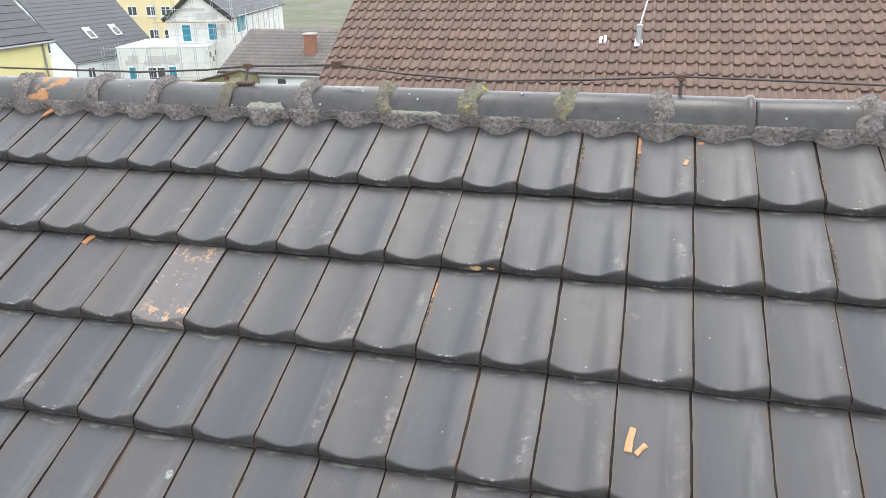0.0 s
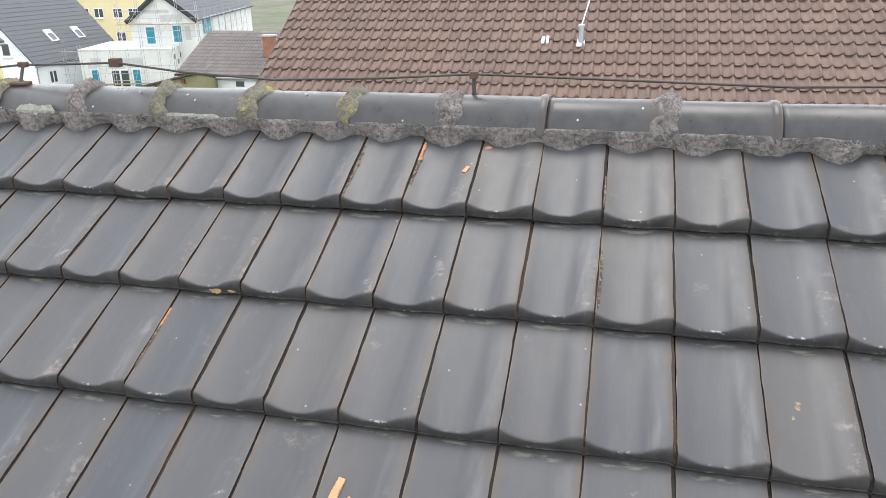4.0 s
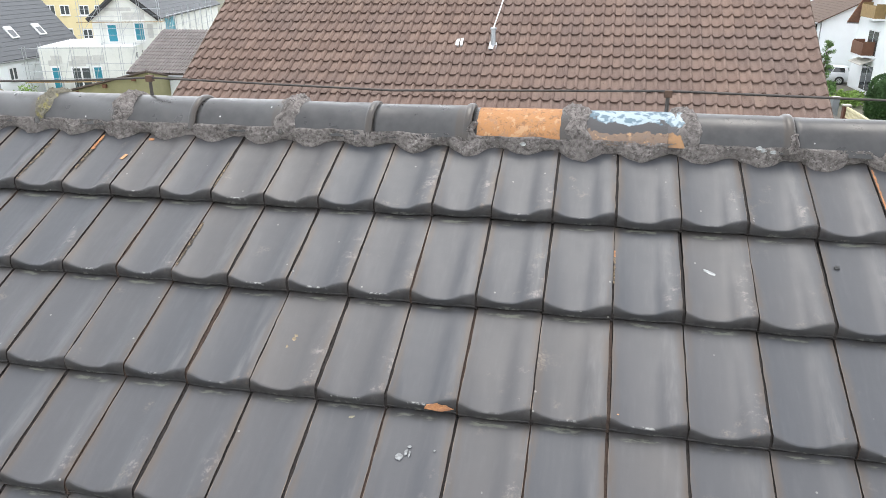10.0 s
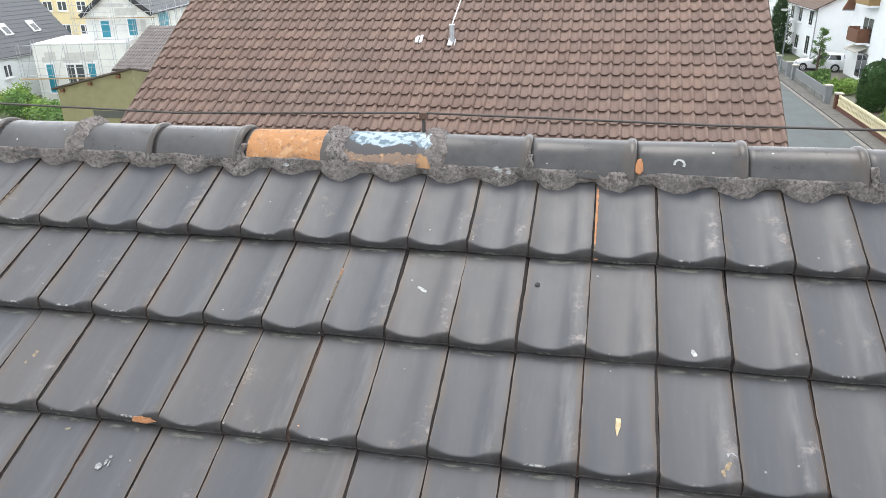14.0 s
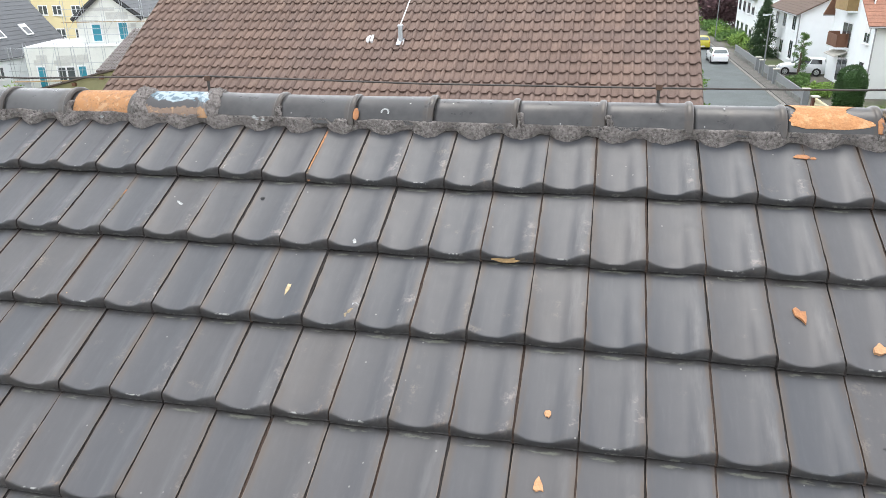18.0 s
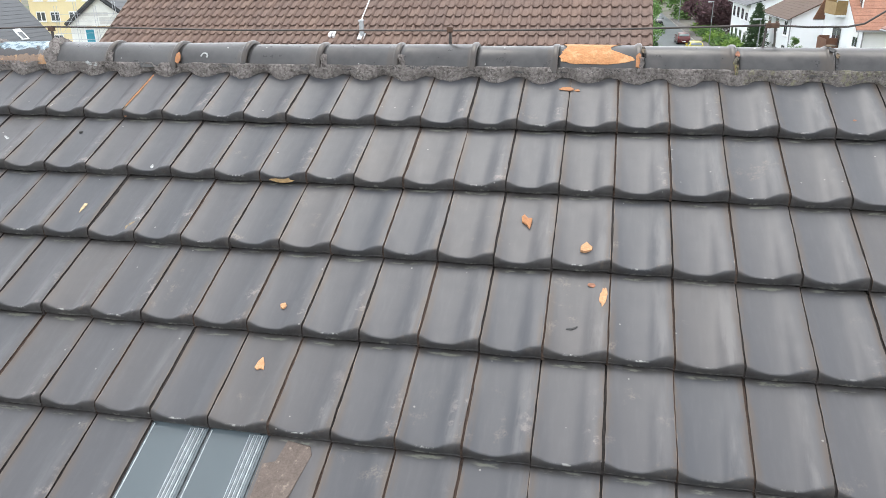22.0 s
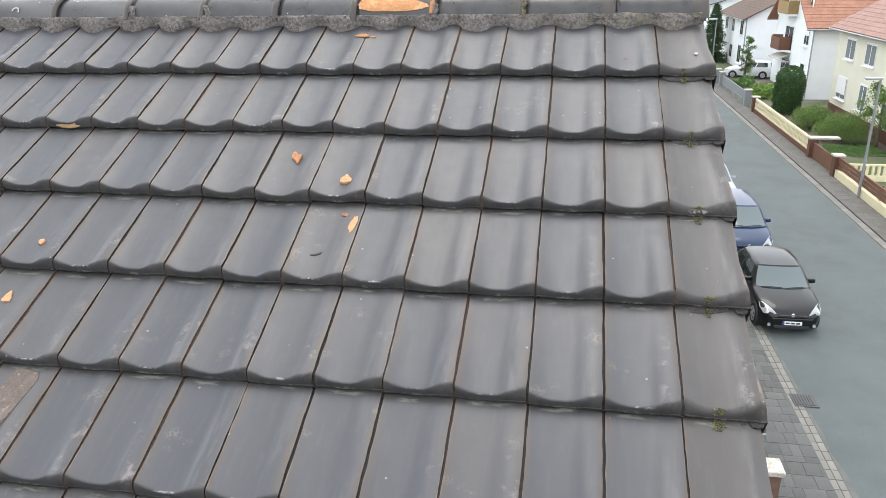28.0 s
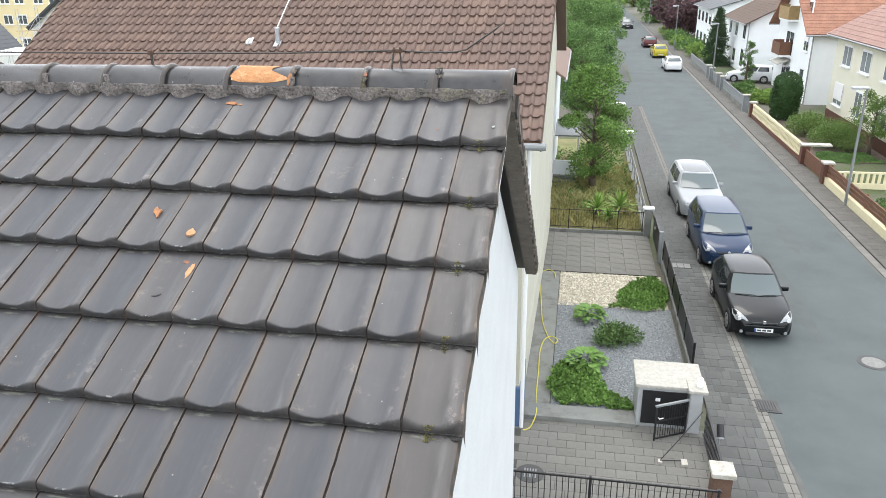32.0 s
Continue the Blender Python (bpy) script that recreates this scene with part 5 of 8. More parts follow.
paving("drive", "weathered grey slab drive between the gardens", -0.55, 19.55, 3.45, 23.45, 8, 8, 0.05, m_slab3, gap=0.005, cat="drive", joint=m_joint_pale)
solid("garden_path", box(-0.47, 11.2, -0.1, 0.28, 19.5, 0.045, 0.01), m_concrete, "smooth concrete path along the house", "path", kind="structure")
solid("bed_edging", box(-0.47, 10.68, -0.1, 2.2, 11.2, 0.16, 0.015), m_concrete, "concrete step edging the gravel bed", "edging", kind="structure")

# gravel: loose stones on a bed
m_gravel = material("grey_gravel", (0.17, 0.182, 0.19), rough=0.9, var=0.45, scale=30, fine=140, bump=1.0, bump_scale=90)
m_gravel2 = material("beige_gravel", (0.34, 0.31, 0.24), rough=0.9, var=0.4, scale=30, fine=140, bump=1.0, bump_scale=90)


def stones(x0, y0, x1, y1, n, size, z):
    pts = []
    faces = []
    shape = [(-1, 0, 0), (1, 0, 0), (0, -0.8, 0), (0, 0.9, 0), (0.1, 0.1, 0.75)]
    tri = [(0, 2, 4), (2, 1, 4), (1, 3, 4), (3, 0, 4)]
    for i in range(n):
        x, y, s, a = rng.uniform(x0, x1), rng.uniform(y0, y1), size * rng.uniform(0.6, 1.5), rng.uniform(0, 6.28)
        k = len(pts)
        for p in shape:
            pts.append((x + s * (p[0] * math.cos(a) - p[1] * math.sin(a)), y + s * (p[0] * math.sin(a) + p[1] * math.cos(a)), z + s * p[2]))
        faces += [(k + t[0], k + t[1], k + t[2]) for t in tri]
    me = bpy.data.meshes.new("gravel")
    me.from_pydata(pts, [], faces)
    return me


def stone_material(name, a, b):
    m, nt, bs = nodes_of(name)
    geo = nt.nodes.new("ShaderNodeNewGeometry")
    link(nt, blend(nt, geo.outputs["Random Per Island"], a, b), bs.inputs["Base Color"])
    bs.inputs["Roughness"].default_value = 0.9
    return m


m_stone = stone_material("grey_stones", (0.12, 0.13, 0.138), (0.37, 0.39, 0.4))
m_stone2 = stone_material("beige_stones", (0.3, 0.27, 0.21), (0.68, 0.64, 0.54))
solid("gravel_bed", box(0.3, 11.25, -0.1, 3.6, 17.0, 0.03), m_gravel, "bed of grey gravel", "gravel bed", kind="structure")
solid("pale_gravel_bed", box(0.3, 17.0, -0.1, 3.55, 19.5, 0.034), m_gravel2, "bed of beige gravel", "gravel bed", kind="structure")
solid("gravel", stones(0.32, 11.3, 3.55, 17.1, 12000, 0.022, 0.028), m_stone, "loose grey gravel stones", "gravel", kind="stuff")
solid("pale_gravel", stones(0.32, 16.9, 3.5, 19.48, 3200, 0.042, 0.03), m_stone2, "loose beige gravel stones", "gravel", kind="stuff")
solid("lawn", box(-0.6, 23.6, -0.1, 3.4, 40, 0.04), m_grass, "rough dry lawn with weeds", "lawn", kind="structure")

# drain and manhole
m_cover = material("pale_cover_concrete", (0.21, 0.21, 0.2), rough=0.9, var=0.3, scale=20, fine=120, bump=0.5, bump_scale=90)
drain = thing("street_drain", at(5.28, 12.1, 0.022), "square cast iron street drain", "drain")
part("frame", box(-0.26, -0.26, -0.05, 0.26, 0.26, 0.02, 0.01), m_iron, drain)
for i in range(7):
    part("bar", box(-0.21 + i * 0.06, -0.21, 0.02, -0.178 + i * 0.06, 0.21, 0.035), m_iron, drain)
man = thing("manhole_cover", at(8.4, 14.65, 0.013), "round pale concrete manhole cover", "manhole cover")
part("rim", tube([(0, 0, -0.02), (0, 0, 0.010)], 0.38, 28), m_iron, man)
part("lid", tube([(0, 0, 0), (0, 0, 0.016)], 0.28, 28), m_cover, man)
man2 = thing("pavement_cover", at(4.0, 20.3, 0.078), "rectangular pale utility cover", "cover")
part("rim", box(-0.05, 0, 0, 0.65, 0.42, 0.006), m_joint, man2)
for i in range(3):
    part("lid", box(-0.03 + i * 0.22, 0.02, 0.006, 0.17 + i * 0.22, 0.4, 0.014), m_cover, man2)
grate = thing("yard_drain", at(0.0, 8.75, 0.052), "round cast iron yard drain in cobbles", "drain")
part("rim", tube([(0, 0, -0.02), (0, 0, 0.008)], 0.29, 20), m_iron, grate)
for i in range(5):
    part("bar", box(-0.12 + i * 0.055, -0.14, 0.008, -0.095 + i * 0.055, 0.14, 0.018), m_greymetal, grate)

# ---- fences, walls and gates of the near garden ----
fence = thing("black_fence", at(3.72, 13.3, 0.0), "low black slatted garden fence on a concrete kerb", "fence")
part("kerb", box(-0.06, 0, 0, 0.06, 7.4, 0.22), m_concrete, fence)
for k in range(6):
    part("post", box(-0.03, k * 1.46, 0.2, 0.03, k * 1.46 + 0.06, 0.92), m_black, fence)
for k in range(7):
    part("slat", box(-0.012, 0.0, 0.24 + k * 0.097, 0.012, 7.36, 0.33 + k * 0.097), m_black, fence)
gatel = thing("black_gate", at(3.62, 20.9, 0), "black garden gate beside the drive", "gate")
part("leaf", box(-0.02, 0.1, 0.1, 0.02, 2.4, 0.95), m_black, gatel)
part("post", box(-0.07, -0.1, 0, 0.07, 0.04, 1.15, 0.01), m_greymetal, gatel)
part("plate", box(-0.03, 1.7, 0.6, -0.022, 1.9, 0.68), m_frame, gatel)
post = thing("gate_post", at(3.4, 23.5, 0), "white capped concrete gate post", "post")
part("shaft", box(-0.12, -0.12, 0, 0.12, 0.12, 1.1), m_concrete, post)
part("cap", box(-0.2, -0.15, 1.1, 0.2, 0.15, 1.18, 0.02), m_frame, post)
rail = thing("garden_railing", at(3.35, 23.7, 0), "grey metal railing along the lawn", "railing")
part("wall", box(-0.1, 0, 0, 0.1, 13.6, 0.25), m_concrete, rail)
for k in range(9):
    part("post", tube([(0, 0.1 + k * 1.65, 0.25), (0, 0.1 + k * 1.65, 0.95)], 0.025, 8), m_greymetal, rail)
for z in (0.55, 0.95):
    part("bar", tube([(0, 0, z), (0, 13.6, z)], 0.02, 8), m_greymetal, rail)
wire_fence = thing("wire_fence", at(-0.5, 23.62, 0.04), "thin dark wire fence along the rough lawn", "fence")
part("kerb", box(0, -0.06, -0.1, 3.8, 0.06, 0.1), m_concrete, wire_fence)
for z in (0.2, 0.88):
    part("rail", tube([(0, 0, z), (3.8, 0, z)], 0.012, 6), m_black, wire_fence)
for k in range(5):
    part("post", tube([(0.05 + k * 0.92, 0, 0.05), (0.05 + k * 0.92, 0, 0.92)], 0.018, 6), m_black, wire_fence)
for k in range(38):
    part("wire", tube([(0.08 + k * 0.097, 0, 0.2), (0.08 + k * 0.097, 0, 0.88)], 0.0035, 4), m_black, wire_fence)
for i in range(2):
    wp = thing("gate_post", at(3.25, 37.6 + i * 9.0, 0), "white capped gate pier by the pavement", "post")
    part("shaft", box(-0.2, -0.2, 0, 0.2, 0.2, 1.0), m_concrete, wp)
    part("cap", box(-0.45, -0.28, 1.0, 0.45, 0.28, 1.1, 0.02), m_frame, wp)

m_cabgrey = material("pale_grey_render", (0.36, 0.375, 0.38), rough=0.9, var=0.1, scale=4, fine=50)
m_captop = material("speckled_stone_top", (0.40, 0.385, 0.345), rough=0.85, var=0.3, scale=12, fine=120)
cab = thing("meter_cabinet", at(2.2, 10.85, 0.0), "white masonry cabinet with a black door and stone top", "cabinet")
part("body", box(0, 0, 0, 1.06, 0.95, 1.05, 0.015), m_cabgrey, cab)
part("top", box(-0.07, -0.09, 1.05, 1.38, 1.02, 1.13, 0.02), m_captop, cab)
part("pillar", box(1.08, -0.16, 0, 1.34, 0.9, 1.05, 0.01), m_cabgrey, cab, "pale rendered gate pillar")
part("pillar_cap", box(1.02, -0.24, 1.075, 1.42, 0.26, 1.15, 0.015), m_captop, cab, "stone cap of the gate pillar")
part("vent", box(1.2, -0.06, 1.15, 1.33, 0.06, 1.34, 0.01), m_white, cab, "small white vent box")
cd = part("door", box(0.1, -0.02, 0.12, 1.04, 0.0, 0.95), m_black, cab, "black metal door")
part("sign", box(0.38, -0.026, 0.7, 0.48, -0.021, 0.78), m_frame, cd)
gleaf = thing("small_iron_gate", at(3.24, 10.64, 0.05, 207), "small open black iron gate leaf", "gate")
for z in (0.03, 0.45):
    part("rail", box(0, -0.012, z, 0.78, 0.012, z + 0.03), m_black, gleaf)
part("top_rail", box(-0.02, -0.025, 0.84, 0.8, 0.025, 0.88), m_greymetal, gleaf, "grey metal top rail")
for x in (0.0, 0.75):
    part("stile", box(x, -0.016, 0.0, x + 0.03, 0.016, 0.85), m_black, gleaf)
for k in range(11):
    part("bar", tube([(0.08 + k * 0.061, 0, 0.05), (0.08 + k * 0.061, 0, 0.84)], 0.006, 6), m_black, gleaf)
part("handle", tube([(0.73, 0.02, 0.58), (0.73, 0.07, 0.58), (0.64, 0.07, 0.58)], 0.012, 6), m_frame, gleaf, "white lever handle")
yr = thing("yard_railing", at(-0.5, 7.75, 0.0), "black iron railing across the forecourt", "railing")
for z in (0.2, 0.84):
    part("rail", box(0, -0.015, z, 3.95, 0.015, z + 0.035), m_black, yr)
for k in range(36):
    part("bar", tube([(0.05 + k * 0.11, 0, 0.2), (0.05 + k * 0.11, 0, 0.86)], 0.009, 6), m_black, yr)
for x in (0.02, 1.65, 3.9):
    part("post", box(x - 0.025, -0.025, 0.03, x + 0.025, 0.025, 0.9), m_black, yr)
br = thing("brick_pier", at(3.58, 8.45, 0), "brown brick pier with a pale stone cap", "pier")
part("shaft", box(-0.17, -0.17, 0, 0.17, 0.17, 0.76), m_brick, br)
part("cap", box(-0.22, -0.22, 0.76, 0.22, 0.22, 0.86, 0.02), m_cap, br)
ig = thing("iron_gate", at(3.62, 8.7, 0), "black iron gate to the pavement", "gate")
for z in (0.1, 0.42, 0.75):
    part("rail", box(-0.02, 0, z, 0.02, 1.9, z + 0.04), m_black, ig)
for k in range(17):
    part("bar", tube([(0, 0.06 + k * 0.11, 0.1), (0, 0.06 + k * 0.11, 0.78)], 0.01, 6), m_black, ig)
bo = thing("bollard_light", at(3.8, 9.95, 0.07), "dark glossy tube lamp on a short stem by the gate", "light")
part("stem", tube([(0, 0, 0), (0, 0, 0.5)], 0.02, 8), m_greymetal, bo)
tb = part("tube", tube([(0, 0.06, 0.72), (0, -0.1, 0.5)], 0.075, 14), m_black, bo)
part("rim", tube([(0, -0.096, 0.506), (0, -0.112, 0.484)], 0.08, 14), m_zinc, tb)
mt = thing("gate_stop", at(3.1, 9.55, 0.05), "pale concrete gate stops with a black stay", "gate stop")
part("block", box(-0.06, -0.1, 0, 0.06, 0.1, 0.06), m_cap, mt)
part("block", box(-0.52, -0.06, 0, -0.44, 0.06, 0.04), m_cap, mt)
part("stay", tube([(-0.48, 0, 0.05), (-0.1, 0.35, 0.34), (0.42, 0.9, 0.72)], 0.011, 6), m_black, mt)
part("stay", tube([(-0.48, 0, 0.05), (0.0, 0.05, 0.05)], 0.011, 6), m_black, mt)
m_hose = material("yellow_hose", (0.55, 0.5, 0.06), rough=0.45, var=0.1)
hp = [(-0.25, 10.2), (-0.1, 10.35), (0.0, 10.75), (-0.05, 11.6), (-0.06, 12.7), (-0.08, 13.8), (0.0, 14.5), (0.2, 14.75), (0.36, 14.55), (0.28, 14.35), (0.1, 14.7), (-0.1, 15.6), (-0.22, 17.0), (-0.3, 18.2), (-0.35, 19.2), (-0.1, 19.55), (0.1, 19.3), (0.15, 18.8)]
hz = [0.065 if y < 10.66 else 0.175 if y < 11.22 else 0.06 for x, y in hp]
hose = []
for i in range(len(hp) - 1):
    p0, p1, p2, p3 = (Vector((*hp[max(0, min(len(hp) - 1, j))], hz[max(0, min(len(hp) - 1, j))])) for j in (i - 1, i, i + 1, i + 2))
    for k in range(6):
        t = k / 6
        hose.append(0.5 * (2 * p1 + (p2 - p0) * t + (2 * p0 - 5 * p1 + 4 * p2 - p3) * t * t + (3 * p1 - p0 - 3 * p2 + p3) * t ** 3))
solid("garden_hose", tube(hose, 0.014, 8), m_hose, "yellow garden hose lying along the concrete path", "hose", smooth=True)

# ---- right side fences ----
m_creamfence = material("cream_concrete", (0.66, 0.6, 0.4), rough=0.8, var=0.1)
FX = 12.05
yf = thing("cream_fence", at(FX, 35.9, 0), "cream concrete lattice fence on a brown plinth", "fence")
part("plinth", box(-0.1, 0, 0, 0.1, 12.0, 0.32), m_brownplinth, yf)
part("rail", box(-0.06, 0, 0.84, 0.06, 12.0, 0.93), m_creamfence, yf)
part("rail", box(-0.06, 0, 0.32, 0.06, 12.0, 0.40), m_creamfence, yf)
for k in range(48):
    part("baluster", prism([(0.03 + k * 0.25, 0.4), (0.19 + k * 0.25, 0.4), (0.15 + k * 0.25, 0.52), (0.22 + k * 0.25, 0.64), (0.15 + k * 0.25, 0.76), (0.19 + k * 0.25, 0.86), (0.03 + k * 0.25, 0.86), (0.07 + k * 0.25, 0.76), (0.0 + k * 0.25, 0.64), (0.07 + k * 0.25, 0.52)], 0, -0.05, 0.05), m_creamfence, yf)
    part("scallop", tube([(-0.065, 0.11 + k * 0.25, 0.92), (0.065, 0.11 + k * 0.25, 0.92)], 0.07, 8), m_creamfence, yf)
for y in (48.05, 35.6, 31.9):
    pp = thing("brick_pier", at(FX, y, 0), "brown brick pier with a pale cap", "pier", "piers along the street")
    part("shaft", box(-0.19, -0.19, 0, 0.19, 0.19, 1.0), m_brownplinth, pp)
    part("cap", box(-0.25, -0.25, 1.0, 0.25 if y != 35.6 else 1.2, 0.25, 1.09, 0.02), m_cap, pp)
wf = thing("wooden_fence", at(FX, 20.0, 0), "brown board fence on a cream plinth", "fence")
part("plinth", box(-0.1, 0, 0, 0.1, 11.7, 0.42), m_creamfence, wf)
for z in (0.5, 0.68, 0.86):
    part("board", box(-0.03, 0, z, 0.03, 11.7, z + 0.13), m_wood, wf)
for k in range(6):
    part("post", box(0.03, k * 2.3, 0.0, 0.11, k * 2.3 + 0.08, 1.02), m_wood, wf)
wg = thing("wooden_gate", at(FX, 32.15, 0), "low wooden garden gate", "gate")
part("leaf", box(-0.03, 0, 0.12, 0.03, 3.2, 0.85), m_wood, wg)
gf = thing("grey_fence", at(FX - 0.05, 50.4, 0), "grey metal fence panels on a low wall", "fence")
for a, b in ((0, 8.6), (11.0, 14.0), (16.5, 28.0)):
    part("wall", box(-0.1, a, 0, 0.1, b, 0.4), m_concrete, gf)
    part("panel", box(-0.03, a, 0.4, 0.03, b, 0.98), m_greymetal, gf)
for y in (50.2, 59.4, 61.2, 64.9, 66.6):
    gp = thing("grey_post", at(FX - 0.05, y, 0), "dark grey gate pier with a light cap", "post", "grey gate piers")
    part("shaft", box(-0.2, -0.2, 0, 0.2, 0.2, 1.15), m_greymetal, gp)
    part("cap", box(-0.24, -0.24, 1.15, 0.24, 0.24, 1.22), m_cap, gp)
cf = thing("cream_fence", at(FX + 0.3, 31.4, 0.0, -90), "cream lattice fence between two gardens", "fence")
part("plinth", box(-0.06, 0, 0, 0.06, 4.4, 0.25), m_creamfence, cf)
part("rail", box(-0.05, 0, 0.7, 0.05, 4.4, 0.78), m_creamfence, cf)
for k in range(18):
    part("baluster", box(-0.04, 0.04 + k * 0.245, 0.25, 0.04, 0.15 + k * 0.245, 0.7), m_creamfence, cf)
drv = solid("house_drive", box(12.2, 59.6, -0.1, 15.2, 66.4, 0.06), m_slab2, "paved drive beside the white house", "drive", kind="structure")


def street_lamp(x, y, h, reach=-0.5):
    l = thing("street_lamp", at(x, y, 0.07), "grey steel street lamp with a flat white head", "street lamp", "street lamps")
    part("pole", tube([(0, 0, 0), (0, 0, 1.0), (0, 0, h)], [0.06, 0.055, 0.04], 10), m_greymetal, l)
    hd = part("head", box(reach - 0.1, -0.11, h - 0.02, 0.06, 0.11, h + 0.07, 0.03), m_metal, l)
    part("lens", box(reach - 0.08, -0.09, h - 0.05, reach + 0.3, 0.09, h - 0.021), m_frame, hd)


street_lamp(11.9, 28.5, 4.85)
street_lamp(11.75, 63.0, 4.9)
street_lamp(11.6, 90.0, 5.0)
street_lamp(11.6, 128.0, 5.0)

# repaired strips and worn patches of the road, laid flush
m_patch = material("asphalt_patch", (0.079, 0.089, 0.089), rough=0.85, var=0.2, scale=2, fine=120, bump=0.4, bump_scale=260)
m_kerbdirt = material("kerb_dirt", (0.108, 0.11, 0.103), rough=0.95, var=0.35, scale=3, fine=60, bump=0.4)
for i, (x, y, w, l, seed) in enumerate(((7.3, 19.0, 0.5, 3.6, 3), (8.6, 24.0, 0.35, 2.0, 4), (6.9, 33.0, 0.6, 5.0, 5), (9.4, 41.0, 0.5, 4.0, 6))):
    r = random.Random(seed)
    bm = bmesh.new()
    bm.faces.new([bm.verts.new((x + w * math.cos(a) * r.uniform(0.5, 1.0), y + l * math.sin(a) * r.uniform(0.6, 1.0), 0.0155)) for a in [6.283 * k / 18 for k in range(18)]])
    solid("road_patch", bm, m_patch, "darker worn patch in the asphalt", "road patch", kind="structure")
for x0, x1, sg in ((5.24, 5.36, 1), (10.58, 10.7, -1)):
    bm = bmesh.new()
    r = random.Random(int(x0 * 7))
    a, b = (x0, x1) if sg > 0 else (x1, x0)
    rows = [(bm.verts.new((a, 6 + k * 0.7, 0.016)), bm.verts.new((a + (b - a) * r.uniform(0.25, 1.0), 6 + k * 0.7, 0.016))) for k in range(110)]
    for p0, p1 in zip(rows, rows[1:]):
        f = bm.faces.new((p0[0], p0[1], p1[1], p1[0]))
        f.normal_update()
        if f.normal.z < 0:
            f.normal_flip()
    solid("kerb_dirt", bm, m_kerbdirt, "pale dirt gathered along the kerb", "dirt", kind="structure")

# shelter and steps at the neighbour's garden side
shel = thing("garden_shelter", at(-0.45, 31.0, 0), "small garden shelter with a grey sheet roof and white steps", "shelter")
part("roof", box(0, 0, 2.2, 1.25, 2.6, 2.26, m=pose(0, 0, 0.0, 6)), m_greymetal, shel, "grey corrugated sheet")
for x, y in ((1.15, 0.15), (1.15, 2.4)):
    part("post", box(x - 0.04, y - 0.04, 0, x + 0.04, y + 0.04, 2.25), m_frame, shel)
part("parapet", box(0.0, -0.5, 0.42, 1.1, -0.36, 1.1), m_white, shel, "white rendered parapet")
for k in range(3):
    part("step", box(0.0, -0.5 - 0.3 * (3 - k), 0, 1.1, -0.5 - 0.3 * (2 - k), 0.14 * (k + 1)), m_concrete, shel)

# ---- parked cars ----
m_tyre = material("tyre_rubber", (0.012, 0.012, 0.012), rough=0.8, var=0.1)
m_rim = material("alloy_rim", (0.5, 0.51, 0.52), rough=0.35, metal=0.7, var=0.05)
m_carglass = glass_material("car_glass", (0.1, 0.125, 0.13))
m_carglass.node_tree.nodes["Principled BSDF"].inputs["Specular IOR Level"].default_value = 0.5
m_lamp = glass_material("headlamp_glass", (0.3, 0.32, 0.335))
m_tail = material("tail_lamp", (0.35, 0.01, 0.01), rough=0.2, var=0.05, bump=0)
m_trim = material("black_trim", (0.02, 0.02, 0.022), rough=0.5, var=0.1)
m_sideglass = glass_material("dark_car_glass", (0.02, 0.025, 0.028))
m_platebar = material("blue_band", (0.02, 0.06, 0.25), rough=0.5, var=0.05, bump=0)
m_bar = material("dark_bars", (0.05, 0.05, 0.06), rough=0.6, var=0.05, bump=0)


def paint(name, colour, coat=0.4):
    m, nt, b = nodes_of(name)
    b.inputs["Base Color"].default_value = (*colour, 1)
    b.inputs["Roughness"].default_value = 0.32
    b.inputs["Metallic"].default_value = 0.0
    b.inputs["Specular IOR Level"].default_value = 0.2
    b.inputs["Coat Weight"].default_value = coat
    b.inputs["Coat Roughness"].default_value = 0.05
    return m


# along the car from its nose: share of the half width, height of the hood, belt or tail as a share of the car's height
HATCH = [(0.0, 0.72, 0.40), (0.012, 0.80, 0.445), (0.035, 0.885, 0.487), (0.08, 0.95, 0.535), (0.16, 0.985, 0.585), (0.25, 1.0, 0.625), (0.33, 1.0, 0.645), (0.5, 1.0, 0.655),
         (0.7, 1.0, 0.67), (0.85, 0.985, 0.68), (0.93, 0.955, 0.665), (0.975, 0.90, 0.62), (1.0, 0.82, 0.50)]


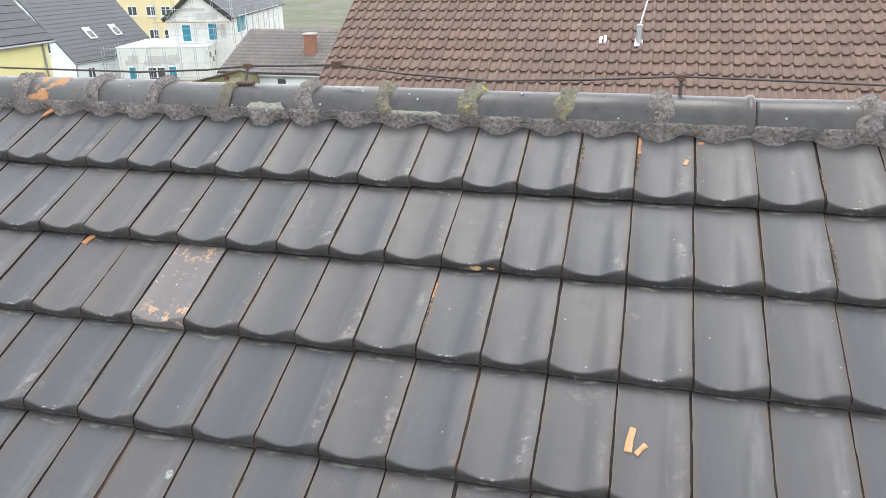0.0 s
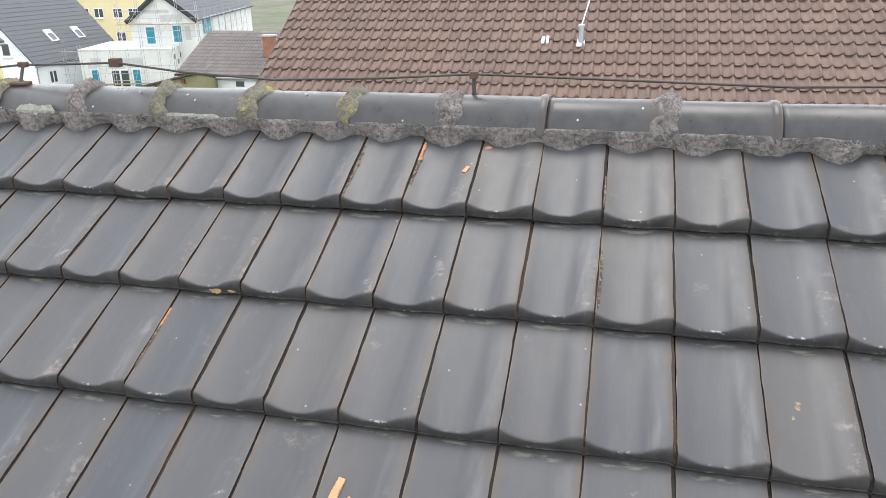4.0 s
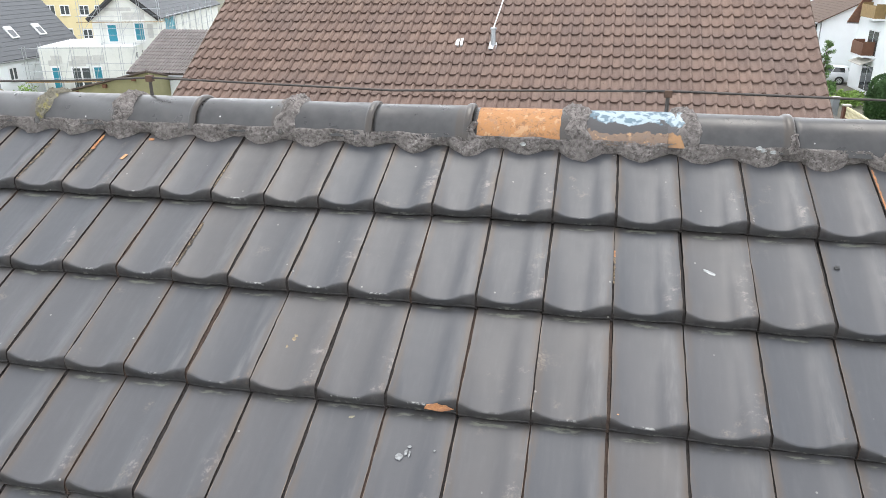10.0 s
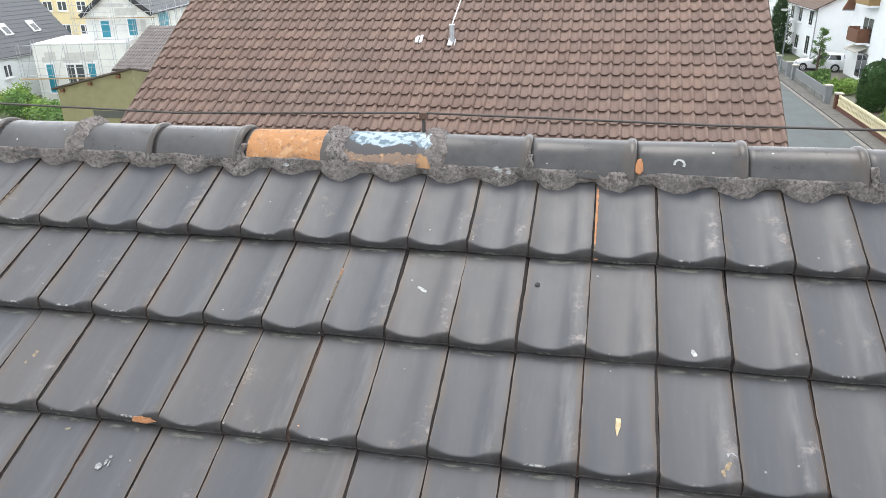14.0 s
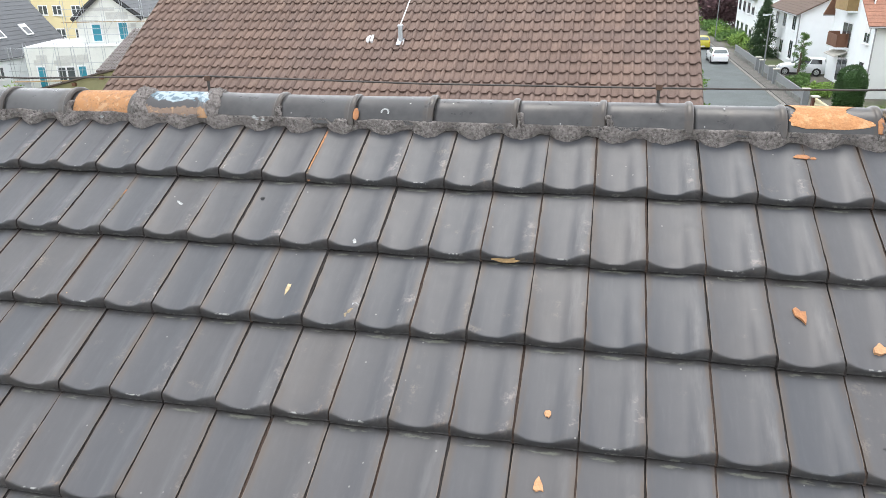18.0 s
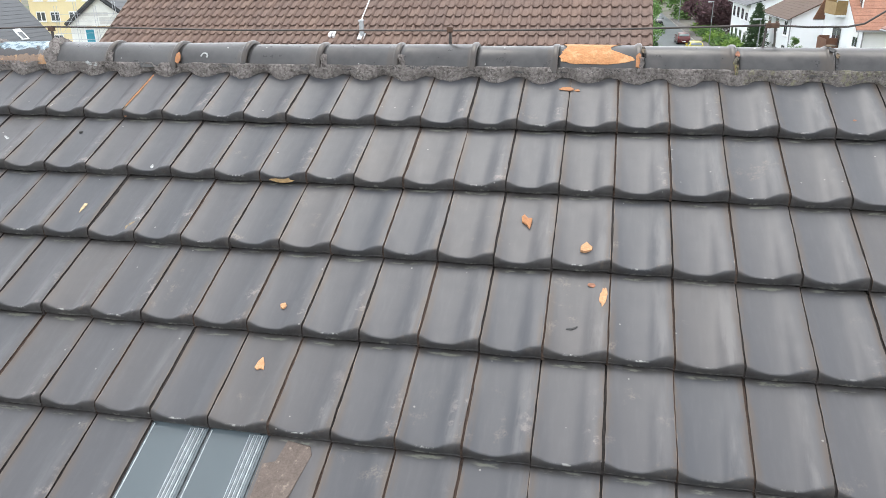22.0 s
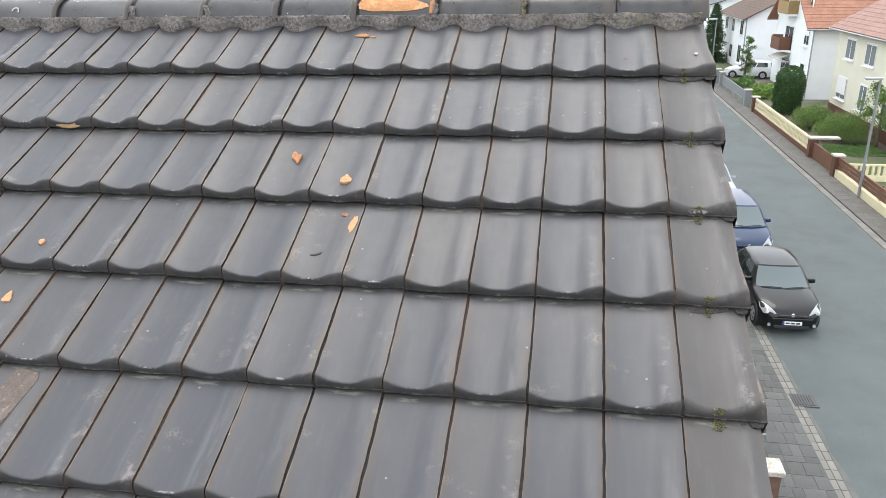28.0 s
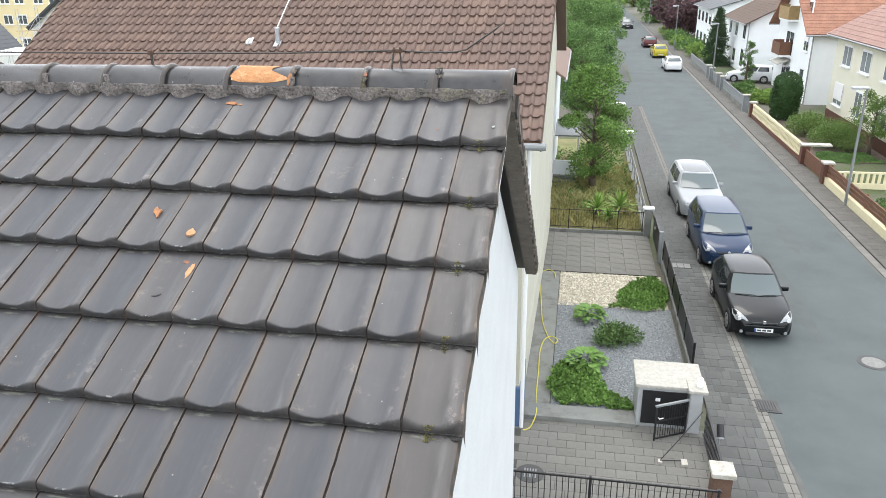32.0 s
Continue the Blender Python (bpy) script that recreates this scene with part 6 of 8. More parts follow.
def car(name, label, x, y, rz, length, width, height, body_mat, tail=0.86, glass_roof=False, cowl=0.27, roof_front=0.445):
    """Nose towards local -y, resting on the road; tail: where the roof ends."""
    c = thing(name, at(x, y, 0.014, rz), label, "car", "parked cars")
    hw, sill, H, L = width / 2, 0.19, height, length
    # lower body, lofted from rings
    bm = bmesh.new()
    rings = []
    for f, w, z in HATCH:
        Wd, T = hw * w, z * H
        low = sill + (0.07 if f < 0.02 or f > 0.98 else 0.03 if f < 0.05 or f > 0.95 else 0)
        half = [(Wd * 0.9, low), (Wd * 0.975, low + 0.1), (Wd, low + 0.5 * (T - low)), (Wd * 0.99, T - 0.09), (Wd * 0.955, T - 0.03), (Wd * 0.88, T), (Wd * 0.5, T + 0.018), (0.0, T + 0.026)]
        rings.append([bm.verts.new((px, f * L + 0.05 * (px / hw) ** 2 * (1 if f < 0.05 else 0), pz)) for px, pz in half] + [bm.verts.new((-px, f * L + 0.05 * (px / hw) ** 2 * (1 if f < 0.05 else 0), pz)) for px, pz in half[-2::-1]])
    for r0, r1 in zip(rings, rings[1:]):
        for k in range(len(r0) - 1):
            bm.faces.new((r0[k], r1[k], r1[k + 1], r0[k + 1]))
    bm.faces.new(rings[0])
    bm.faces.new(rings[-1][::-1])
    bmesh.ops.recalc_face_normals(bm, faces=bm.faces[:])
    part("body", bm, body_mat, c, smooth=True)

    # cabin: u runs round it, k from the belt to the roof's edge
    belt, brow = 0.64 * H, H - 0.07

    def front(q, k, out=0.0):
        w = hw * (0.93 - 0.2 * k ** 1.3)
        return (q * (w + out), (cowl + (roof_front - cowl) * k ** 0.85) * L + 0.055 * L * (0.9 - 0.45 * k) * q * q - out, belt + (brow - belt) * k + 0.02 * (1 - q * q) * k + out)

    def rear(q, k, out=0.0):
        w = hw * (0.93 - 0.22 * k ** 1.3)
        return (q * (w + out), (0.975 + (tail - 0.975) * k ** 1.4) * L - 0.03 * L * q * q + out, belt + 0.015 + (brow - belt - 0.015) * k + out)

    def flank(s, v, k, out=0.0):
        a, b = front(s, k), rear(s, k)
        bow = 0.03 * math.sin(math.pi * v)
        return (a[0] + (b[0] - a[0]) * v + s * (bow + out), a[1] + (b[1] - a[1]) * v, a[2] + (b[2] - a[2]) * v + 0.02 * math.sin(math.pi * v) * k)

    def sheet(bm, fn, us, ks):
        g = [[bm.verts.new(fn(u, k)) for u in us] for k in ks]
        for r0, r1 in zip(g, g[1:]):
            for a, b, d, e in zip(r0, r0[1:], r1[1:], r1):
                bm.faces.new((a, b, d, e))

    def steps(a, b, n):
        return [a + (b - a) * i / n for i in range(n + 1)]

    bm = bmesh.new()
    sheet(bm, front, steps(-1, 1, 8), steps(0, 1, 5))
    sheet(bm, rear, steps(-1, 1, 8), steps(0, 1, 5))
    for s in (-1, 1):
        sheet(bm, lambda v, k: flank(s, v, k), steps(0, 1, 8), steps(0, 1, 5))

    def crown(q, v):
        a, b = front(q, 1.0), rear(q, 1.0)
        e = flank(1, v, 1.0)
        return (q * e[0], a[1] + (b[1] - a[1]) * v, e[2] + 0.035 * (1 - q ** 4) * (0.35 + 0.65 * math.sin(math.pi * min(1.0, max(0.0, v)))))
    sheet(bm, crown, steps(-1, 1, 10), steps(0, 1, 8))
    bmesh.ops.remove_doubles(bm, verts=bm.verts[:], dist=0.004)
    bmesh.ops.recalc_face_normals(bm, faces=bm.faces[:])
    part("cabin", bm, body_mat, c, smooth=True)
    for nm, fn, us, ks, label2 in (("windscreen", lambda q, k: front(q, k, 0.007), steps(-0.9, 0.9, 8), steps(0.03, 0.93, 5), ""), ("rear_window", lambda q, k: rear(q, k, 0.007), steps(-0.86, 0.86, 6), steps(0.2, 0.9, 4), "")):
        bm = bmesh.new()
        sheet(bm, fn, us, ks)
        part(nm, bm, m_carglass, c, smooth=True)
    for s in (-1, 1):
        for v0, v1 in ((0.1, 0.47), (0.5, 0.9)):
            bm = bmesh.new()
            g = []
            for k in steps(0.1, 0.88, 4):
                g.append([bm.verts.new(flank(s, v0 + (v1 - v0) * (i / 4) + (0.1 * (0.55 - k) if (v0 < 0.2 and i == 0) else 0.0), k, 0.007)) for i in range(5)])
            for r0, r1 in zip(g, g[1:]):
                for a, b, d, e in zip(r0, r0[1:], r1[1:], r1):
                    bm.faces.new((a, b, d, e))
            part("side_window", bm, m_sideglass, c, smooth=True)
    if glass_roof:
        bm = bmesh.new()
        sheet(bm, lambda q, v: tuple(Vector(crown(q, v)) + Vector((0, 0, 0.006))), steps(-0.8, 0.8, 6), steps(0.05, 0.93, 6))
        part("roof_panel", bm, m_sideglass, c, "dark glass roof panel", smooth=True)
        for s in (-1, 1):
            part("roof_rail", tube([tuple(Vector(crown(s * 0.92, v)) + Vector((0, 0, 0.02))) for v in steps(0.05, 0.95, 6)], 0.016, 6), m_rim, c, "silver roof rail")
    for s in (-1, 1):
        # swept headlamps at the corners
        pts = [(0.50, 0.012, 0.425), (0.70, 0.016, 0.395), (0.875, 0.035, 0.405), (0.955, 0.085, 0.47), (0.945, 0.135, 0.53), (0.86, 0.115, 0.548), (0.72, 0.07, 0.525), (0.58, 0.03, 0.475)]
        bm = bmesh.new()
        ring = [bm.verts.new((s * hw * a, f * L - 0.022 + 0.05 * (a * hw) ** 2 * (1 if f < 0.05 else 0.4), z * H + 0.012)) for a, f, z in pts]
        mid = bm.verts.new((s * hw * 0.77, 0.042 * L - 0.035, 0.475 * H + 0.03))
        for i in range(len(ring)):
            bm.faces.new((ring[i], ring[(i + 1) % len(ring)], mid))
        bmesh.ops.recalc_face_normals(bm, faces=bm.faces[:])
        lamp = part("headlamp", bm, m_lamp, c, "clear headlamp", smooth=False)
        part("reflector", tube([(s * hw * 0.78, 0.03 * L, 0.455 * H), (s * hw * 0.78, 0.03 * L - 0.03, 0.46 * H)], [0.06, 0.045], 10), m_rim, lamp)
        part("fog_lamp", tube([(s * hw * 0.7, 0.02, 0.31), (s * hw * 0.7, -0.006, 0.31)], 0.045, 10), m_lamp, c)
        mz = flank(s, 0.1, 0.06)
        part("mirror", box(mz[0] - 0.02 if s > 0 else mz[0] - 0.19, mz[1], mz[2] - 0.01, mz[0] + 0.19 if s > 0 else mz[0] + 0.02, mz[1] + 0.09, mz[2] + 0.12, 0.035), body_mat, c)
        part("sill", box(s * hw * 0.93 - 0.03, 0.24 * L, 0.16, s * hw * 0.93 + 0.03, 0.74 * L, 0.24), m_trim, c)
        part("tail_lamp", box(s * hw * 0.80 - 0.06, 0.945 * L, 0.46 * H, s * hw * 0.80 + 0.06, 0.985 * L, 0.60 * H, 0.02), m_tail, c)
        part("door_handle", box(s * hw * 0.985 - 0.012, 0.56 * L, 0.565 * H, s * hw * 0.985 + 0.02, 0.6 * L, 0.585 * H), body_mat, c)
        for f in (0.185, 0.80):
            part("wheel_arch", tube([(s * (hw - 0.3), f * L, 0.31), (s * (hw - 0.001), f * L, 0.31)], 0.345, 24), m_trim, c)
            wh = part("wheel", tube([(s * (hw - 0.2), f * L, 0.3), (s * (hw - 0.03), f * L, 0.3), (s * (hw + 0.008), f * L, 0.3)], [0.3, 0.3, 0.27], 24), m_tyre, c)
            part("rim", tube([(s * hw, f * L, 0.3), (s * (hw + 0.012), f * L, 0.3), (s * (hw + 0.016), f * L, 0.3)], [0.205, 0.205, 0.07], 20), m_rim, wh)
            for k in range(5):
                a = 1.257 * k + 0.3
                part("spoke_gap", tube([(s * (hw + 0.008), f * L + 0.13 * math.cos(a), 0.3 + 0.13 * math.sin(a)), (s * (hw + 0.0165), f * L + 0.13 * math.cos(a), 0.3 + 0.13 * math.sin(a))], 0.034, 8), m_trim, wh)
    part("lower_grille", box(-hw * 0.55, -0.004, 0.2, hw * 0.55, 0.05, 0.30, 0.02), m_trim, c)
    part("grille", box(-hw * 0.42, -0.012, 0.385 * H, hw * 0.42, 0.06, 0.425 * H, 0.015), m_trim, c)
    part("badge", tube([(0, -0.02, 0.425 * H), (0, 0.02, 0.43 * H)], 0.045, 12), m_rim, c, "chrome badge")
    part("bumper", box(-hw * 0.66, -0.022, 0.31, hw * 0.66, 0.09, 0.372 * H, 0.035), body_mat, c)
    part("rear_bumper", box(-hw * 0.8, L - 0.09, 0.25, hw * 0.8, L + 0.02, 0.44 * H, 0.03), body_mat, c)
    for q0, q1 in ((-0.75, -0.05), (0.0, 0.7)):
        part("wiper", tube([front(q0, 0.02, 0.012), front((q0 + q1) / 2, 0.06, 0.015), front(q1, 0.05, 0.015)], 0.01, 6), m_trim, c)
    for yy in (-0.034, L + 0.022):
        pl = part("number_plate", box(-0.24, yy, 0.33, 0.24, yy + 0.01, 0.43), m_frame, c, "white number plate with plain bars")
        part("band", box(-0.24, yy - 0.002, 0.33, -0.195, yy - 0.0005, 0.43), m_platebar, pl, "blue band")
        for k in range(3):
            part("bar", box(-0.17 + k * 0.13, yy - 0.003, 0.355, -0.07 + k * 0.13, yy - 0.0005, 0.405), m_bar, pl)
    return c


car("black_hatchback", "black small hatchback parked at the kerb", 5.82, 15.35, 1.0, 3.75, 1.62, 1.40, paint("black_paintwork", (0.004, 0.0055, 0.0068)))
car("blue_minivan", "dark blue compact van parked at the kerb", 5.78, 20.35, 1.0, 4.1, 1.68, 1.58, paint("blue_paintwork", (0.012, 0.03, 0.075)), tail=0.93, cowl=0.21, roof_front=0.41)
car("white_estate_car", "silver-white estate car parked at the kerb", 5.72, 25.5, 1.5, 4.5, 1.78, 1.56, paint("silver_paintwork", (0.3, 0.315, 0.33)), tail=0.95, glass_roof=True)
car("white_coupe", "white hatchback parked on the far side of the street", 9.4, 74.3, 181, 3.75, 1.6, 1.36, paint("white_paintwork", (0.72, 0.73, 0.74)))
car("yellow_hatchback", "yellow-green hatchback parked on the street", 9.2, 85.5, 181, 3.7, 1.6, 1.38, paint("yellow_paintwork", (0.4, 0.35, 0.02)))
car("dark_red_car", "dark red car with a black roof", 9.0, 96.5, 181, 3.7, 1.6, 1.35, paint("red_paintwork", (0.1, 0.02, 0.02)))
car("white_suv", "white estate car on the drive of the white house", 13.3, 65.4, -104, 3.9, 1.65, 1.45, paint("white_paintwork_two", (0.68, 0.7, 0.72)), tail=0.94)
car("distant_dark_car", "dark car far down the street", 7.9, 122.0, 1, 4.3, 1.75, 1.45, paint("dark_paintwork", (0.02, 0.022, 0.025)))
car("distant_grey_car", "grey car far down the street", 7.5, 136.0, 1, 4.3, 1.75, 1.45, paint("grey_paintwork", (0.14, 0.145, 0.15)))
car("distant_green_car", "dark green car at the end of the street", 5.6, 215.0, 1, 4.3, 1.75, 1.45, paint("green_paintwork", (0.03, 0.06, 0.04)))
car("silver_car_by_the_trees", "silver car parked between the houses far off", -38.0, 62.0, 60, 4.3, 1.75, 1.45, paint("pale_paintwork", (0.5, 0.51, 0.52)))

car("grey_car_by_the_trees", "grey car parked on the open ground far off", -41.0, 65.0, 60, 4.3, 1.75, 1.45, paint("slate_paintwork", (0.2, 0.21, 0.22)))

# ---- plants ----
def leaf_material(name, a, b):
    m, nt, bs = nodes_of(name)
    geo = nt.nodes.new("ShaderNodeNewGeometry")
    col = blend(nt, geo.outputs["Random Per Island"], a, b)
    col = blend(nt, ramp(nt, noise_of(nt, geo.outputs["Position"], 1.3, 3), 0.35, 0.7, 0.0, 0.5), col, tuple(0.5 * v for v in a))
    link(nt, col, bs.inputs["Base Color"])
    bs.inputs["Roughness"].default_value = 0.6
    bs.inputs["Specular IOR Level"].default_value = 0.25
    return m


m_leaf = leaf_material("green_leaves", (0.078, 0.155, 0.045), (0.19, 0.32, 0.095))
m_leaf_light = leaf_material("light_green_leaves", (0.145, 0.25, 0.05), (0.29, 0.44, 0.105))
m_leaf_young = leaf_material("young_leaves", (0.1, 0.185, 0.042), (0.215, 0.36, 0.085))
m_leaf_dark = leaf_material("dark_green_leaves", (0.034, 0.07, 0.034), (0.08, 0.135, 0.055))
m_leaf_red = leaf_material("purple_leaves", (0.08, 0.046, 0.054), (0.165, 0.094, 0.102))
m_leaf_hosta = leaf_material("hosta_leaves", (0.11, 0.22, 0.05), (0.25, 0.42, 0.1))
m_leaf_dry = leaf_material("dry_grass", (0.27, 0.243, 0.081), (0.446, 0.365, 0.149))
m_bark = material("bark", (0.11, 0.085, 0.06), rough=0.95, var=0.3, scale=6, fine=50, bump=0.8)


class Leaves:
    """Many small folded leaves gathered into one mesh."""

    def __init__(self, seed):
        self.v, self.f, self.r = [], [], random.Random(seed)

    def leaf(self, p, size, up=0.4, slim=0.45):
        r = self.r
        d = Vector((r.gauss(0, 1), r.gauss(0, 1), r.gauss(0, 0.7) + up)).normalized()
        s = d.cross(Vector((r.gauss(0, 1), r.gauss(0, 1), r.gauss(0, 1)))).normalized()
        n = d.cross(s)
        L = size * r.uniform(0.6, 1.3)
        k = len(self.v)
        p = Vector(p)
        self.v += [tuple(p), tuple(p + d * L * 0.5 + s * L * slim * 0.5 + n * L * 0.12), tuple(p + d * L), tuple(p + d * L * 0.5 - s * L * slim * 0.5 + n * L * 0.12)]
        self.f += [(k, k + 1, k + 2), (k, k + 2, k + 3)]

    def clump(self, c, rad, n, size, flat=1.0, hollow=0.5, **kw):
        r = self.r
        for _ in range(n):
            d = Vector((r.gauss(0, 1), r.gauss(0, 1), r.gauss(0, 1))).normalized() * (hollow + (1 - hollow) * r.random() ** 0.6) * rad
            self.leaf((c[0] + d.x, c[1] + d.y, c[2] + d.z * flat), size, **kw)

    def mesh(self, name):
        me = bpy.data.meshes.new(name)
        me.from_pydata(self.v, [], self.f)
        return me


def tree(name, label, x, y, height, spread_r, trunk_h, mat, seed, clumps=26, per=130, leaf=0.16, slim=0.5, narrow=1.0):
    """Tapered trunk, limbs that fork off it, and an uneven crown with gaps."""
    r = random.Random(seed)
    t = thing(name, at(x, y, 0), label, "tree")
    lean = Vector((r.uniform(-0.2, 0.2), r.uniform(-0.2, 0.2), 0))
    tr = 0.022 * height + 0.03
    pts = [(lean.x * k * k, lean.y * k * k, height * 0.86 * k) for k in (0, 0.15, 0.35, 0.6, 0.85, 1.0)]
    bm = tube(pts, [tr * q for q in (1.25, 1.0, 0.82, 0.55, 0.28, 0.1)], 8)
    lv = Leaves(seed)
    for k in range(clumps):
        f = r.random()
        z = trunk_h + (height - trunk_h) * f
        prof = math.sin(math.pi * (0.12 + 0.8 * f)) ** 0.8
        rad = spread_r * prof * (0.35 + 0.65 * math.sqrt(r.random()))
        a = r.uniform(0, 6.283)
        c = Vector((math.cos(a) * rad, math.sin(a) * rad * narrow, z))
        z0 = max(trunk_h * 0.6, z - rad * 0.8)
        tube([(lean.x * (z0 / height) ** 2, lean.y * (z0 / height) ** 2, z0), tuple(c * 0.55 + Vector((0, 0, z0 * 0.45))), tuple(c)], [tr * 0.22, tr * 0.14, tr * 0.04], 5, bm=bm)
        cr = spread_r * r.uniform(0.22, 0.42)
        lv.clump(c, cr, int(per * r.uniform(0.6, 1.3)), leaf, flat=0.75, hollow=0.25, slim=slim)
    part("trunk", bm, m_bark, t, smooth=True)
    part("crown", lv.mesh("crown"), mat, t)
    return t


def shrub(name, label, x, y, rx, ry, h, mat, seed, n=1400, leaf=0.09, slim=0.5, base=0.03, clumps=9):
    r = random.Random(seed)
    lv = Leaves(seed)
    for k in range(clumps):
        a, f = r.uniform(0, 6.283), math.sqrt(r.random())
        cr = min(rx, ry, h) * r.uniform(0.4, 0.6)
        c = (math.cos(a) * f * (rx - cr * 0.6), math.sin(a) * f * (ry - cr * 0.6), max(cr * 0.5, (h - cr) * (1 - 0.6 * f * f) * r.uniform(0.7, 1.0)))
        lv.clump(c, cr, n // clumps, leaf, flat=0.8, hollow=0.35, slim=slim)
    t = thing(name, at(x, y, base), label, "shrub")
    bm = bmesh.new()
    for k in range(5):
        a = k * 1.256
        tube([(0, 0, 0), (math.cos(a) * rx * 0.3, math.sin(a) * ry * 0.3, h * 0.35), (math.cos(a) * rx * 0.55, math.sin(a) * ry * 0.55, h * 0.7)], [0.02, 0.014, 0.006], 5, bm=bm)
    part("stem", bm, m_bark, t)
    part("foliage", lv.mesh("foliage"), mat, t)
    return t


def cover(name, label, x0, y0, x1, y1, h, mat, seed, n, leaf, base=0.035, skew=0.0, cut=(0.0, 0.0)):
    """Low leaves over an uneven patch of ground; cut: how far the far left and the far right corner are taken off."""
    r = random.Random(seed)
    lv = Leaves(seed)
    for _ in range(n):
        u, v = r.random(), r.random()
        edge = noise.noise((u * 3 + seed, v * 3, 2)) * 0.16 + noise.noise((u * 9 + seed, v * 9, 4)) * 0.07
        if not (0.06 + edge + cut[0] * v < u < 0.94 + edge - cut[1] * v and 0.06 - edge < v < 0.94 - edge):
            continue
        lv.leaf((x0 + (x1 - x0) * u + skew * v, y0 + (y1 - y0) * v, base + h * (0.3 + 0.7 * r.random()) * (0.7 + 0.7 * noise.noise((u * 6, v * 6, seed)))), leaf, up=0.9, slim=0.7)
    return solid(name, lv.mesh(name), mat, label, "plants", kind="stuff")


m_leaf_ivy = leaf_material("ivy_leaves", (0.105, 0.2, 0.045), (0.22, 0.37, 0.09))
cover("ground_ivy", "dense dark green ivy over the gravel bed", 0.2, 11.3, 2.3, 13.5, 0.12, m_leaf_ivy, 3, 6500, 0.11, cut=(0.0, 0.55))
cover("strawberry_plants", "low green leafy plants by the fence", 1.55, 16.7, 3.6, 19.3, 0.12, m_leaf_ivy, 4, 5600, 0.1, skew=0.1, cut=(0.5, 0.0))


def hosta(x, y, rad, seed):
    r = random.Random(seed)
    t = thing("hosta", at(x, y, 0.035), "light green hosta in the gravel", "plant", "hostas in the gravel")
    for k in range(190):
        a, e = r.uniform(0, 6.283), r.uniform(0.2, 1.25)
        L = 0.23 * r.uniform(0.7, 1.2)
        f = rad * 0.72 * math.sqrt(r.random())
        o = Vector((f * math.cos(a), f * math.sin(a), 0.3 * (1 - (f / rad) ** 2) * r.uniform(0.5, 1.0) + 0.03))
        bm = bmesh.new()
        d = Vector((math.cos(a) * math.cos(e), math.sin(a) * math.cos(e), math.sin(e)))
        s = Vector((-math.sin(a), math.cos(a), 0))
        rows = []
        for q, w in ((0.1, 0.03), (0.4, 0.2), (0.65, 0.24), (0.88, 0.12), (1.0, 0.01)):
            c = o + d * L * q - Vector((0, 0, 0.5 * L * q * q))
            c.z = max(c.z, 0.01)
            rows.append([bm.verts.new(c + s * w * L + Vector((0, 0, 0.04 * L))), bm.verts.new(c), bm.verts.new(c - s * w * L + Vector((0, 0, 0.04 * L)))])
        for r0, r1 in zip(rows, rows[1:]):
            bm.faces.new((r0[0], r0[1], r1[1], r1[0]))
            bm.faces.new((r0[1], r0[2], r1[2], r1[1]))
        part("leaf", bm, m_leaf_hosta, t, smooth=True)


m_thuja_low = leaf_material("boxy_green", (0.06, 0.12, 0.034), (0.14, 0.23, 0.065))
hosta(1.22, 16.1, 0.5, 1)
hosta(1.12, 13.35, 0.58, 2)
shrub("low_shrub", "round dark green shrub in grey gravel", 1.98, 14.75, 0.75, 0.7, 0.62, m_thuja_low, 9, 2600, 0.085, clumps=16)


def yucca(x, y, h, seed):
    r = random.Random(seed)
    t = thing("yucca", at(x, y, 0.04), "spiky blue-green yucca on the rough lawn", "plant", "yuccas on the lawn")
    part("stem", tube([(0, 0, 0), (0.02, 0, h * 0.35)], [0.09, 0.07], 8), m_bark, t)
    bm = bmesh.new()
    for k in range(60):
        a, e = r.uniform(0, 6.283), r.uniform(-0.1, 1.45)
        d = Vector((math.cos(a) * math.cos(e), math.sin(a) * math.cos(e), math.sin(e)))
        s = Vector((-math.sin(a), math.cos(a), 0)) * 0.03
        o, L = Vector((0.02, 0, h * 0.35)), h * r.uniform(0.5, 0.75)
        p1, p2 = o + d * L * 0.55, o + d * L - Vector((0, 0, 0.1 * L))
        v = [bm.verts.new(p) for p in (o + s, o - s, p1 - s, p1 + s, p2)]
        bm.faces.new((v[0], v[1], v[2], v[3]))
        bm.faces.new((v[3], v[2], v[4]))
    part("foliage", bm, m_leaf_light, t)


yucca(1.55, 25.4, 1.2, 1)
yucca(2.45, 25.6, 1.3, 2)
yucca(2.0, 24.7, 0.8, 3)
m_blade = leaf_material("grass_blades", (0.26, 0.27, 0.09), (0.55, 0.48, 0.24))


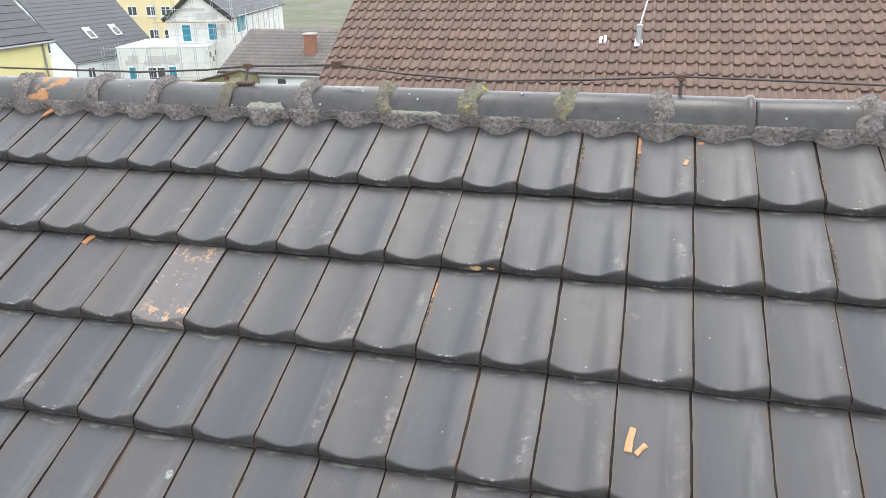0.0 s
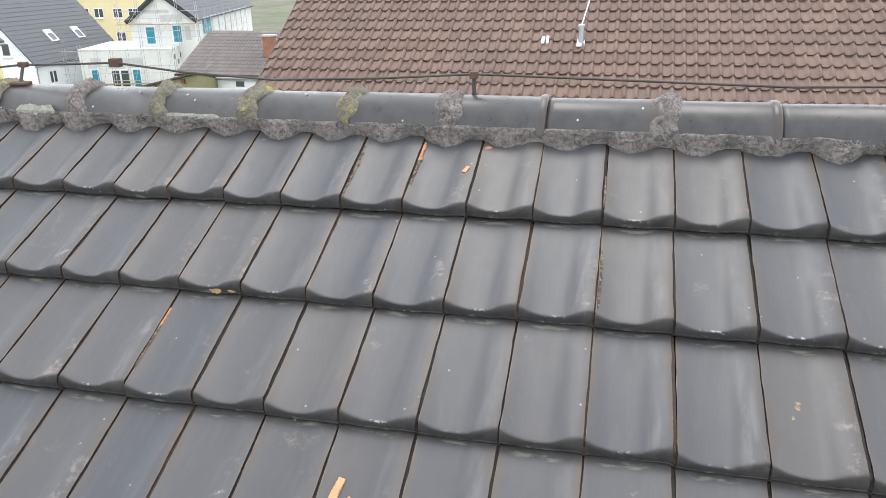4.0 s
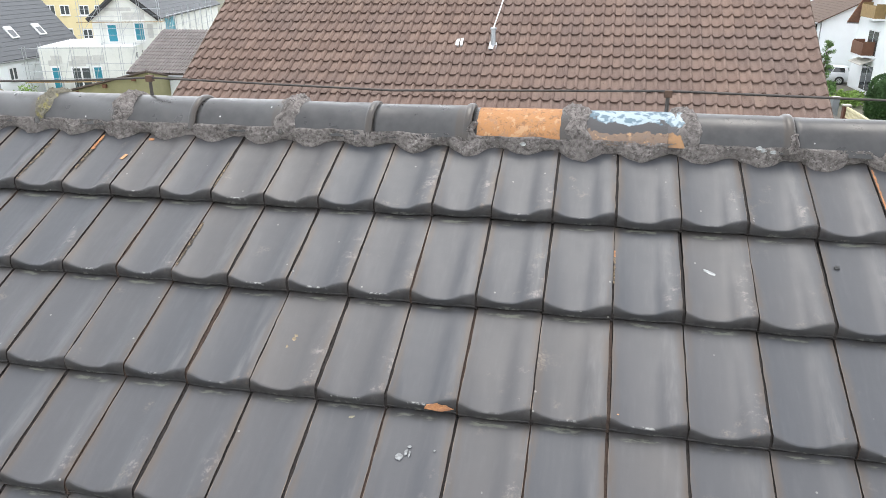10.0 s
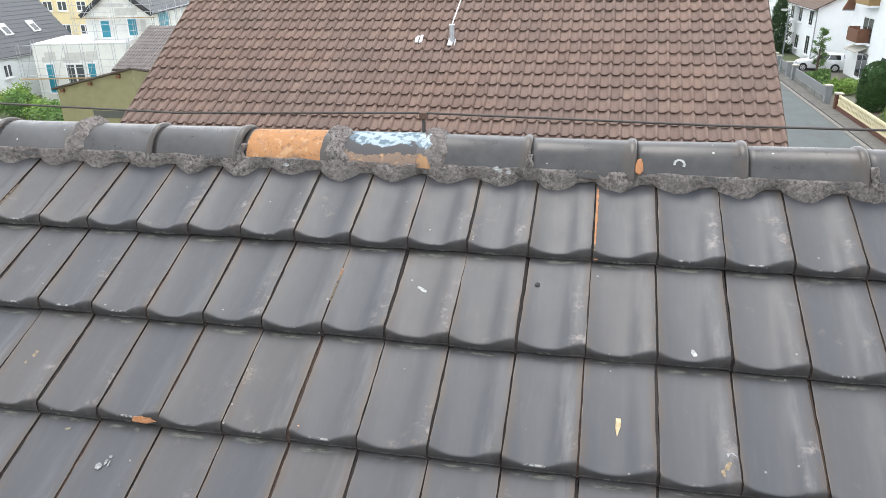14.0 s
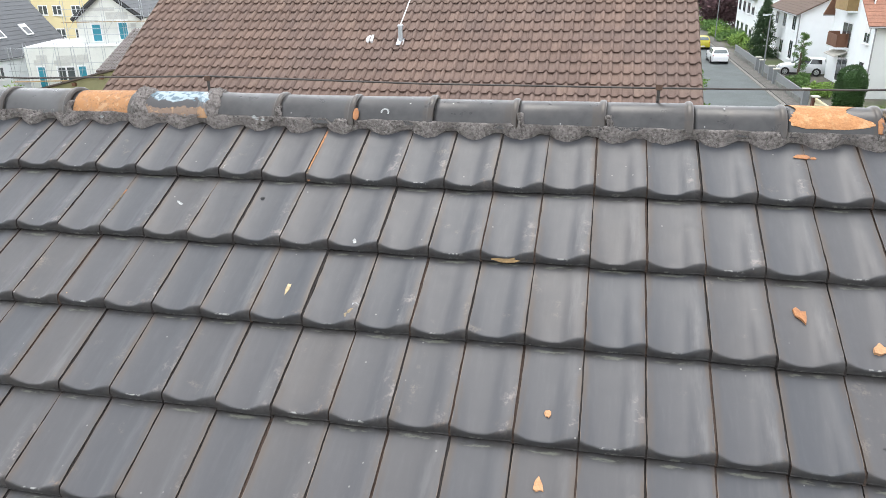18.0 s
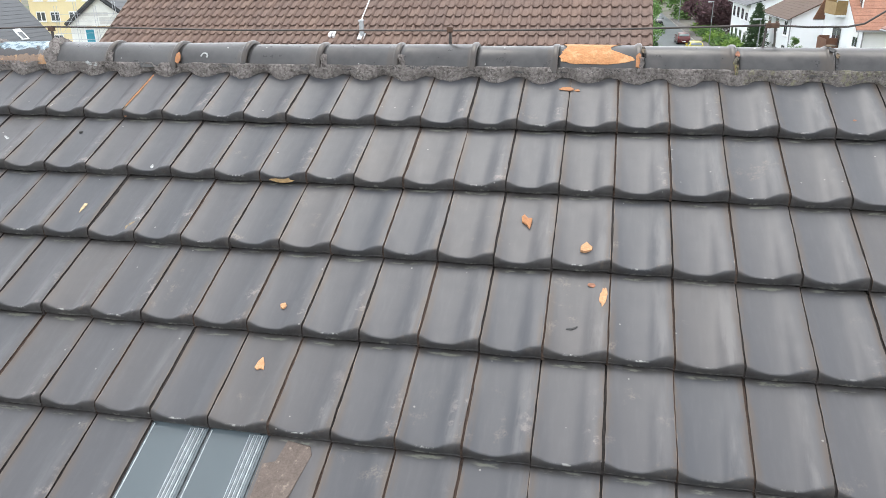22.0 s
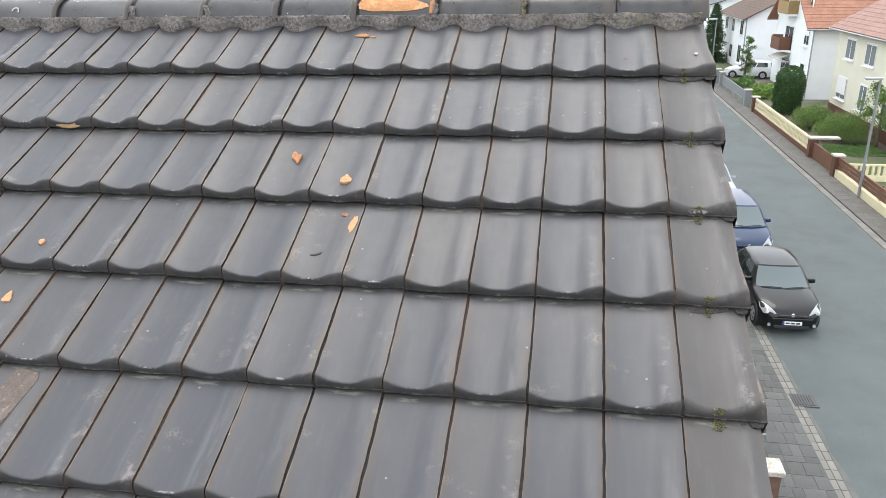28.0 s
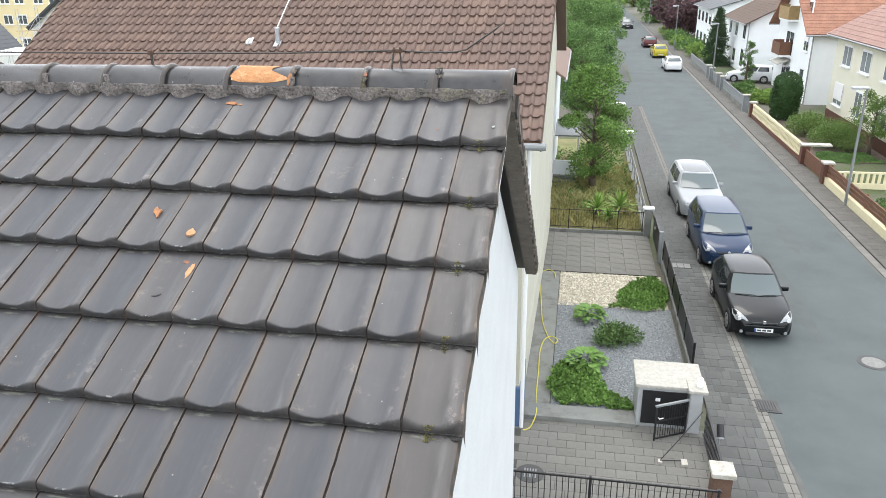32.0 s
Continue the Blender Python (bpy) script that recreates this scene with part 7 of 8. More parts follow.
def meadow(name, label, x0, y0, x1, y1, n, mat, seed, h):
    """Thin upright blades, thicker in tufts."""
    r = random.Random(seed)
    vs, fs = [], []
    for _ in range(n):
        x, y = r.uniform(x0, x1), r.uniform(y0, y1)
        q = 0.55 + 0.8 * max(-0.5, noise.noise((x * 1.7, y * 1.7, seed)))
        L = h * q * r.uniform(0.6, 1.3)
        a = r.uniform(0, 6.283)
        lx, ly = r.gauss(0, 0.28) * L, r.gauss(0, 0.28) * L
        w = 0.011
        k = len(vs)
        vs += [(x - w * math.cos(a), y - w * math.sin(a), 0.03), (x + w * math.cos(a), y + w * math.sin(a), 0.03), (x + lx * 0.4 + w * 0.8 * math.cos(a), y + ly * 0.4 + w * 0.8 * math.sin(a), 0.6 * L), (x + lx, y + ly, 0.95 * L)]
        fs += [(k, k + 1, k + 2), (k, k + 2, k + 3)]
    me = bpy.data.meshes.new(name)
    me.from_pydata(vs, [], fs)
    return solid(name, me, mat, label, "grass", kind="stuff")


meadow("long_grass", "dry yellow-green long grass on the lawn", -0.5, 23.7, 3.3, 34.0, 26000, m_blade, 6, 0.5)
cover("green_weeds", "green weeds among the dry grass", -0.5, 25.5, 3.3, 38.0, 0.4, m_leaf, 7, 2600, 0.12)
tree("young_tree", "young light green tree with a loose crown", 1.4, 29.3, 5.5, 1.5, 0.7, m_leaf_young, 11, 62, 260, 0.12, 0.55)
tree("garden_tree", "dense green garden tree by the pavement", 0.7, 45.5, 6.2, 2.2, 0.8, m_leaf, 12, 60, 520, 0.12)
tree("garden_tree", "dense green tree beside the side road", 1.2, 70.0, 7.0, 3.2, 0.8, m_leaf, 13, 60, 480, 0.17)
tree("garden_tree", "tall green tree behind the brown roof", 0.0, 58.0, 7.5, 3.0, 0.8, m_leaf, 14, 58, 480, 0.16)
tree("garden_tree", "broad green tree down the street", 0.5, 90.0, 8.0, 4.0, 0.8, m_leaf_light, 15, 36, 150, 0.45)
tree("garden_tree", "green tree far down the street", 2.5, 115.0, 8.0, 4.0, 0.8, m_leaf, 16, 34, 140, 0.5)
tree("cypress", "dark narrow cypress beside the gate", 2.35, 46.5, 4.6, 0.62, 0.2, m_leaf_dark, 17, 34, 120, 0.16)
shrub("hedge_bush", "green bush along the railing", 2.6, 41.0, 0.9, 1.3, 1.7, m_leaf, 18, 1800, 0.16, base=0)
shrub("hedge_bush", "green bush under the trees", 2.6, 66.0, 1.2, 1.8, 2.2, m_leaf, 19, 1600, 0.25, base=0)


def clipped(x, y, rad, h, seed):
    r = random.Random(seed)
    lv = Leaves(seed)
    for _ in range(7000):
        a, f = r.uniform(0, 6.283), r.random()
        prof = rad * (0.86 + 0.14 * math.sin(f * 3)) if f < 0.7 else rad * 0.99 * math.sqrt(max(0.0, 1 - ((f - 0.7) / 0.3) ** 2))
        prof *= 0.92 + 0.12 * noise.noise((math.cos(a) * 2, math.sin(a) * 2, f * 5))
        k = prof * (0.9 + 0.1 * r.random())
        lv.leaf((k * math.cos(a), k * math.sin(a), 0.05 + h * f), 0.13, slim=0.5)
    t = thing("clipped_thuja", at(x, y, 0), "tall clipped round-topped dark green thuja", "shrub")
    bm = bmesh.new()
    bmesh.ops.create_icosphere(bm, subdivisions=3, radius=1.0, matrix=Matrix.Translation((0, 0, h * 0.47)) @ Matrix.Diagonal((rad * 0.8, rad * 0.8, h * 0.46, 1)))
    part("core", bm, m_thuja, t, smooth=True)
    part("foliage", lv.mesh("foliage"), m_thuja, t)


m_leaf_bush = leaf_material("bush_leaves", (0.095, 0.165, 0.04), (0.21, 0.32, 0.085))
m_soil = material("garden_soil", (0.1, 0.077, 0.06), rough=0.95, var=0.35, scale=3, fine=40, bump=0.6)
m_thuja = leaf_material("thuja_green", (0.035, 0.08, 0.028), (0.075, 0.15, 0.045))
clipped(14.0, 48.0, 0.98, 2.95, 21)
shrub("garden_bush", "bright green rounded bush behind the cream fence", 14.1, 43.0, 1.25, 1.25, 1.75, m_leaf_bush, 22, 9000, 0.085, base=0, clumps=22)
shrub("garden_bush", "dense green bush in front of the cream house", 14.7, 39.6, 1.45, 1.45, 2.15, m_leaf_bush, 23, 11000, 0.085, base=0, clumps=24)
tree("small_tree", "small loose-crowned tree by the cream house", 16.0, 38.2, 3.3, 1.15, 1.1, m_leaf_bush, 24, 34, 150, 0.11)
solid("flower_bed", box(12.3, 36.2, -0.1, 16.65, 47.5, 0.03), m_soil, "bare brown soil of the front garden", "soil", kind="structure")
cover("garden_lawn", "short green lawn in the front garden", 13.0, 35.9, 16.2, 38.6, 0.05, m_leaf, 25, 9000, 0.07, base=0.03)
cover("garden_lawn", "green front garden with low plants", 12.4, 20.0, 17.0, 31.0, 0.16, m_leaf, 26, 12000, 0.1, base=0.0)
tree("small_tree", "slim young tree before the white house", 14.3, 62.2, 3.6, 0.62, 0.8, m_leaf, 27, 34, 130, 0.1)
shrub("garden_bush", "green bush at the drive", 13.2, 57.5, 1.1, 1.6, 1.5, m_leaf, 28, 1500, 0.2, base=0)
shrub("garden_bush", "light green bush at the white house", 14.2, 54.5, 1.2, 1.5, 1.3, m_leaf_light, 29, 1500, 0.2, base=0)


def conifer(x, y, rad, h, seed):
    """A pointed cone of drooping sprays on a straight trunk."""
    r = random.Random(seed)
    lv = Leaves(seed)
    for k in range(340):
        f = r.random() ** 1.3
        a = r.uniform(0, 6.283)
        out = rad * (1 - f) ** 0.6 * (0.75 + 0.35 * r.random()) * (0.85 + 0.3 * noise.noise((math.cos(a) * 2, math.sin(a) * 2, f * 6)))
        for q in (0.35, 0.6, 0.8, 1.0):
            lv.clump((out * q * math.cos(a), out * q * math.sin(a), 0.25 + (h - 0.3) * f - 0.25 * out * q), 0.2, 9, 0.2, flat=0.7, hollow=0.2, slim=0.35)
    t = thing("conifer", at(x, y, 0), "dark green pointed conifer", "tree")
    part("trunk", tube([(0, 0, 0), (0, 0, h * 0.5), (0, 0, h * 0.95)], [0.11, 0.07, 0.01], 8), m_bark, t, smooth=True)
    part("crown", lv.mesh("crown"), m_leaf_dark, t)


conifer(14.1, 76.5, 1.75, 5.5, 30)
for i, (x, y, s) in enumerate(((13.2, 84, 1.6), (13.4, 90, 1.8), (13.2, 97, 1.6), (13.5, 104, 1.9), (13.2, 112, 1.6))):
    shrub("garden_bush", "green roadside bush before the white houses", x, y, s, 2.4, 1.8, m_leaf if i % 2 else m_leaf_light, 31 + i, 1300, 0.3, base=0)
tree("copper_beech", "dark purple-leaved tree beside the street", 14.6, 108.0, 7.8, 4.2, 1.2, m_leaf_red, 40, 46, 170, 0.45)
for i, (x, y, h, mt) in enumerate(((14, 135, 9, m_leaf), (3, 150, 9, m_leaf_dark), (17, 160, 11, m_leaf), (-2, 180, 12, m_leaf_dark), (13, 190, 11, m_leaf_light), (22, 150, 12, m_leaf_dark), (3, 215, 11, m_leaf), (15, 230, 12, m_leaf))):
    tree("far_tree", "leafy tree at the far end of the street", x, y, h, 0.5 * h, 0.8, mt, 50 + i, 26, 120, 0.7)
for i, (x, y, h, mt) in enumerate(((-16.0, 38.0, 7.6, m_leaf_light), (-47.0, 66.0, 4.4, m_leaf_dry))):
    tree("garden_tree", "green bushy tree between the houses behind", x, y, h, 2.0, 0.6, mt, 70 + i, 26, 130, 0.26)
for i, (x, y, rx, h, mt) in enumerate(((-43.4, 40.2, 1.6, 2.0, m_leaf_light), (-40.6, 39.6, 1.5, 2.1, m_leaf), (-44.0, 41.6, 1.2, 1.5, m_leaf_dry), (-38.4, 39.2, 1.7, 1.7, m_leaf_light), (-36.2, 37.8, 1.8, 1.9, m_leaf), (-41.8, 41.3, 1.2, 2.5, m_leaf_light),
                                      (-56.5, 66.0, 2.4, 2.6, m_leaf_dry), (-52.5, 66.5, 2.2, 2.3, m_leaf_light), (-60.0, 68.0, 2.4, 2.8, m_leaf))):
    shrub("wild_bush", "wild green bush on the building plot", x, y, rx, rx, h, mt, 110 + i, 1500, 0.2 if y < 50 else 0.34, base=0, clumps=12)
far = Leaves(90)
fr = random.Random(90)
for k in range(420):
    a = fr.uniform(-0.95, 0.75)
    d = fr.uniform(330, 480)
    far.clump((math.sin(a) * d, math.cos(a) * d, fr.uniform(2, 9)), fr.uniform(5, 9), 26, 3.6, flat=0.9, hollow=0.2)
solid("far_wood", far.mesh("far_wood"), m_leaf_dark, "distant belt of dark green woodland", "woodland", kind="stuff")

# ---- lightning conductor along the ridge ----
m_wire = material("weathered_wire", (0.059, 0.052, 0.048), rough=0.6, metal=0.4, var=0.3)
m_rust = material("rusty_clamp", (0.078, 0.045, 0.030), rough=0.85, var=0.35, scale=20)
WY = 0.12
cond = thing("lightning_conductor", Matrix(), "thin dark lightning conductor wire carried over the ridge", "wire")
WIRE = [(-11.5, 9.15), (-9.6, 9.17), (-8.9, 9.16), (-8.2, 9.157), (-7.85, 9.176), (-7.66, 9.195), (-7.45, 9.2), (-7.24, 9.21), (-6.95, 9.178), (-6.6, 9.16), (-6.2, 9.172), (-5.86, 9.194), (-4.85, 9.172), (-3.84, 9.2), (-2.8, 9.185), (-1.76, 9.186), (-1.0, 9.194), (-0.39, 9.211), (-0.25, 9.204), (-0.1, 9.206), (-0.04, 9.218), (0.04, 9.272), (0.1, 9.312), (0.145, 9.347)]
part("wire", tube([(x, WY + 0.006 * math.sin(x * 9), z) for x, z in WIRE], 0.0042, 8), m_wire, cond, smooth=True)
for x in (-9.4, -5.86, -3.84, -1.76):
    p = part("holder", tube([(x, WY, 9.11), (x, WY, 9.20)], 0.007, 8), m_wire, cond)
    part("clip", box(x - 0.014, WY - 0.012, 9.178, x + 0.014, WY + 0.012, 9.203, 0.003), m_rust, p)
part("clamp_box", box(-7.261, WY - 0.016, 9.194, -7.219, WY + 0.016, 9.226, 0.004), m_rust, cond, "rusty clamp block")
p = part("clamp_box", box(-0.416, WY - 0.016, 9.201, -0.364, WY + 0.016, 9.22, 0.004), m_rust, cond, "rusty clamp block")
part("bolt", tube([(-0.405, WY - 0.01, 9.218), (-0.405, WY - 0.01, 9.228)], 0.006, 6), m_rust, p)
part("bolt", tube([(-0.375, WY - 0.01, 9.218), (-0.375, WY - 0.01, 9.228)], 0.006, 6), m_rust, p)
part("leg", tube([(-0.412, WY, 9.202), (-0.42, WY - 0.02, 9.125)], 0.0045, 6), m_wire, p)
part("leg", tube([(-0.378, WY, 9.202), (-0.372, WY - 0.005, 9.125)], 0.0045, 6), m_wire, p)
part("foot_plate", box(-0.43, WY - 0.035, 9.117, -0.365, WY + 0.005, 9.124), m_wire, p)
p = part("holder", tube([(-7.655, 0.085, 9.13), (-7.655, WY, 9.198)], 0.006, 8), m_wire, cond)
part("clip", box(-7.672, WY - 0.012, 9.186, -7.638, WY + 0.012, 9.206, 0.003), m_rust, p)
stone = solid("flat_stone", box(-0.042, -0.02, 0, 0.042, 0.025, 0.012, 0.004), m_rust, "flat rust-brown shard lying on the ridge", "shard", m=pose(-7.66, 0.08, 9.124, 0, 0, 8))

# ---- glass tiles and the slate beside them ----
m_gl = bpy.data.materials.new("clear_tile_glass")
m_gl.use_nodes = True
gb = m_gl.node_tree.nodes["Principled BSDF"]
gb.inputs["Base Color"].default_value = (0.12, 0.15, 0.165, 1)
gb.inputs["Roughness"].default_value = 0.1
gb.inputs["Transmission Weight"].default_value = 0.4
gb.inputs["IOR"].default_value = 1.45
m_milky = material("milky_glass", (0.34, 0.375, 0.385), rough=0.15, var=0.3, scale=30, bump=0)
m_milky_dim = material("dim_glass_rib", (0.15, 0.175, 0.185), rough=0.15, var=0.35, scale=40, bump=0)
m_gl_edge = material("glass_edge", (0.06, 0.07, 0.075), rough=0.2, var=0.4, scale=30, bump=0)
for c, r in sorted(GLASS):
    g = thing("glass_tile", on_roof(c, r), "clear pressed glass roof tile with bright ribs", "roof tile", "glass tiles")
    me = tile_mesh("glass", 40 + c)
    me.materials.append(m_gl)
    me.materials.append(m_gl_edge)
    part("glass", me, None, g)
    for x, rad, mat in ((0.009, 0.0022, m_milky), (0.136, 0.0022, m_milky), (0.1435, 0.0032, m_milky_dim), (0.151, 0.0024, m_milky), (0.1575, 0.0034, m_milky_dim), (0.164, 0.002, m_milky), (0.171, 0.0036, m_milky_dim), (0.179, 0.0026, m_milky), (0.187, 0.003, m_milky_dim)):
        h0, h1 = 0.0345 + roll(x / TW), 0.0045 + roll(x / TW) * 0.36
        part("rib", tube([(x, 0.012, h0), (x, 0.06, 0.035 - 0.031 * 0.06 / TL + roll(x / TW)), (x, 0.345, h1)], [rad, rad, rad * 0.8], 6), mat, g, "milky glass rib")
    part("foot_bar", tube([(0.01, 0.012, 0.037), (0.09, 0.008, 0.034), (0.135, 0.014, 0.044), (0.19, 0.02, 0.05)], 0.004, 6), m_milky_dim, g, "thick glass edge at the foot")


def blob(outline, thick, seed, dome=0.3):
    """A flat broken piece with a chipped outline."""
    r = random.Random(seed)
    bm = bmesh.new()
    top = [bm.verts.new((x, y, thick * r.uniform(0.7, 1.1))) for x, y in outline]
    low = [bm.verts.new((x * 1.04, y * 1.04, 0)) for x, y in outline]
    cx, cy = sum(p[0] for p in outline) / len(outline), sum(p[1] for p in outline) / len(outline)
    mid = bm.verts.new((cx, cy, thick * (1 + dome)))
    n = len(outline)
    for i in range(n):
        bm.faces.new((top[i], top[(i + 1) % n], mid))
        bm.faces.new((low[i], low[(i + 1) % n], top[(i + 1) % n], top[i]))
    bm.faces.new(low[::-1])
    bmesh.ops.recalc_face_normals(bm, faces=bm.faces[:])
    return bm


m_clay = material("fresh_clay", (0.360, 0.166, 0.072), rough=0.9, var=0.3, scale=40, fine=200, bump=0.6, second=(0.259, 0.122, 0.065), second_amount=0.45, second_scale=50)
m_clay_pale = material("pale_clay", (0.450, 0.247, 0.128), rough=0.9, var=0.2, scale=40, fine=200, bump=0.6)
m_clay_red = material("dull_red_clay", (0.238, 0.112, 0.070), rough=0.9, var=0.3, scale=40, fine=200, bump=0.6)
m_slate = material("rusty_slate", (0.1, 0.078, 0.066), rough=0.85, var=0.35, scale=30, fine=160, bump=0.4, second=(0.21, 0.17, 0.14), second_amount=0.1, second_scale=45)
m_bird = material("white_smear", (0.31, 0.32, 0.315), rough=0.9, var=0.5, scale=60)
m_ochre_clay = material("ochre_clay", (0.26, 0.17, 0.08), rough=0.9, var=0.3, scale=40, fine=200, bump=0.6)
m_splint = material("weathered_splinter", (0.38, 0.3, 0.18), rough=0.9, var=0.4, scale=60)
m_streak = material("thin_white_streak", (0.2, 0.205, 0.207), rough=0.8, var=0.5, scale=120)
m_khaki = material("khaki_lichen", (0.2, 0.185, 0.13), rough=0.9, var=0.3, scale=90)
m_chip = material("weathered_chip", (0.15, 0.11, 0.07), rough=0.9, var=0.5, scale=60, fine=200, bump=0.6, second=(0.03, 0.025, 0.02), second_amount=0.6, second_scale=90)
m_dark = material("plain_dark_grey", (0.04, 0.04, 0.04), rough=0.8)


def surf(c, r):
    """The tile surface's height off the roof at that place."""
    u = (-c) % 1.0
    v = (math.ceil(r) - r) * TL
    return 0.035 - 0.031 * v / TL + roll(u) * (1 - 0.68 * min(1.0, max(0.0, (v - 0.06) / 0.27))) - 0.0005


def scrap(name, label, cat, c, r, outline, thick, mat, seed, turn=0.0, lift=0.0, dome=0.3):
    tilt = Matrix.Translation((0, 0, surf(c, r) + lift))
    return solid(name, blob(outline, thick, seed, dome), mat, label, cat, m=ROOF @ pose(-c * TW, -r * TL, 0) @ tilt @ pose(0, 0, 0, -5, 0, turn))


def ragged(w, h, seed, n=11):
    r = random.Random(seed)
    return [(w / 2 * math.cos(6.283 * k / n) * r.uniform(0.65, 1.1), h / 2 * math.sin(6.283 * k / n) * r.uniform(0.65, 1.1)) for k in range(n)]


def strip(w, h, seed):
    r = random.Random(seed)
    k = lambda: r.uniform(-0.1, 0.1) * w
    return [(-w / 2 + k(), -h / 2), (w / 2 + k(), -h / 2 + k()), (w / 2 + k(), 0), (w / 2 + k(), h / 2), (k(), h / 2 + k()), (-w / 2 + k(), h / 2 - k()), (-w / 2 + k(), 0)]


scrap("bark_chip", "long orange-brown bark chip lying on a tile", "chip", 29.78, 3.5, strip(0.018, 0.075, 1), 0.008, m_clay_pale, 1, -8)
scrap("bark_chip", "short orange-brown bark chip lying on a tile", "chip", 29.64, 3.565, strip(0.014, 0.04, 2), 0.007, m_clay_pale, 2, -38)
scrap("clay_shard", "reddish clay shard lying on a tile", "shard", 6.5, 2.43, [(-0.016, 0.032), (-0.004, 0.038), (0.004, 0.018), (0.018, 0.012), (0.012, -0.006), (0.004, -0.024), (-0.002, -0.034), (-0.008, -0.012), (-0.02, 0.006)], 0.009, m_clay, 3, 18, 0.002, 0.1)
scrap("clay_shard", "pale orange clay shard lying on a tile", "shard", 5.43, 2.76, [(-0.021, -0.01), (-0.006, -0.017), (0.004, -0.015), (0.018, -0.012), (0.021, 0.002), (0.012, 0.012), (0.004, 0.024), (-0.008, 0.014), (-0.018, 0.007)], 0.012, m_clay_pale, 4, 10, 0.002, 0.1)
scrap("clay_shard", "small orange clay crumb on a tile", "shard", 10.5, 3.71, ragged(0.022, 0.026, 5), 0.008, m_clay_pale, 5, 0)
scrap("clay_shard", "triangular orange clay shard on a tile", "shard", 10.55, 4.35, [(-0.015, -0.014), (-0.006, -0.022), (0.004, -0.017), (0.016, -0.02), (0.013, 0.002), (0.003, 0.027), (-0.009, 0.012)], 0.008, m_clay_pale, 6, 5, 0.0, 0.1)
scrap("clay_flake", "orange flake mark on the roll of a tile", "flake mark", 5.1, 3.3, ragged(0.026, 0.09, 7, 17), 0.0015, m_clay_pale, 7, -6, 0.002, 0)
scrap("clay_flake", "small orange flake mark on a tile", "flake mark", 5.3, 3.16, ragged(0.034, 0.022, 8), 0.0015, m_clay_red, 8, 0, 0.0015, 0)
scrap("clay_flake", "orange crumbs under the ridge mortar", "flake mark", 6.07, 0.3, ragged(0.07, 0.03, 9), 0.003, m_clay, 9, 0, 0.002)
scrap("clay_flake", "orange crumb under the ridge mortar", "flake mark", 5.85, 0.3, ragged(0.024, 0.016, 10), 0.003, m_clay, 10, 0, 0.002)
scrap("clay_flake", "orange chip near the end of the ridge", "flake mark", 42.9, 0.12, ragged(0.035, 0.09, 11), 0.006, m_clay, 11, -15, 0.012)
scrap("wire_scrap", "short bent dark wire on a tile", "wire", 5.57, 3.69, [(-0.018, -0.005), (-0.002, -0.005), (0.012, 0.002), (0.018, 0.011), (0.015, 0.012), (0.009, 0.005), (-0.003, -0.002), (-0.018, -0.002)], 0.003, m_dark, 12)
scrap("bird_dropping", "white smear on a tile", "smear", 18.6, 1.46, ragged(0.045, 0.014, 13), 0.0008, m_bird, 13, -28, 0.0015, 0)
scrap("pebble", "small dark pebble on a tile", "pebble", 16.8, 1.32, ragged(0.02, 0.014, 14), 0.009, m_dark, 14)
scrap("wood_splinter", "pale wooden splinter on a tile", "splinter", 15.52, 2.58, [(-0.007, 0.02), (0.006, 0.022), (0.009, 0.0), (0.003, -0.033), (-0.004, -0.013)], 0.006, m_splint, 15, -6)
for k, (c, r, w, h) in enumerate(((29.63, 3.27, 0.012, 0.02), (29.64, 3.305, 0.014, 0.018), (29.62, 3.35, 0.008, 0.022), (29.6, 3.39, 0.01, 0.02), (29.61, 3.43, 0.006, 0.024))):
    scrap("bird_dropping", "thin whitish streak running down a tile", "smear", c, r, ragged(w, h, 60 + k), 0.0006, m_streak, 16, 8, 0.0016, 0)
scrap("lichen_patch", "pale khaki lichen patch on a tile", "lichen", 29.42, 3.1, ragged(0.026, 0.022, 70), 0.001, m_khaki, 70, 0, 0.0004, 0)
scrap("bird_dropping", "white smear on the verge tile", "smear", -0.71, 0.69, ragged(0.016, 0.016, 17), 0.003, m_bird, 17, 0, 0.001)
scrap("bird_dropping", "white smear low on a tile", "smear", 14.5, 1.9, ragged(0.016, 0.03, 18), 0.0006, m_bird, 18, 25, 0.0015, 0)
scrap("bird_dropping", "pale smear on a tile", "smear", 36.1, 4.35, ragged(0.025, 0.035, 19, 15), 0.0006, m_streak, 19, 10, 0.0015, 0)
scrap("clay_flake", "tiny ochre speck on a tile", "flake mark", 0.61, 0.75, ragged(0.014, 0.01, 20), 0.003, m_clay_red, 20)
scrap("clay_flake", "small orange chip on a top tile", "flake mark", 29.15, 0.5, strip(0.012, 0.03, 21), 0.0015, m_clay_pale, 21, -20, 0.0015, 0)
scrap("clay_flake", "orange crumb at the head of a tile", "flake mark", 28.9, 0.16, ragged(0.03, 0.016, 25), 0.004, m_clay, 25)
scrap("clay_flake", "tiny pale chip on a tile", "flake mark", 19.9, 2.9, ragged(0.014, 0.012, 22), 0.004, m_clay_pale, 22)
scrap("clay_flake", "orange flake mark on a tile roll", "flake mark", 39.9, 2.05, strip(0.024, 0.05, 23), 0.0015, m_clay, 23, -25, 0.0015, 0)
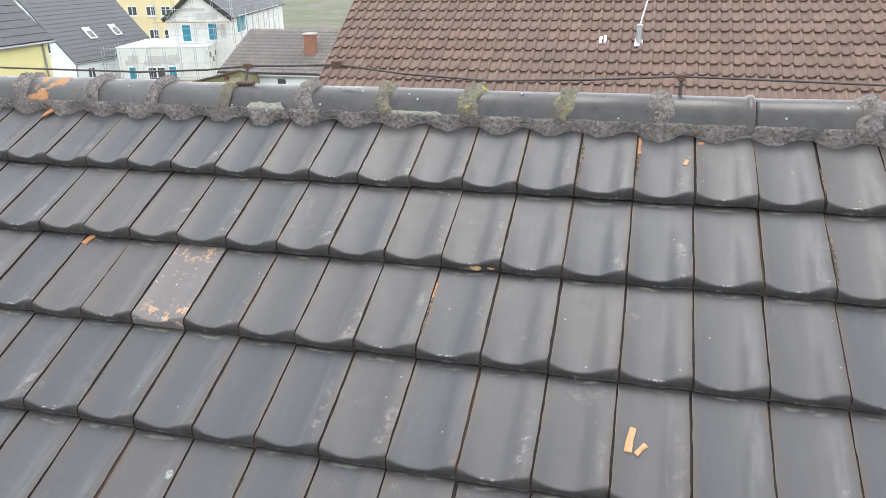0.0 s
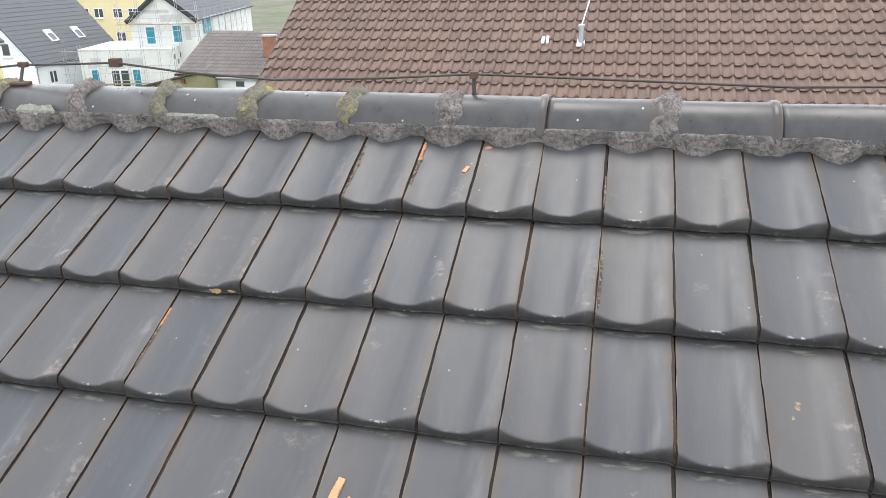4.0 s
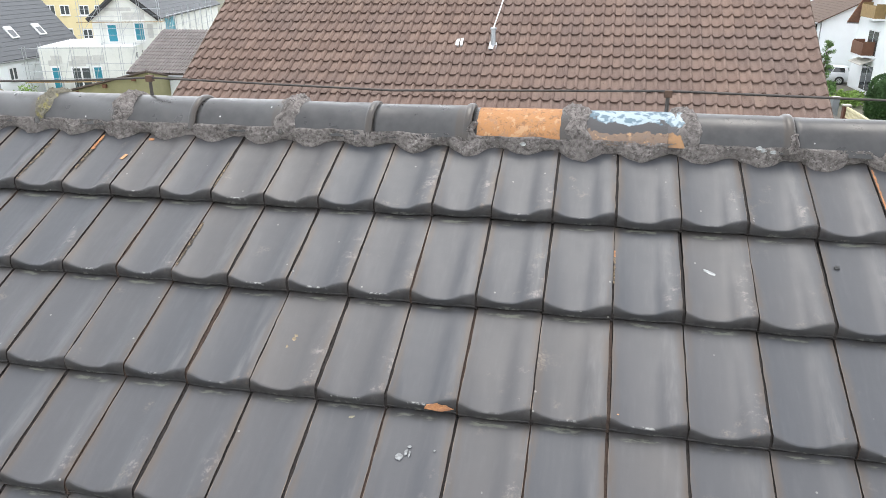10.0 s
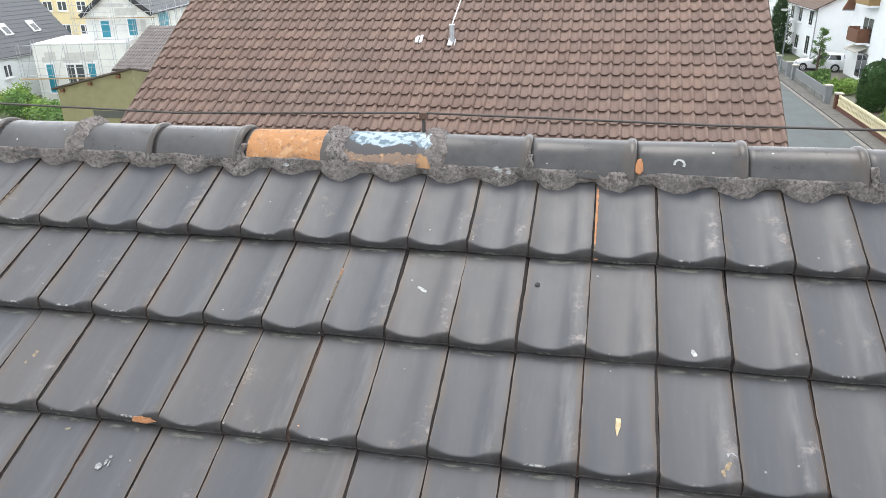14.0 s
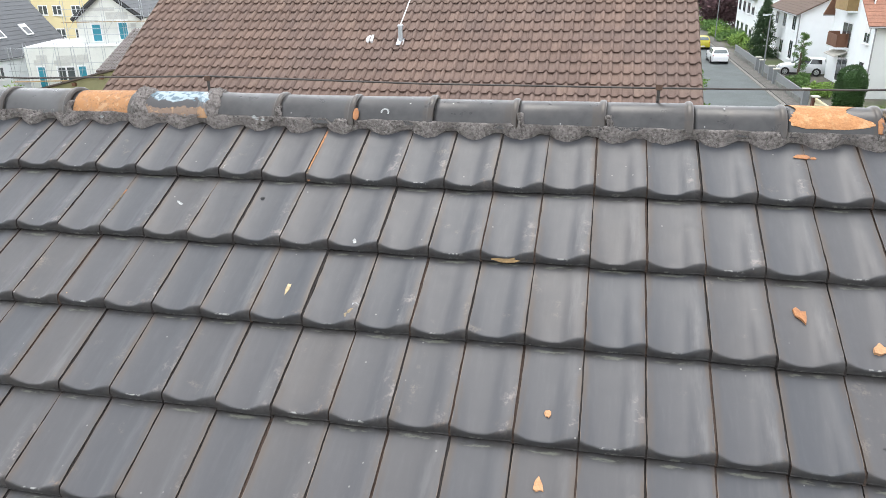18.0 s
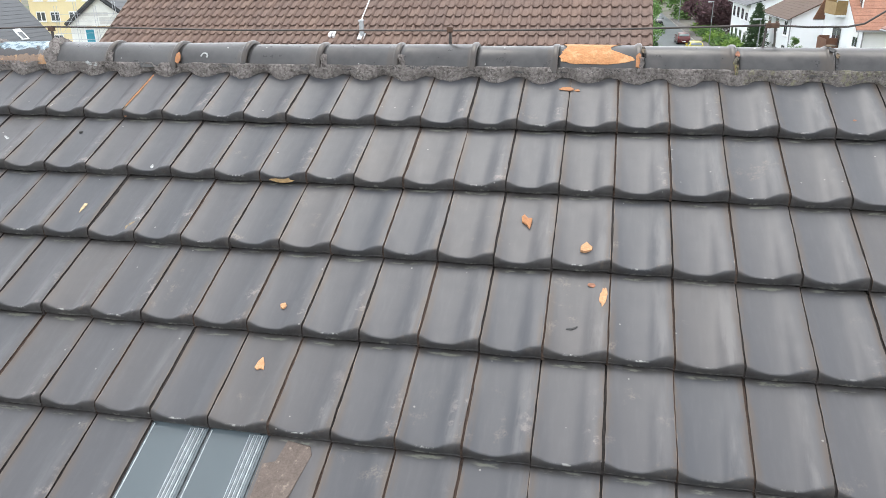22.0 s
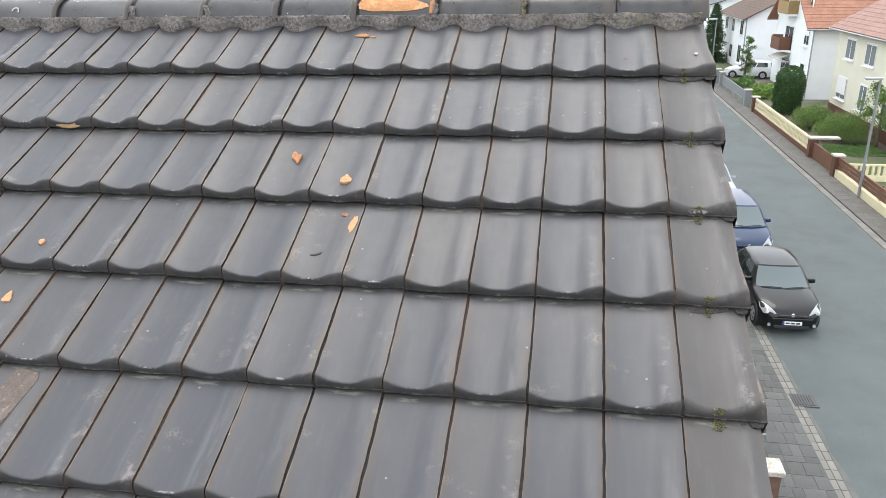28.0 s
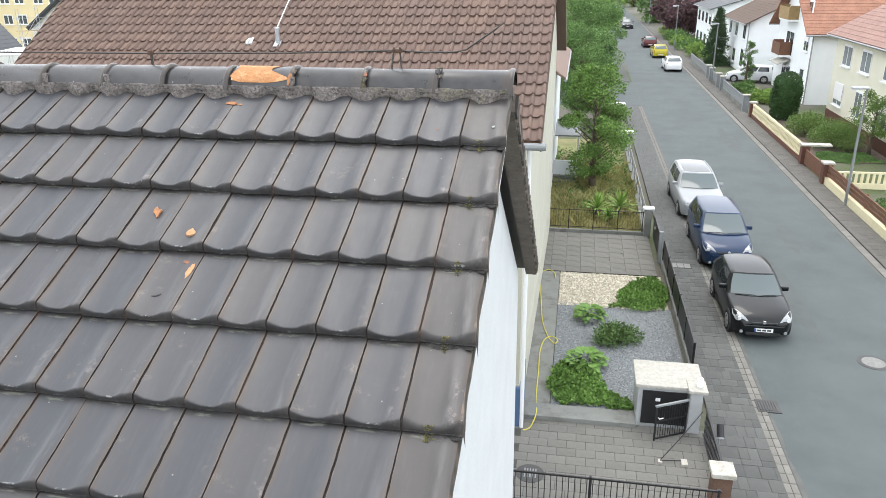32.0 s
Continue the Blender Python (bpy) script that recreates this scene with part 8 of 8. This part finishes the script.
scrap("loose_slate", "broken rust-brown slate wedged beside the glass tiles", "slate", 9.62, 5.42, [(-0.07, -0.09), (-0.055, -0.1), (-0.045, -0.1), (-0.02, -0.125), (0.02, -0.115), (0.03, -0.09), (0.05, -0.03), (0.07, 0.1), (0.055, 0.125), (-0.02, 0.13), (-0.03, 0.06), (-0.066, 0.045), (-0.062, 0.0), (-0.058, -0.06)], 0.006, m_slate, 24, -4, 0.004, 0)
# more marks, chips and stains on the tiles
m_stain = material("ochre_stain", (0.2, 0.155, 0.1), rough=0.9, var=0.4, scale=70)
for k, (c, r, w, h) in enumerate(((22.66, 3.4, 0.022, 0.022), (22.58, 3.36, 0.01, 0.02), (22.55, 3.31, 0.012, 0.008), (22.53, 3.37, 0.006, 0.02), (22.2, 3.33, 0.006, 0.006))):
    scrap("chalky_mark", "faint chalky mark on a tile", "mark", c, r, ragged(w, h, 130 + k, 15), 0.0005, m_streak, 130 + k, 0, 0.0012, 0)
scrap("lichen_patch", "pale khaki crust on a tile", "lichen", 22.5, 3.84, [(-0.016, 0.02), (0.015, 0.022), (0.012, 0.0), (0.004, -0.022), (-0.004, -0.018), (0.002, 0.008)], 0.001, m_khaki, 140, -10, 0.0004, 0)
scrap("lichen_patch", "small khaki crust on a tile", "lichen", 23.45, 3.12, ragged(0.02, 0.008, 141), 0.001, m_khaki, 141, 20, 0.0004, 0)
scrap("clay_shard", "bright orange curved clay chip on a tile", "shard", 21.62, 4.37, [(-0.022, -0.012), (-0.004, -0.014), (0.012, -0.004), (0.016, 0.014), (0.004, 0.024), (-0.002, 0.014), (-0.008, 0.004), (-0.018, 0.002)], 0.008, m_clay_pale, 142, 8, 0.001, 0)
scrap("grey_scrap", "torn grey-white scrap on a tile", "scrap", 21.36, 4.35, [(-0.02, -0.018), (0.006, -0.014), (0.014, 0.006), (0.022, 0.022), (0.01, 0.016), (0.006, 0.028), (-0.006, 0.006)], 0.006, m_khaki, 143, 0, 0.001, 0)
scrap("chalky_mark", "pale bluish stain on the roll of a tile", "mark", 14.1, 2.76, ragged(0.028, 0.034, 144, 15), 0.0005, m_streak, 144, 0, 0.0004, 0)
for k, (c, r, w, h) in enumerate(((14.12, 2.84, 0.03, 0.03), (14.18, 2.89, 0.03, 0.024), (14.1, 2.9, 0.016, 0.02))):
    scrap("ochre_stain", "ochre stain on the roll of a tile", "mark", c, r, ragged(w, h, 150 + k, 15), 0.0005, m_stain, 150 + k, 0, 0.0006, 0)
for k, (c, r, w, h) in enumerate(((24.64, 2.5, 0.026, 0.016), (24.7, 2.58, 0.016, 0.012), (24.62, 2.46, 0.02, 0.01))):
    scrap("ochre_stain", "dull ochre stain on a tile", "mark", c, r, ragged(w, h, 160 + k, 15), 0.0004, m_stain, 160 + k, 0, 0.0004, 0)
# broken lower corners of tiles: bare clay on the rounded front
for c, r, w, m in ((22.26, 3.0, 0.085, m_clay), (11.53, 2.0, 0.1, m_ochre_clay), (32.15, 2.0, 0.042, m_ochre_clay), (32.42, 2.0, 0.04, m_ochre_clay), (15.93, 1.0, 0.02, m_clay)):
    u = (-c) % 1.0
    y = 0.42 * roll(u, FRONT)
    part("broken_edge", blob(ragged(w, 0.024, int(c * 10), 15), 0.003, int(c), 0), m, roof, "broken edge of bare clay", m=ROOF @ pose(-c * TW, -r * TL + y - 0.002, 0.024 + 0.5 * roll(u), 52, 0, 0))
for c, r0, r1, w, fresh in ((15.97, 0.12, 0.97, 0.006, 0.9), (30.97, 0.14, 0.95, 0.008, 0.0), (29.97, 0.12, 0.72, 0.0085, 0.45), (26.97, 1.3, 1.9, 0.006, 0.0), (27.0, 0.5, 0.9, 0.003, 0.0), (20.0, 1.3, 1.7, 0.003, 0.2), (33.0, 2.2, 2.8, 0.0035, 0.3)):
    n = 22
    rr = random.Random(int(c * 10))
    for lo, hi, mat in ((0.0, fresh, m_clay), (fresh, 1.0, m_chip)):
        if hi - lo < 0.02:
            continue
        bm = bmesh.new()
        prev = None
        for k in range(n + 1):
            f = lo + (hi - lo) * k / n
            r = r0 + (r1 - r0) * f
            v = (math.ceil(r) - r) * TL
            z = 0.035 - 0.031 * v / TL + 0.0175 * (1 - 0.68 * min(1.0, max(0.0, (v - 0.06) / 0.27))) + 0.0015
            q = w * rr.uniform(0.15, 1.0) * (0.4 + 0.6 * math.sin(math.pi * min(1.0, f + 0.15)))
            pair = (bm.verts.new(ROOF @ Vector((-c * TW - q * 0.3, -r * TL, z))), bm.verts.new(ROOF @ Vector((-c * TW + q + 0.003, -r * TL, z - 0.002))))
            if prev:
                bm.faces.new((prev[0], pair[0], pair[1], prev[1]))
            prev = pair
        part("chipped_joint", bm, mat, roof, "chipped joint showing orange clay" if mat == m_clay else "")
# under each verge tile's front: a cracked tongue of old mortar and a streak of moss
m_moss = material("moss", (0.12, 0.11, 0.025), rough=0.95, var=0.6, scale=60, fine=200, bump=1.0, second=(0.05, 0.046, 0.022), second_amount=0.5, second_scale=70)
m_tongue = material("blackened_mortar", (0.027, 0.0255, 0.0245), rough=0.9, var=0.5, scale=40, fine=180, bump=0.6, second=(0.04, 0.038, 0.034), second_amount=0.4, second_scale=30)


def verge_under(u, y):
    """The verge tile's surface just below the front of the next one up; y is negative down the slope."""
    return 0.0045 + 0.031 * -y / TL + roll(u) * 0.3 * 0.85


def on_verge(u0, u1, reach, thick, seed, n=26):
    """A ragged crust that hangs from the front's foot and lies on the tile below."""
    bm = bmesh.new()
    rows = []
    for i in range(n + 1):
        u = u0 + (u1 - u0) * i / n
        ends = min(1.0, 5 * i / n, 5 * (1 - i / n))
        low = reach * ends ** 0.6 * (0.9 + 0.25 * noise.noise((u * 4, seed, 1)) + 0.16 * noise.noise((u * 25, seed, 5))) + 0.002
        x = u * TW
        rows.append([bm.verts.new((x, 0.012, verge_under(u, -0.0) + thick * 1.5)), bm.verts.new((x, -low * 0.6, verge_under(u, -low * 0.6) + thick)),
                     bm.verts.new((x, -low, verge_under(u, -low) + thick * 0.8)), bm.verts.new((x, -low - 0.0015, verge_under(u, -low) - 0.001))])
    for r0, r1 in zip(rows, rows[1:]):
        for k in range(3):
            bm.faces.new((r0[k], r0[k + 1], r1[k + 1], r1[k]))
    return bm


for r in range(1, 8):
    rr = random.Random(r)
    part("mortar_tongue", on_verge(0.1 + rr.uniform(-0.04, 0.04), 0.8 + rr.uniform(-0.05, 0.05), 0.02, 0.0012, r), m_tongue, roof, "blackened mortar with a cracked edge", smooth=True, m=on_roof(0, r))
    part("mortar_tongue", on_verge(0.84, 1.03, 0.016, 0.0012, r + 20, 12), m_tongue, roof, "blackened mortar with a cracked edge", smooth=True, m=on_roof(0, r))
    bm = bmesh.new()
    for k in range(70):
        u, y = 0.46 + rr.gauss(0.0, 0.035), rr.uniform(-0.034, 0.03)
        s = rr.uniform(0.0008, 0.0024)
        z = verge_under(u, y) + 0.004 if y < 0 else 0.014 + 0.024 * min(1.0, y / 0.016)
        bmesh.ops.create_icosphere(bm, subdivisions=1, radius=s, matrix=Matrix.Translation((u * TW, y * (1 if y < 0 else 0.5), z)) @ Matrix.Diagonal((1.5, 1.6, 0.5, 1)))
    tagged(part("moss_patch", bm, m_moss, roof, "yellow-green moss streak at the tile's foot", smooth=True, m=on_roof(0, r)), kind="stuff")

# chips and lichen on the ridge
m_crust = material("pale_grey_crust", (0.24, 0.242, 0.205), rough=0.95, var=0.4, scale=40, fine=160, bump=0.6)
def on_ridge(x, a, lift=0.0):
    return pose(x, RY - (RR + lift) * math.cos(radians(a)), RZ + (RR + lift) * math.sin(radians(a)), 90 - a)


solid("clay_flake", blob([(-0.012, -0.022), (0.002, -0.03), (0.013, -0.016), (0.011, 0.01), (0.004, 0.026), (-0.008, 0.02), (-0.013, 0.002)], 0.006, 31), m_clay, "orange clay flake stuck at a ridge joint", "flake mark", m=on_ridge(-3.06, 30, 0.008))
solid("clay_flake", blob([(-0.01, -0.03), (0.008, -0.034), (0.012, -0.01), (0.01, 0.024), (0.002, 0.034), (-0.01, 0.02)], 0.005, 32), m_clay, "orange clay flake on a ridge collar", "flake mark", m=on_ridge(-0.925, 34, 0.009))
# the m_dark piece paints the shade inside a broken collar's hole
for k, (x, a, w, h, mat, lab) in enumerate(((-0.535, 24, 0.024, 0.05, m_chip, "rusty flake on a ridge collar"), (-0.53, 50, 0.02, 0.03, m_clay_red, "rusty flake on a ridge collar"), (-0.17, 62, 0.03, 0.034, m_dark, "dark patch for the shaded hole in a broken ridge collar"), (-0.165, 80, 0.05, 0.03, m_chip, "broken edge of a ridge collar"),
                                             (-0.15, 48, 0.016, 0.03, m_chip, "broken edge of a ridge collar"), (-0.905, 58, 0.022, 0.05, m_chip, "rusty flake on a ridge collar"))):
    solid("clay_flake", blob(ragged(w, h, 210 + k, 13), 0.004, 210 + k, 0.1), mat, lab, "flake mark", m=on_ridge(x, a, 0.008))
for x0, x1, w in ((-7.6, -7.43, 0.026), (-7.0, -6.75, 0.01)):
    bm = bmesh.new()
    rows = []
    for i in range(31):
        f = i / 30
        q = w * (0.8 + 0.3 * noise.noise((f * 5, x0, 1)) + 0.2 * noise.noise((f * 40, x0, 1))) * min(1.0, 9 * f, 9 * (1 - f))
        rows.append([bm.verts.new((x0 + (x1 - x0) * f, RY - (RR + lift) * math.cos(a), RZ + (RR + lift) * math.sin(a))) for a, lift in ((radians(15), 0.001), (radians(20), 0.004), (radians(20) + q / RR, 0.004), (radians(20.5) + q / RR, 0.0))])
    for r0, r1 in zip(rows, rows[1:]):
        for j in range(3):
            bm.faces.new((r0[j], r1[j], r1[j + 1], r0[j + 1]))
    part("lichen_crust", bm, m_crust, ridge, "pale grey-green crust along the foot of a ridge tile")
for k in range(9):
    q = k * 0.42 - 0.25
    solid("lichen_patch", blob(ragged(0.011, 0.009, 80 + k, 9), 0.0012, k, 0), m_bird, "pale lichen ring on a ridge tile", "lichen", m=on_ridge(-2.93 + 0.016 * math.cos(q), 36 + 8 * math.sin(q), 0.0005))
for k, (x, a) in enumerate(((-3.53, 14), (-3.5, 12), (-3.545, 17), (-4.33, 9), (-7.5, 15))):
    solid("lichen_patch", blob(ragged(0.022, 0.014, 90 + k, 11), 0.003, k, 0.2), m_bird, "white lichen crust on the ridge mortar", "lichen", m=on_ridge(x, a, 0.014))
for k, (x, a) in enumerate(((-2.89, 85), (-2.81, 78), (-5.3, 60), (-6.9, 62), (-6.86, 50), (-7.1, 66), (-8.2, 60), (-6.45, 75), (-1.5, 70))):
    solid("lichen_patch", blob(ragged(0.009, 0.013, 100 + k, 9), 0.001, k, 0), m_bird, "small white lichen spot on a ridge tile", "lichen", m=on_ridge(x, a, 0.0))

# ---- the lie of the land: beyond our house the ground falls away gently to the north ----
EYE = Vector((0.0, -3.3, 9.5))
FALL, TURN = radians(0.8), radians(0.5)
bpy.context.view_layer.update()
for ob in [o for o in scene.objects if o.parent is None and o.type in ("MESH", "EMPTY")]:
    if ob.name.split(".")[0] in ("neighbour_house", "vent_pipe", "vent_tile"):
        continue
    corners = [q.matrix_world @ Vector(v) for q in [ob, *ob.children] if q.type == "MESH" for v in q.bound_box]
    mid = sum(corners, Vector()) / len(corners)
    if mid.y < 5.0:
        continue
    turn, fall = (TURN, FALL) if mid.x > -8 else (radians(0.3), radians(1.0))
    ob.matrix_basis = Matrix.Translation(EYE) @ Matrix.Rotation(turn, 4, "Z") @ Matrix.Rotation(-fall, 4, "X") @ Matrix.Translation(-EYE) @ ob.matrix_basis
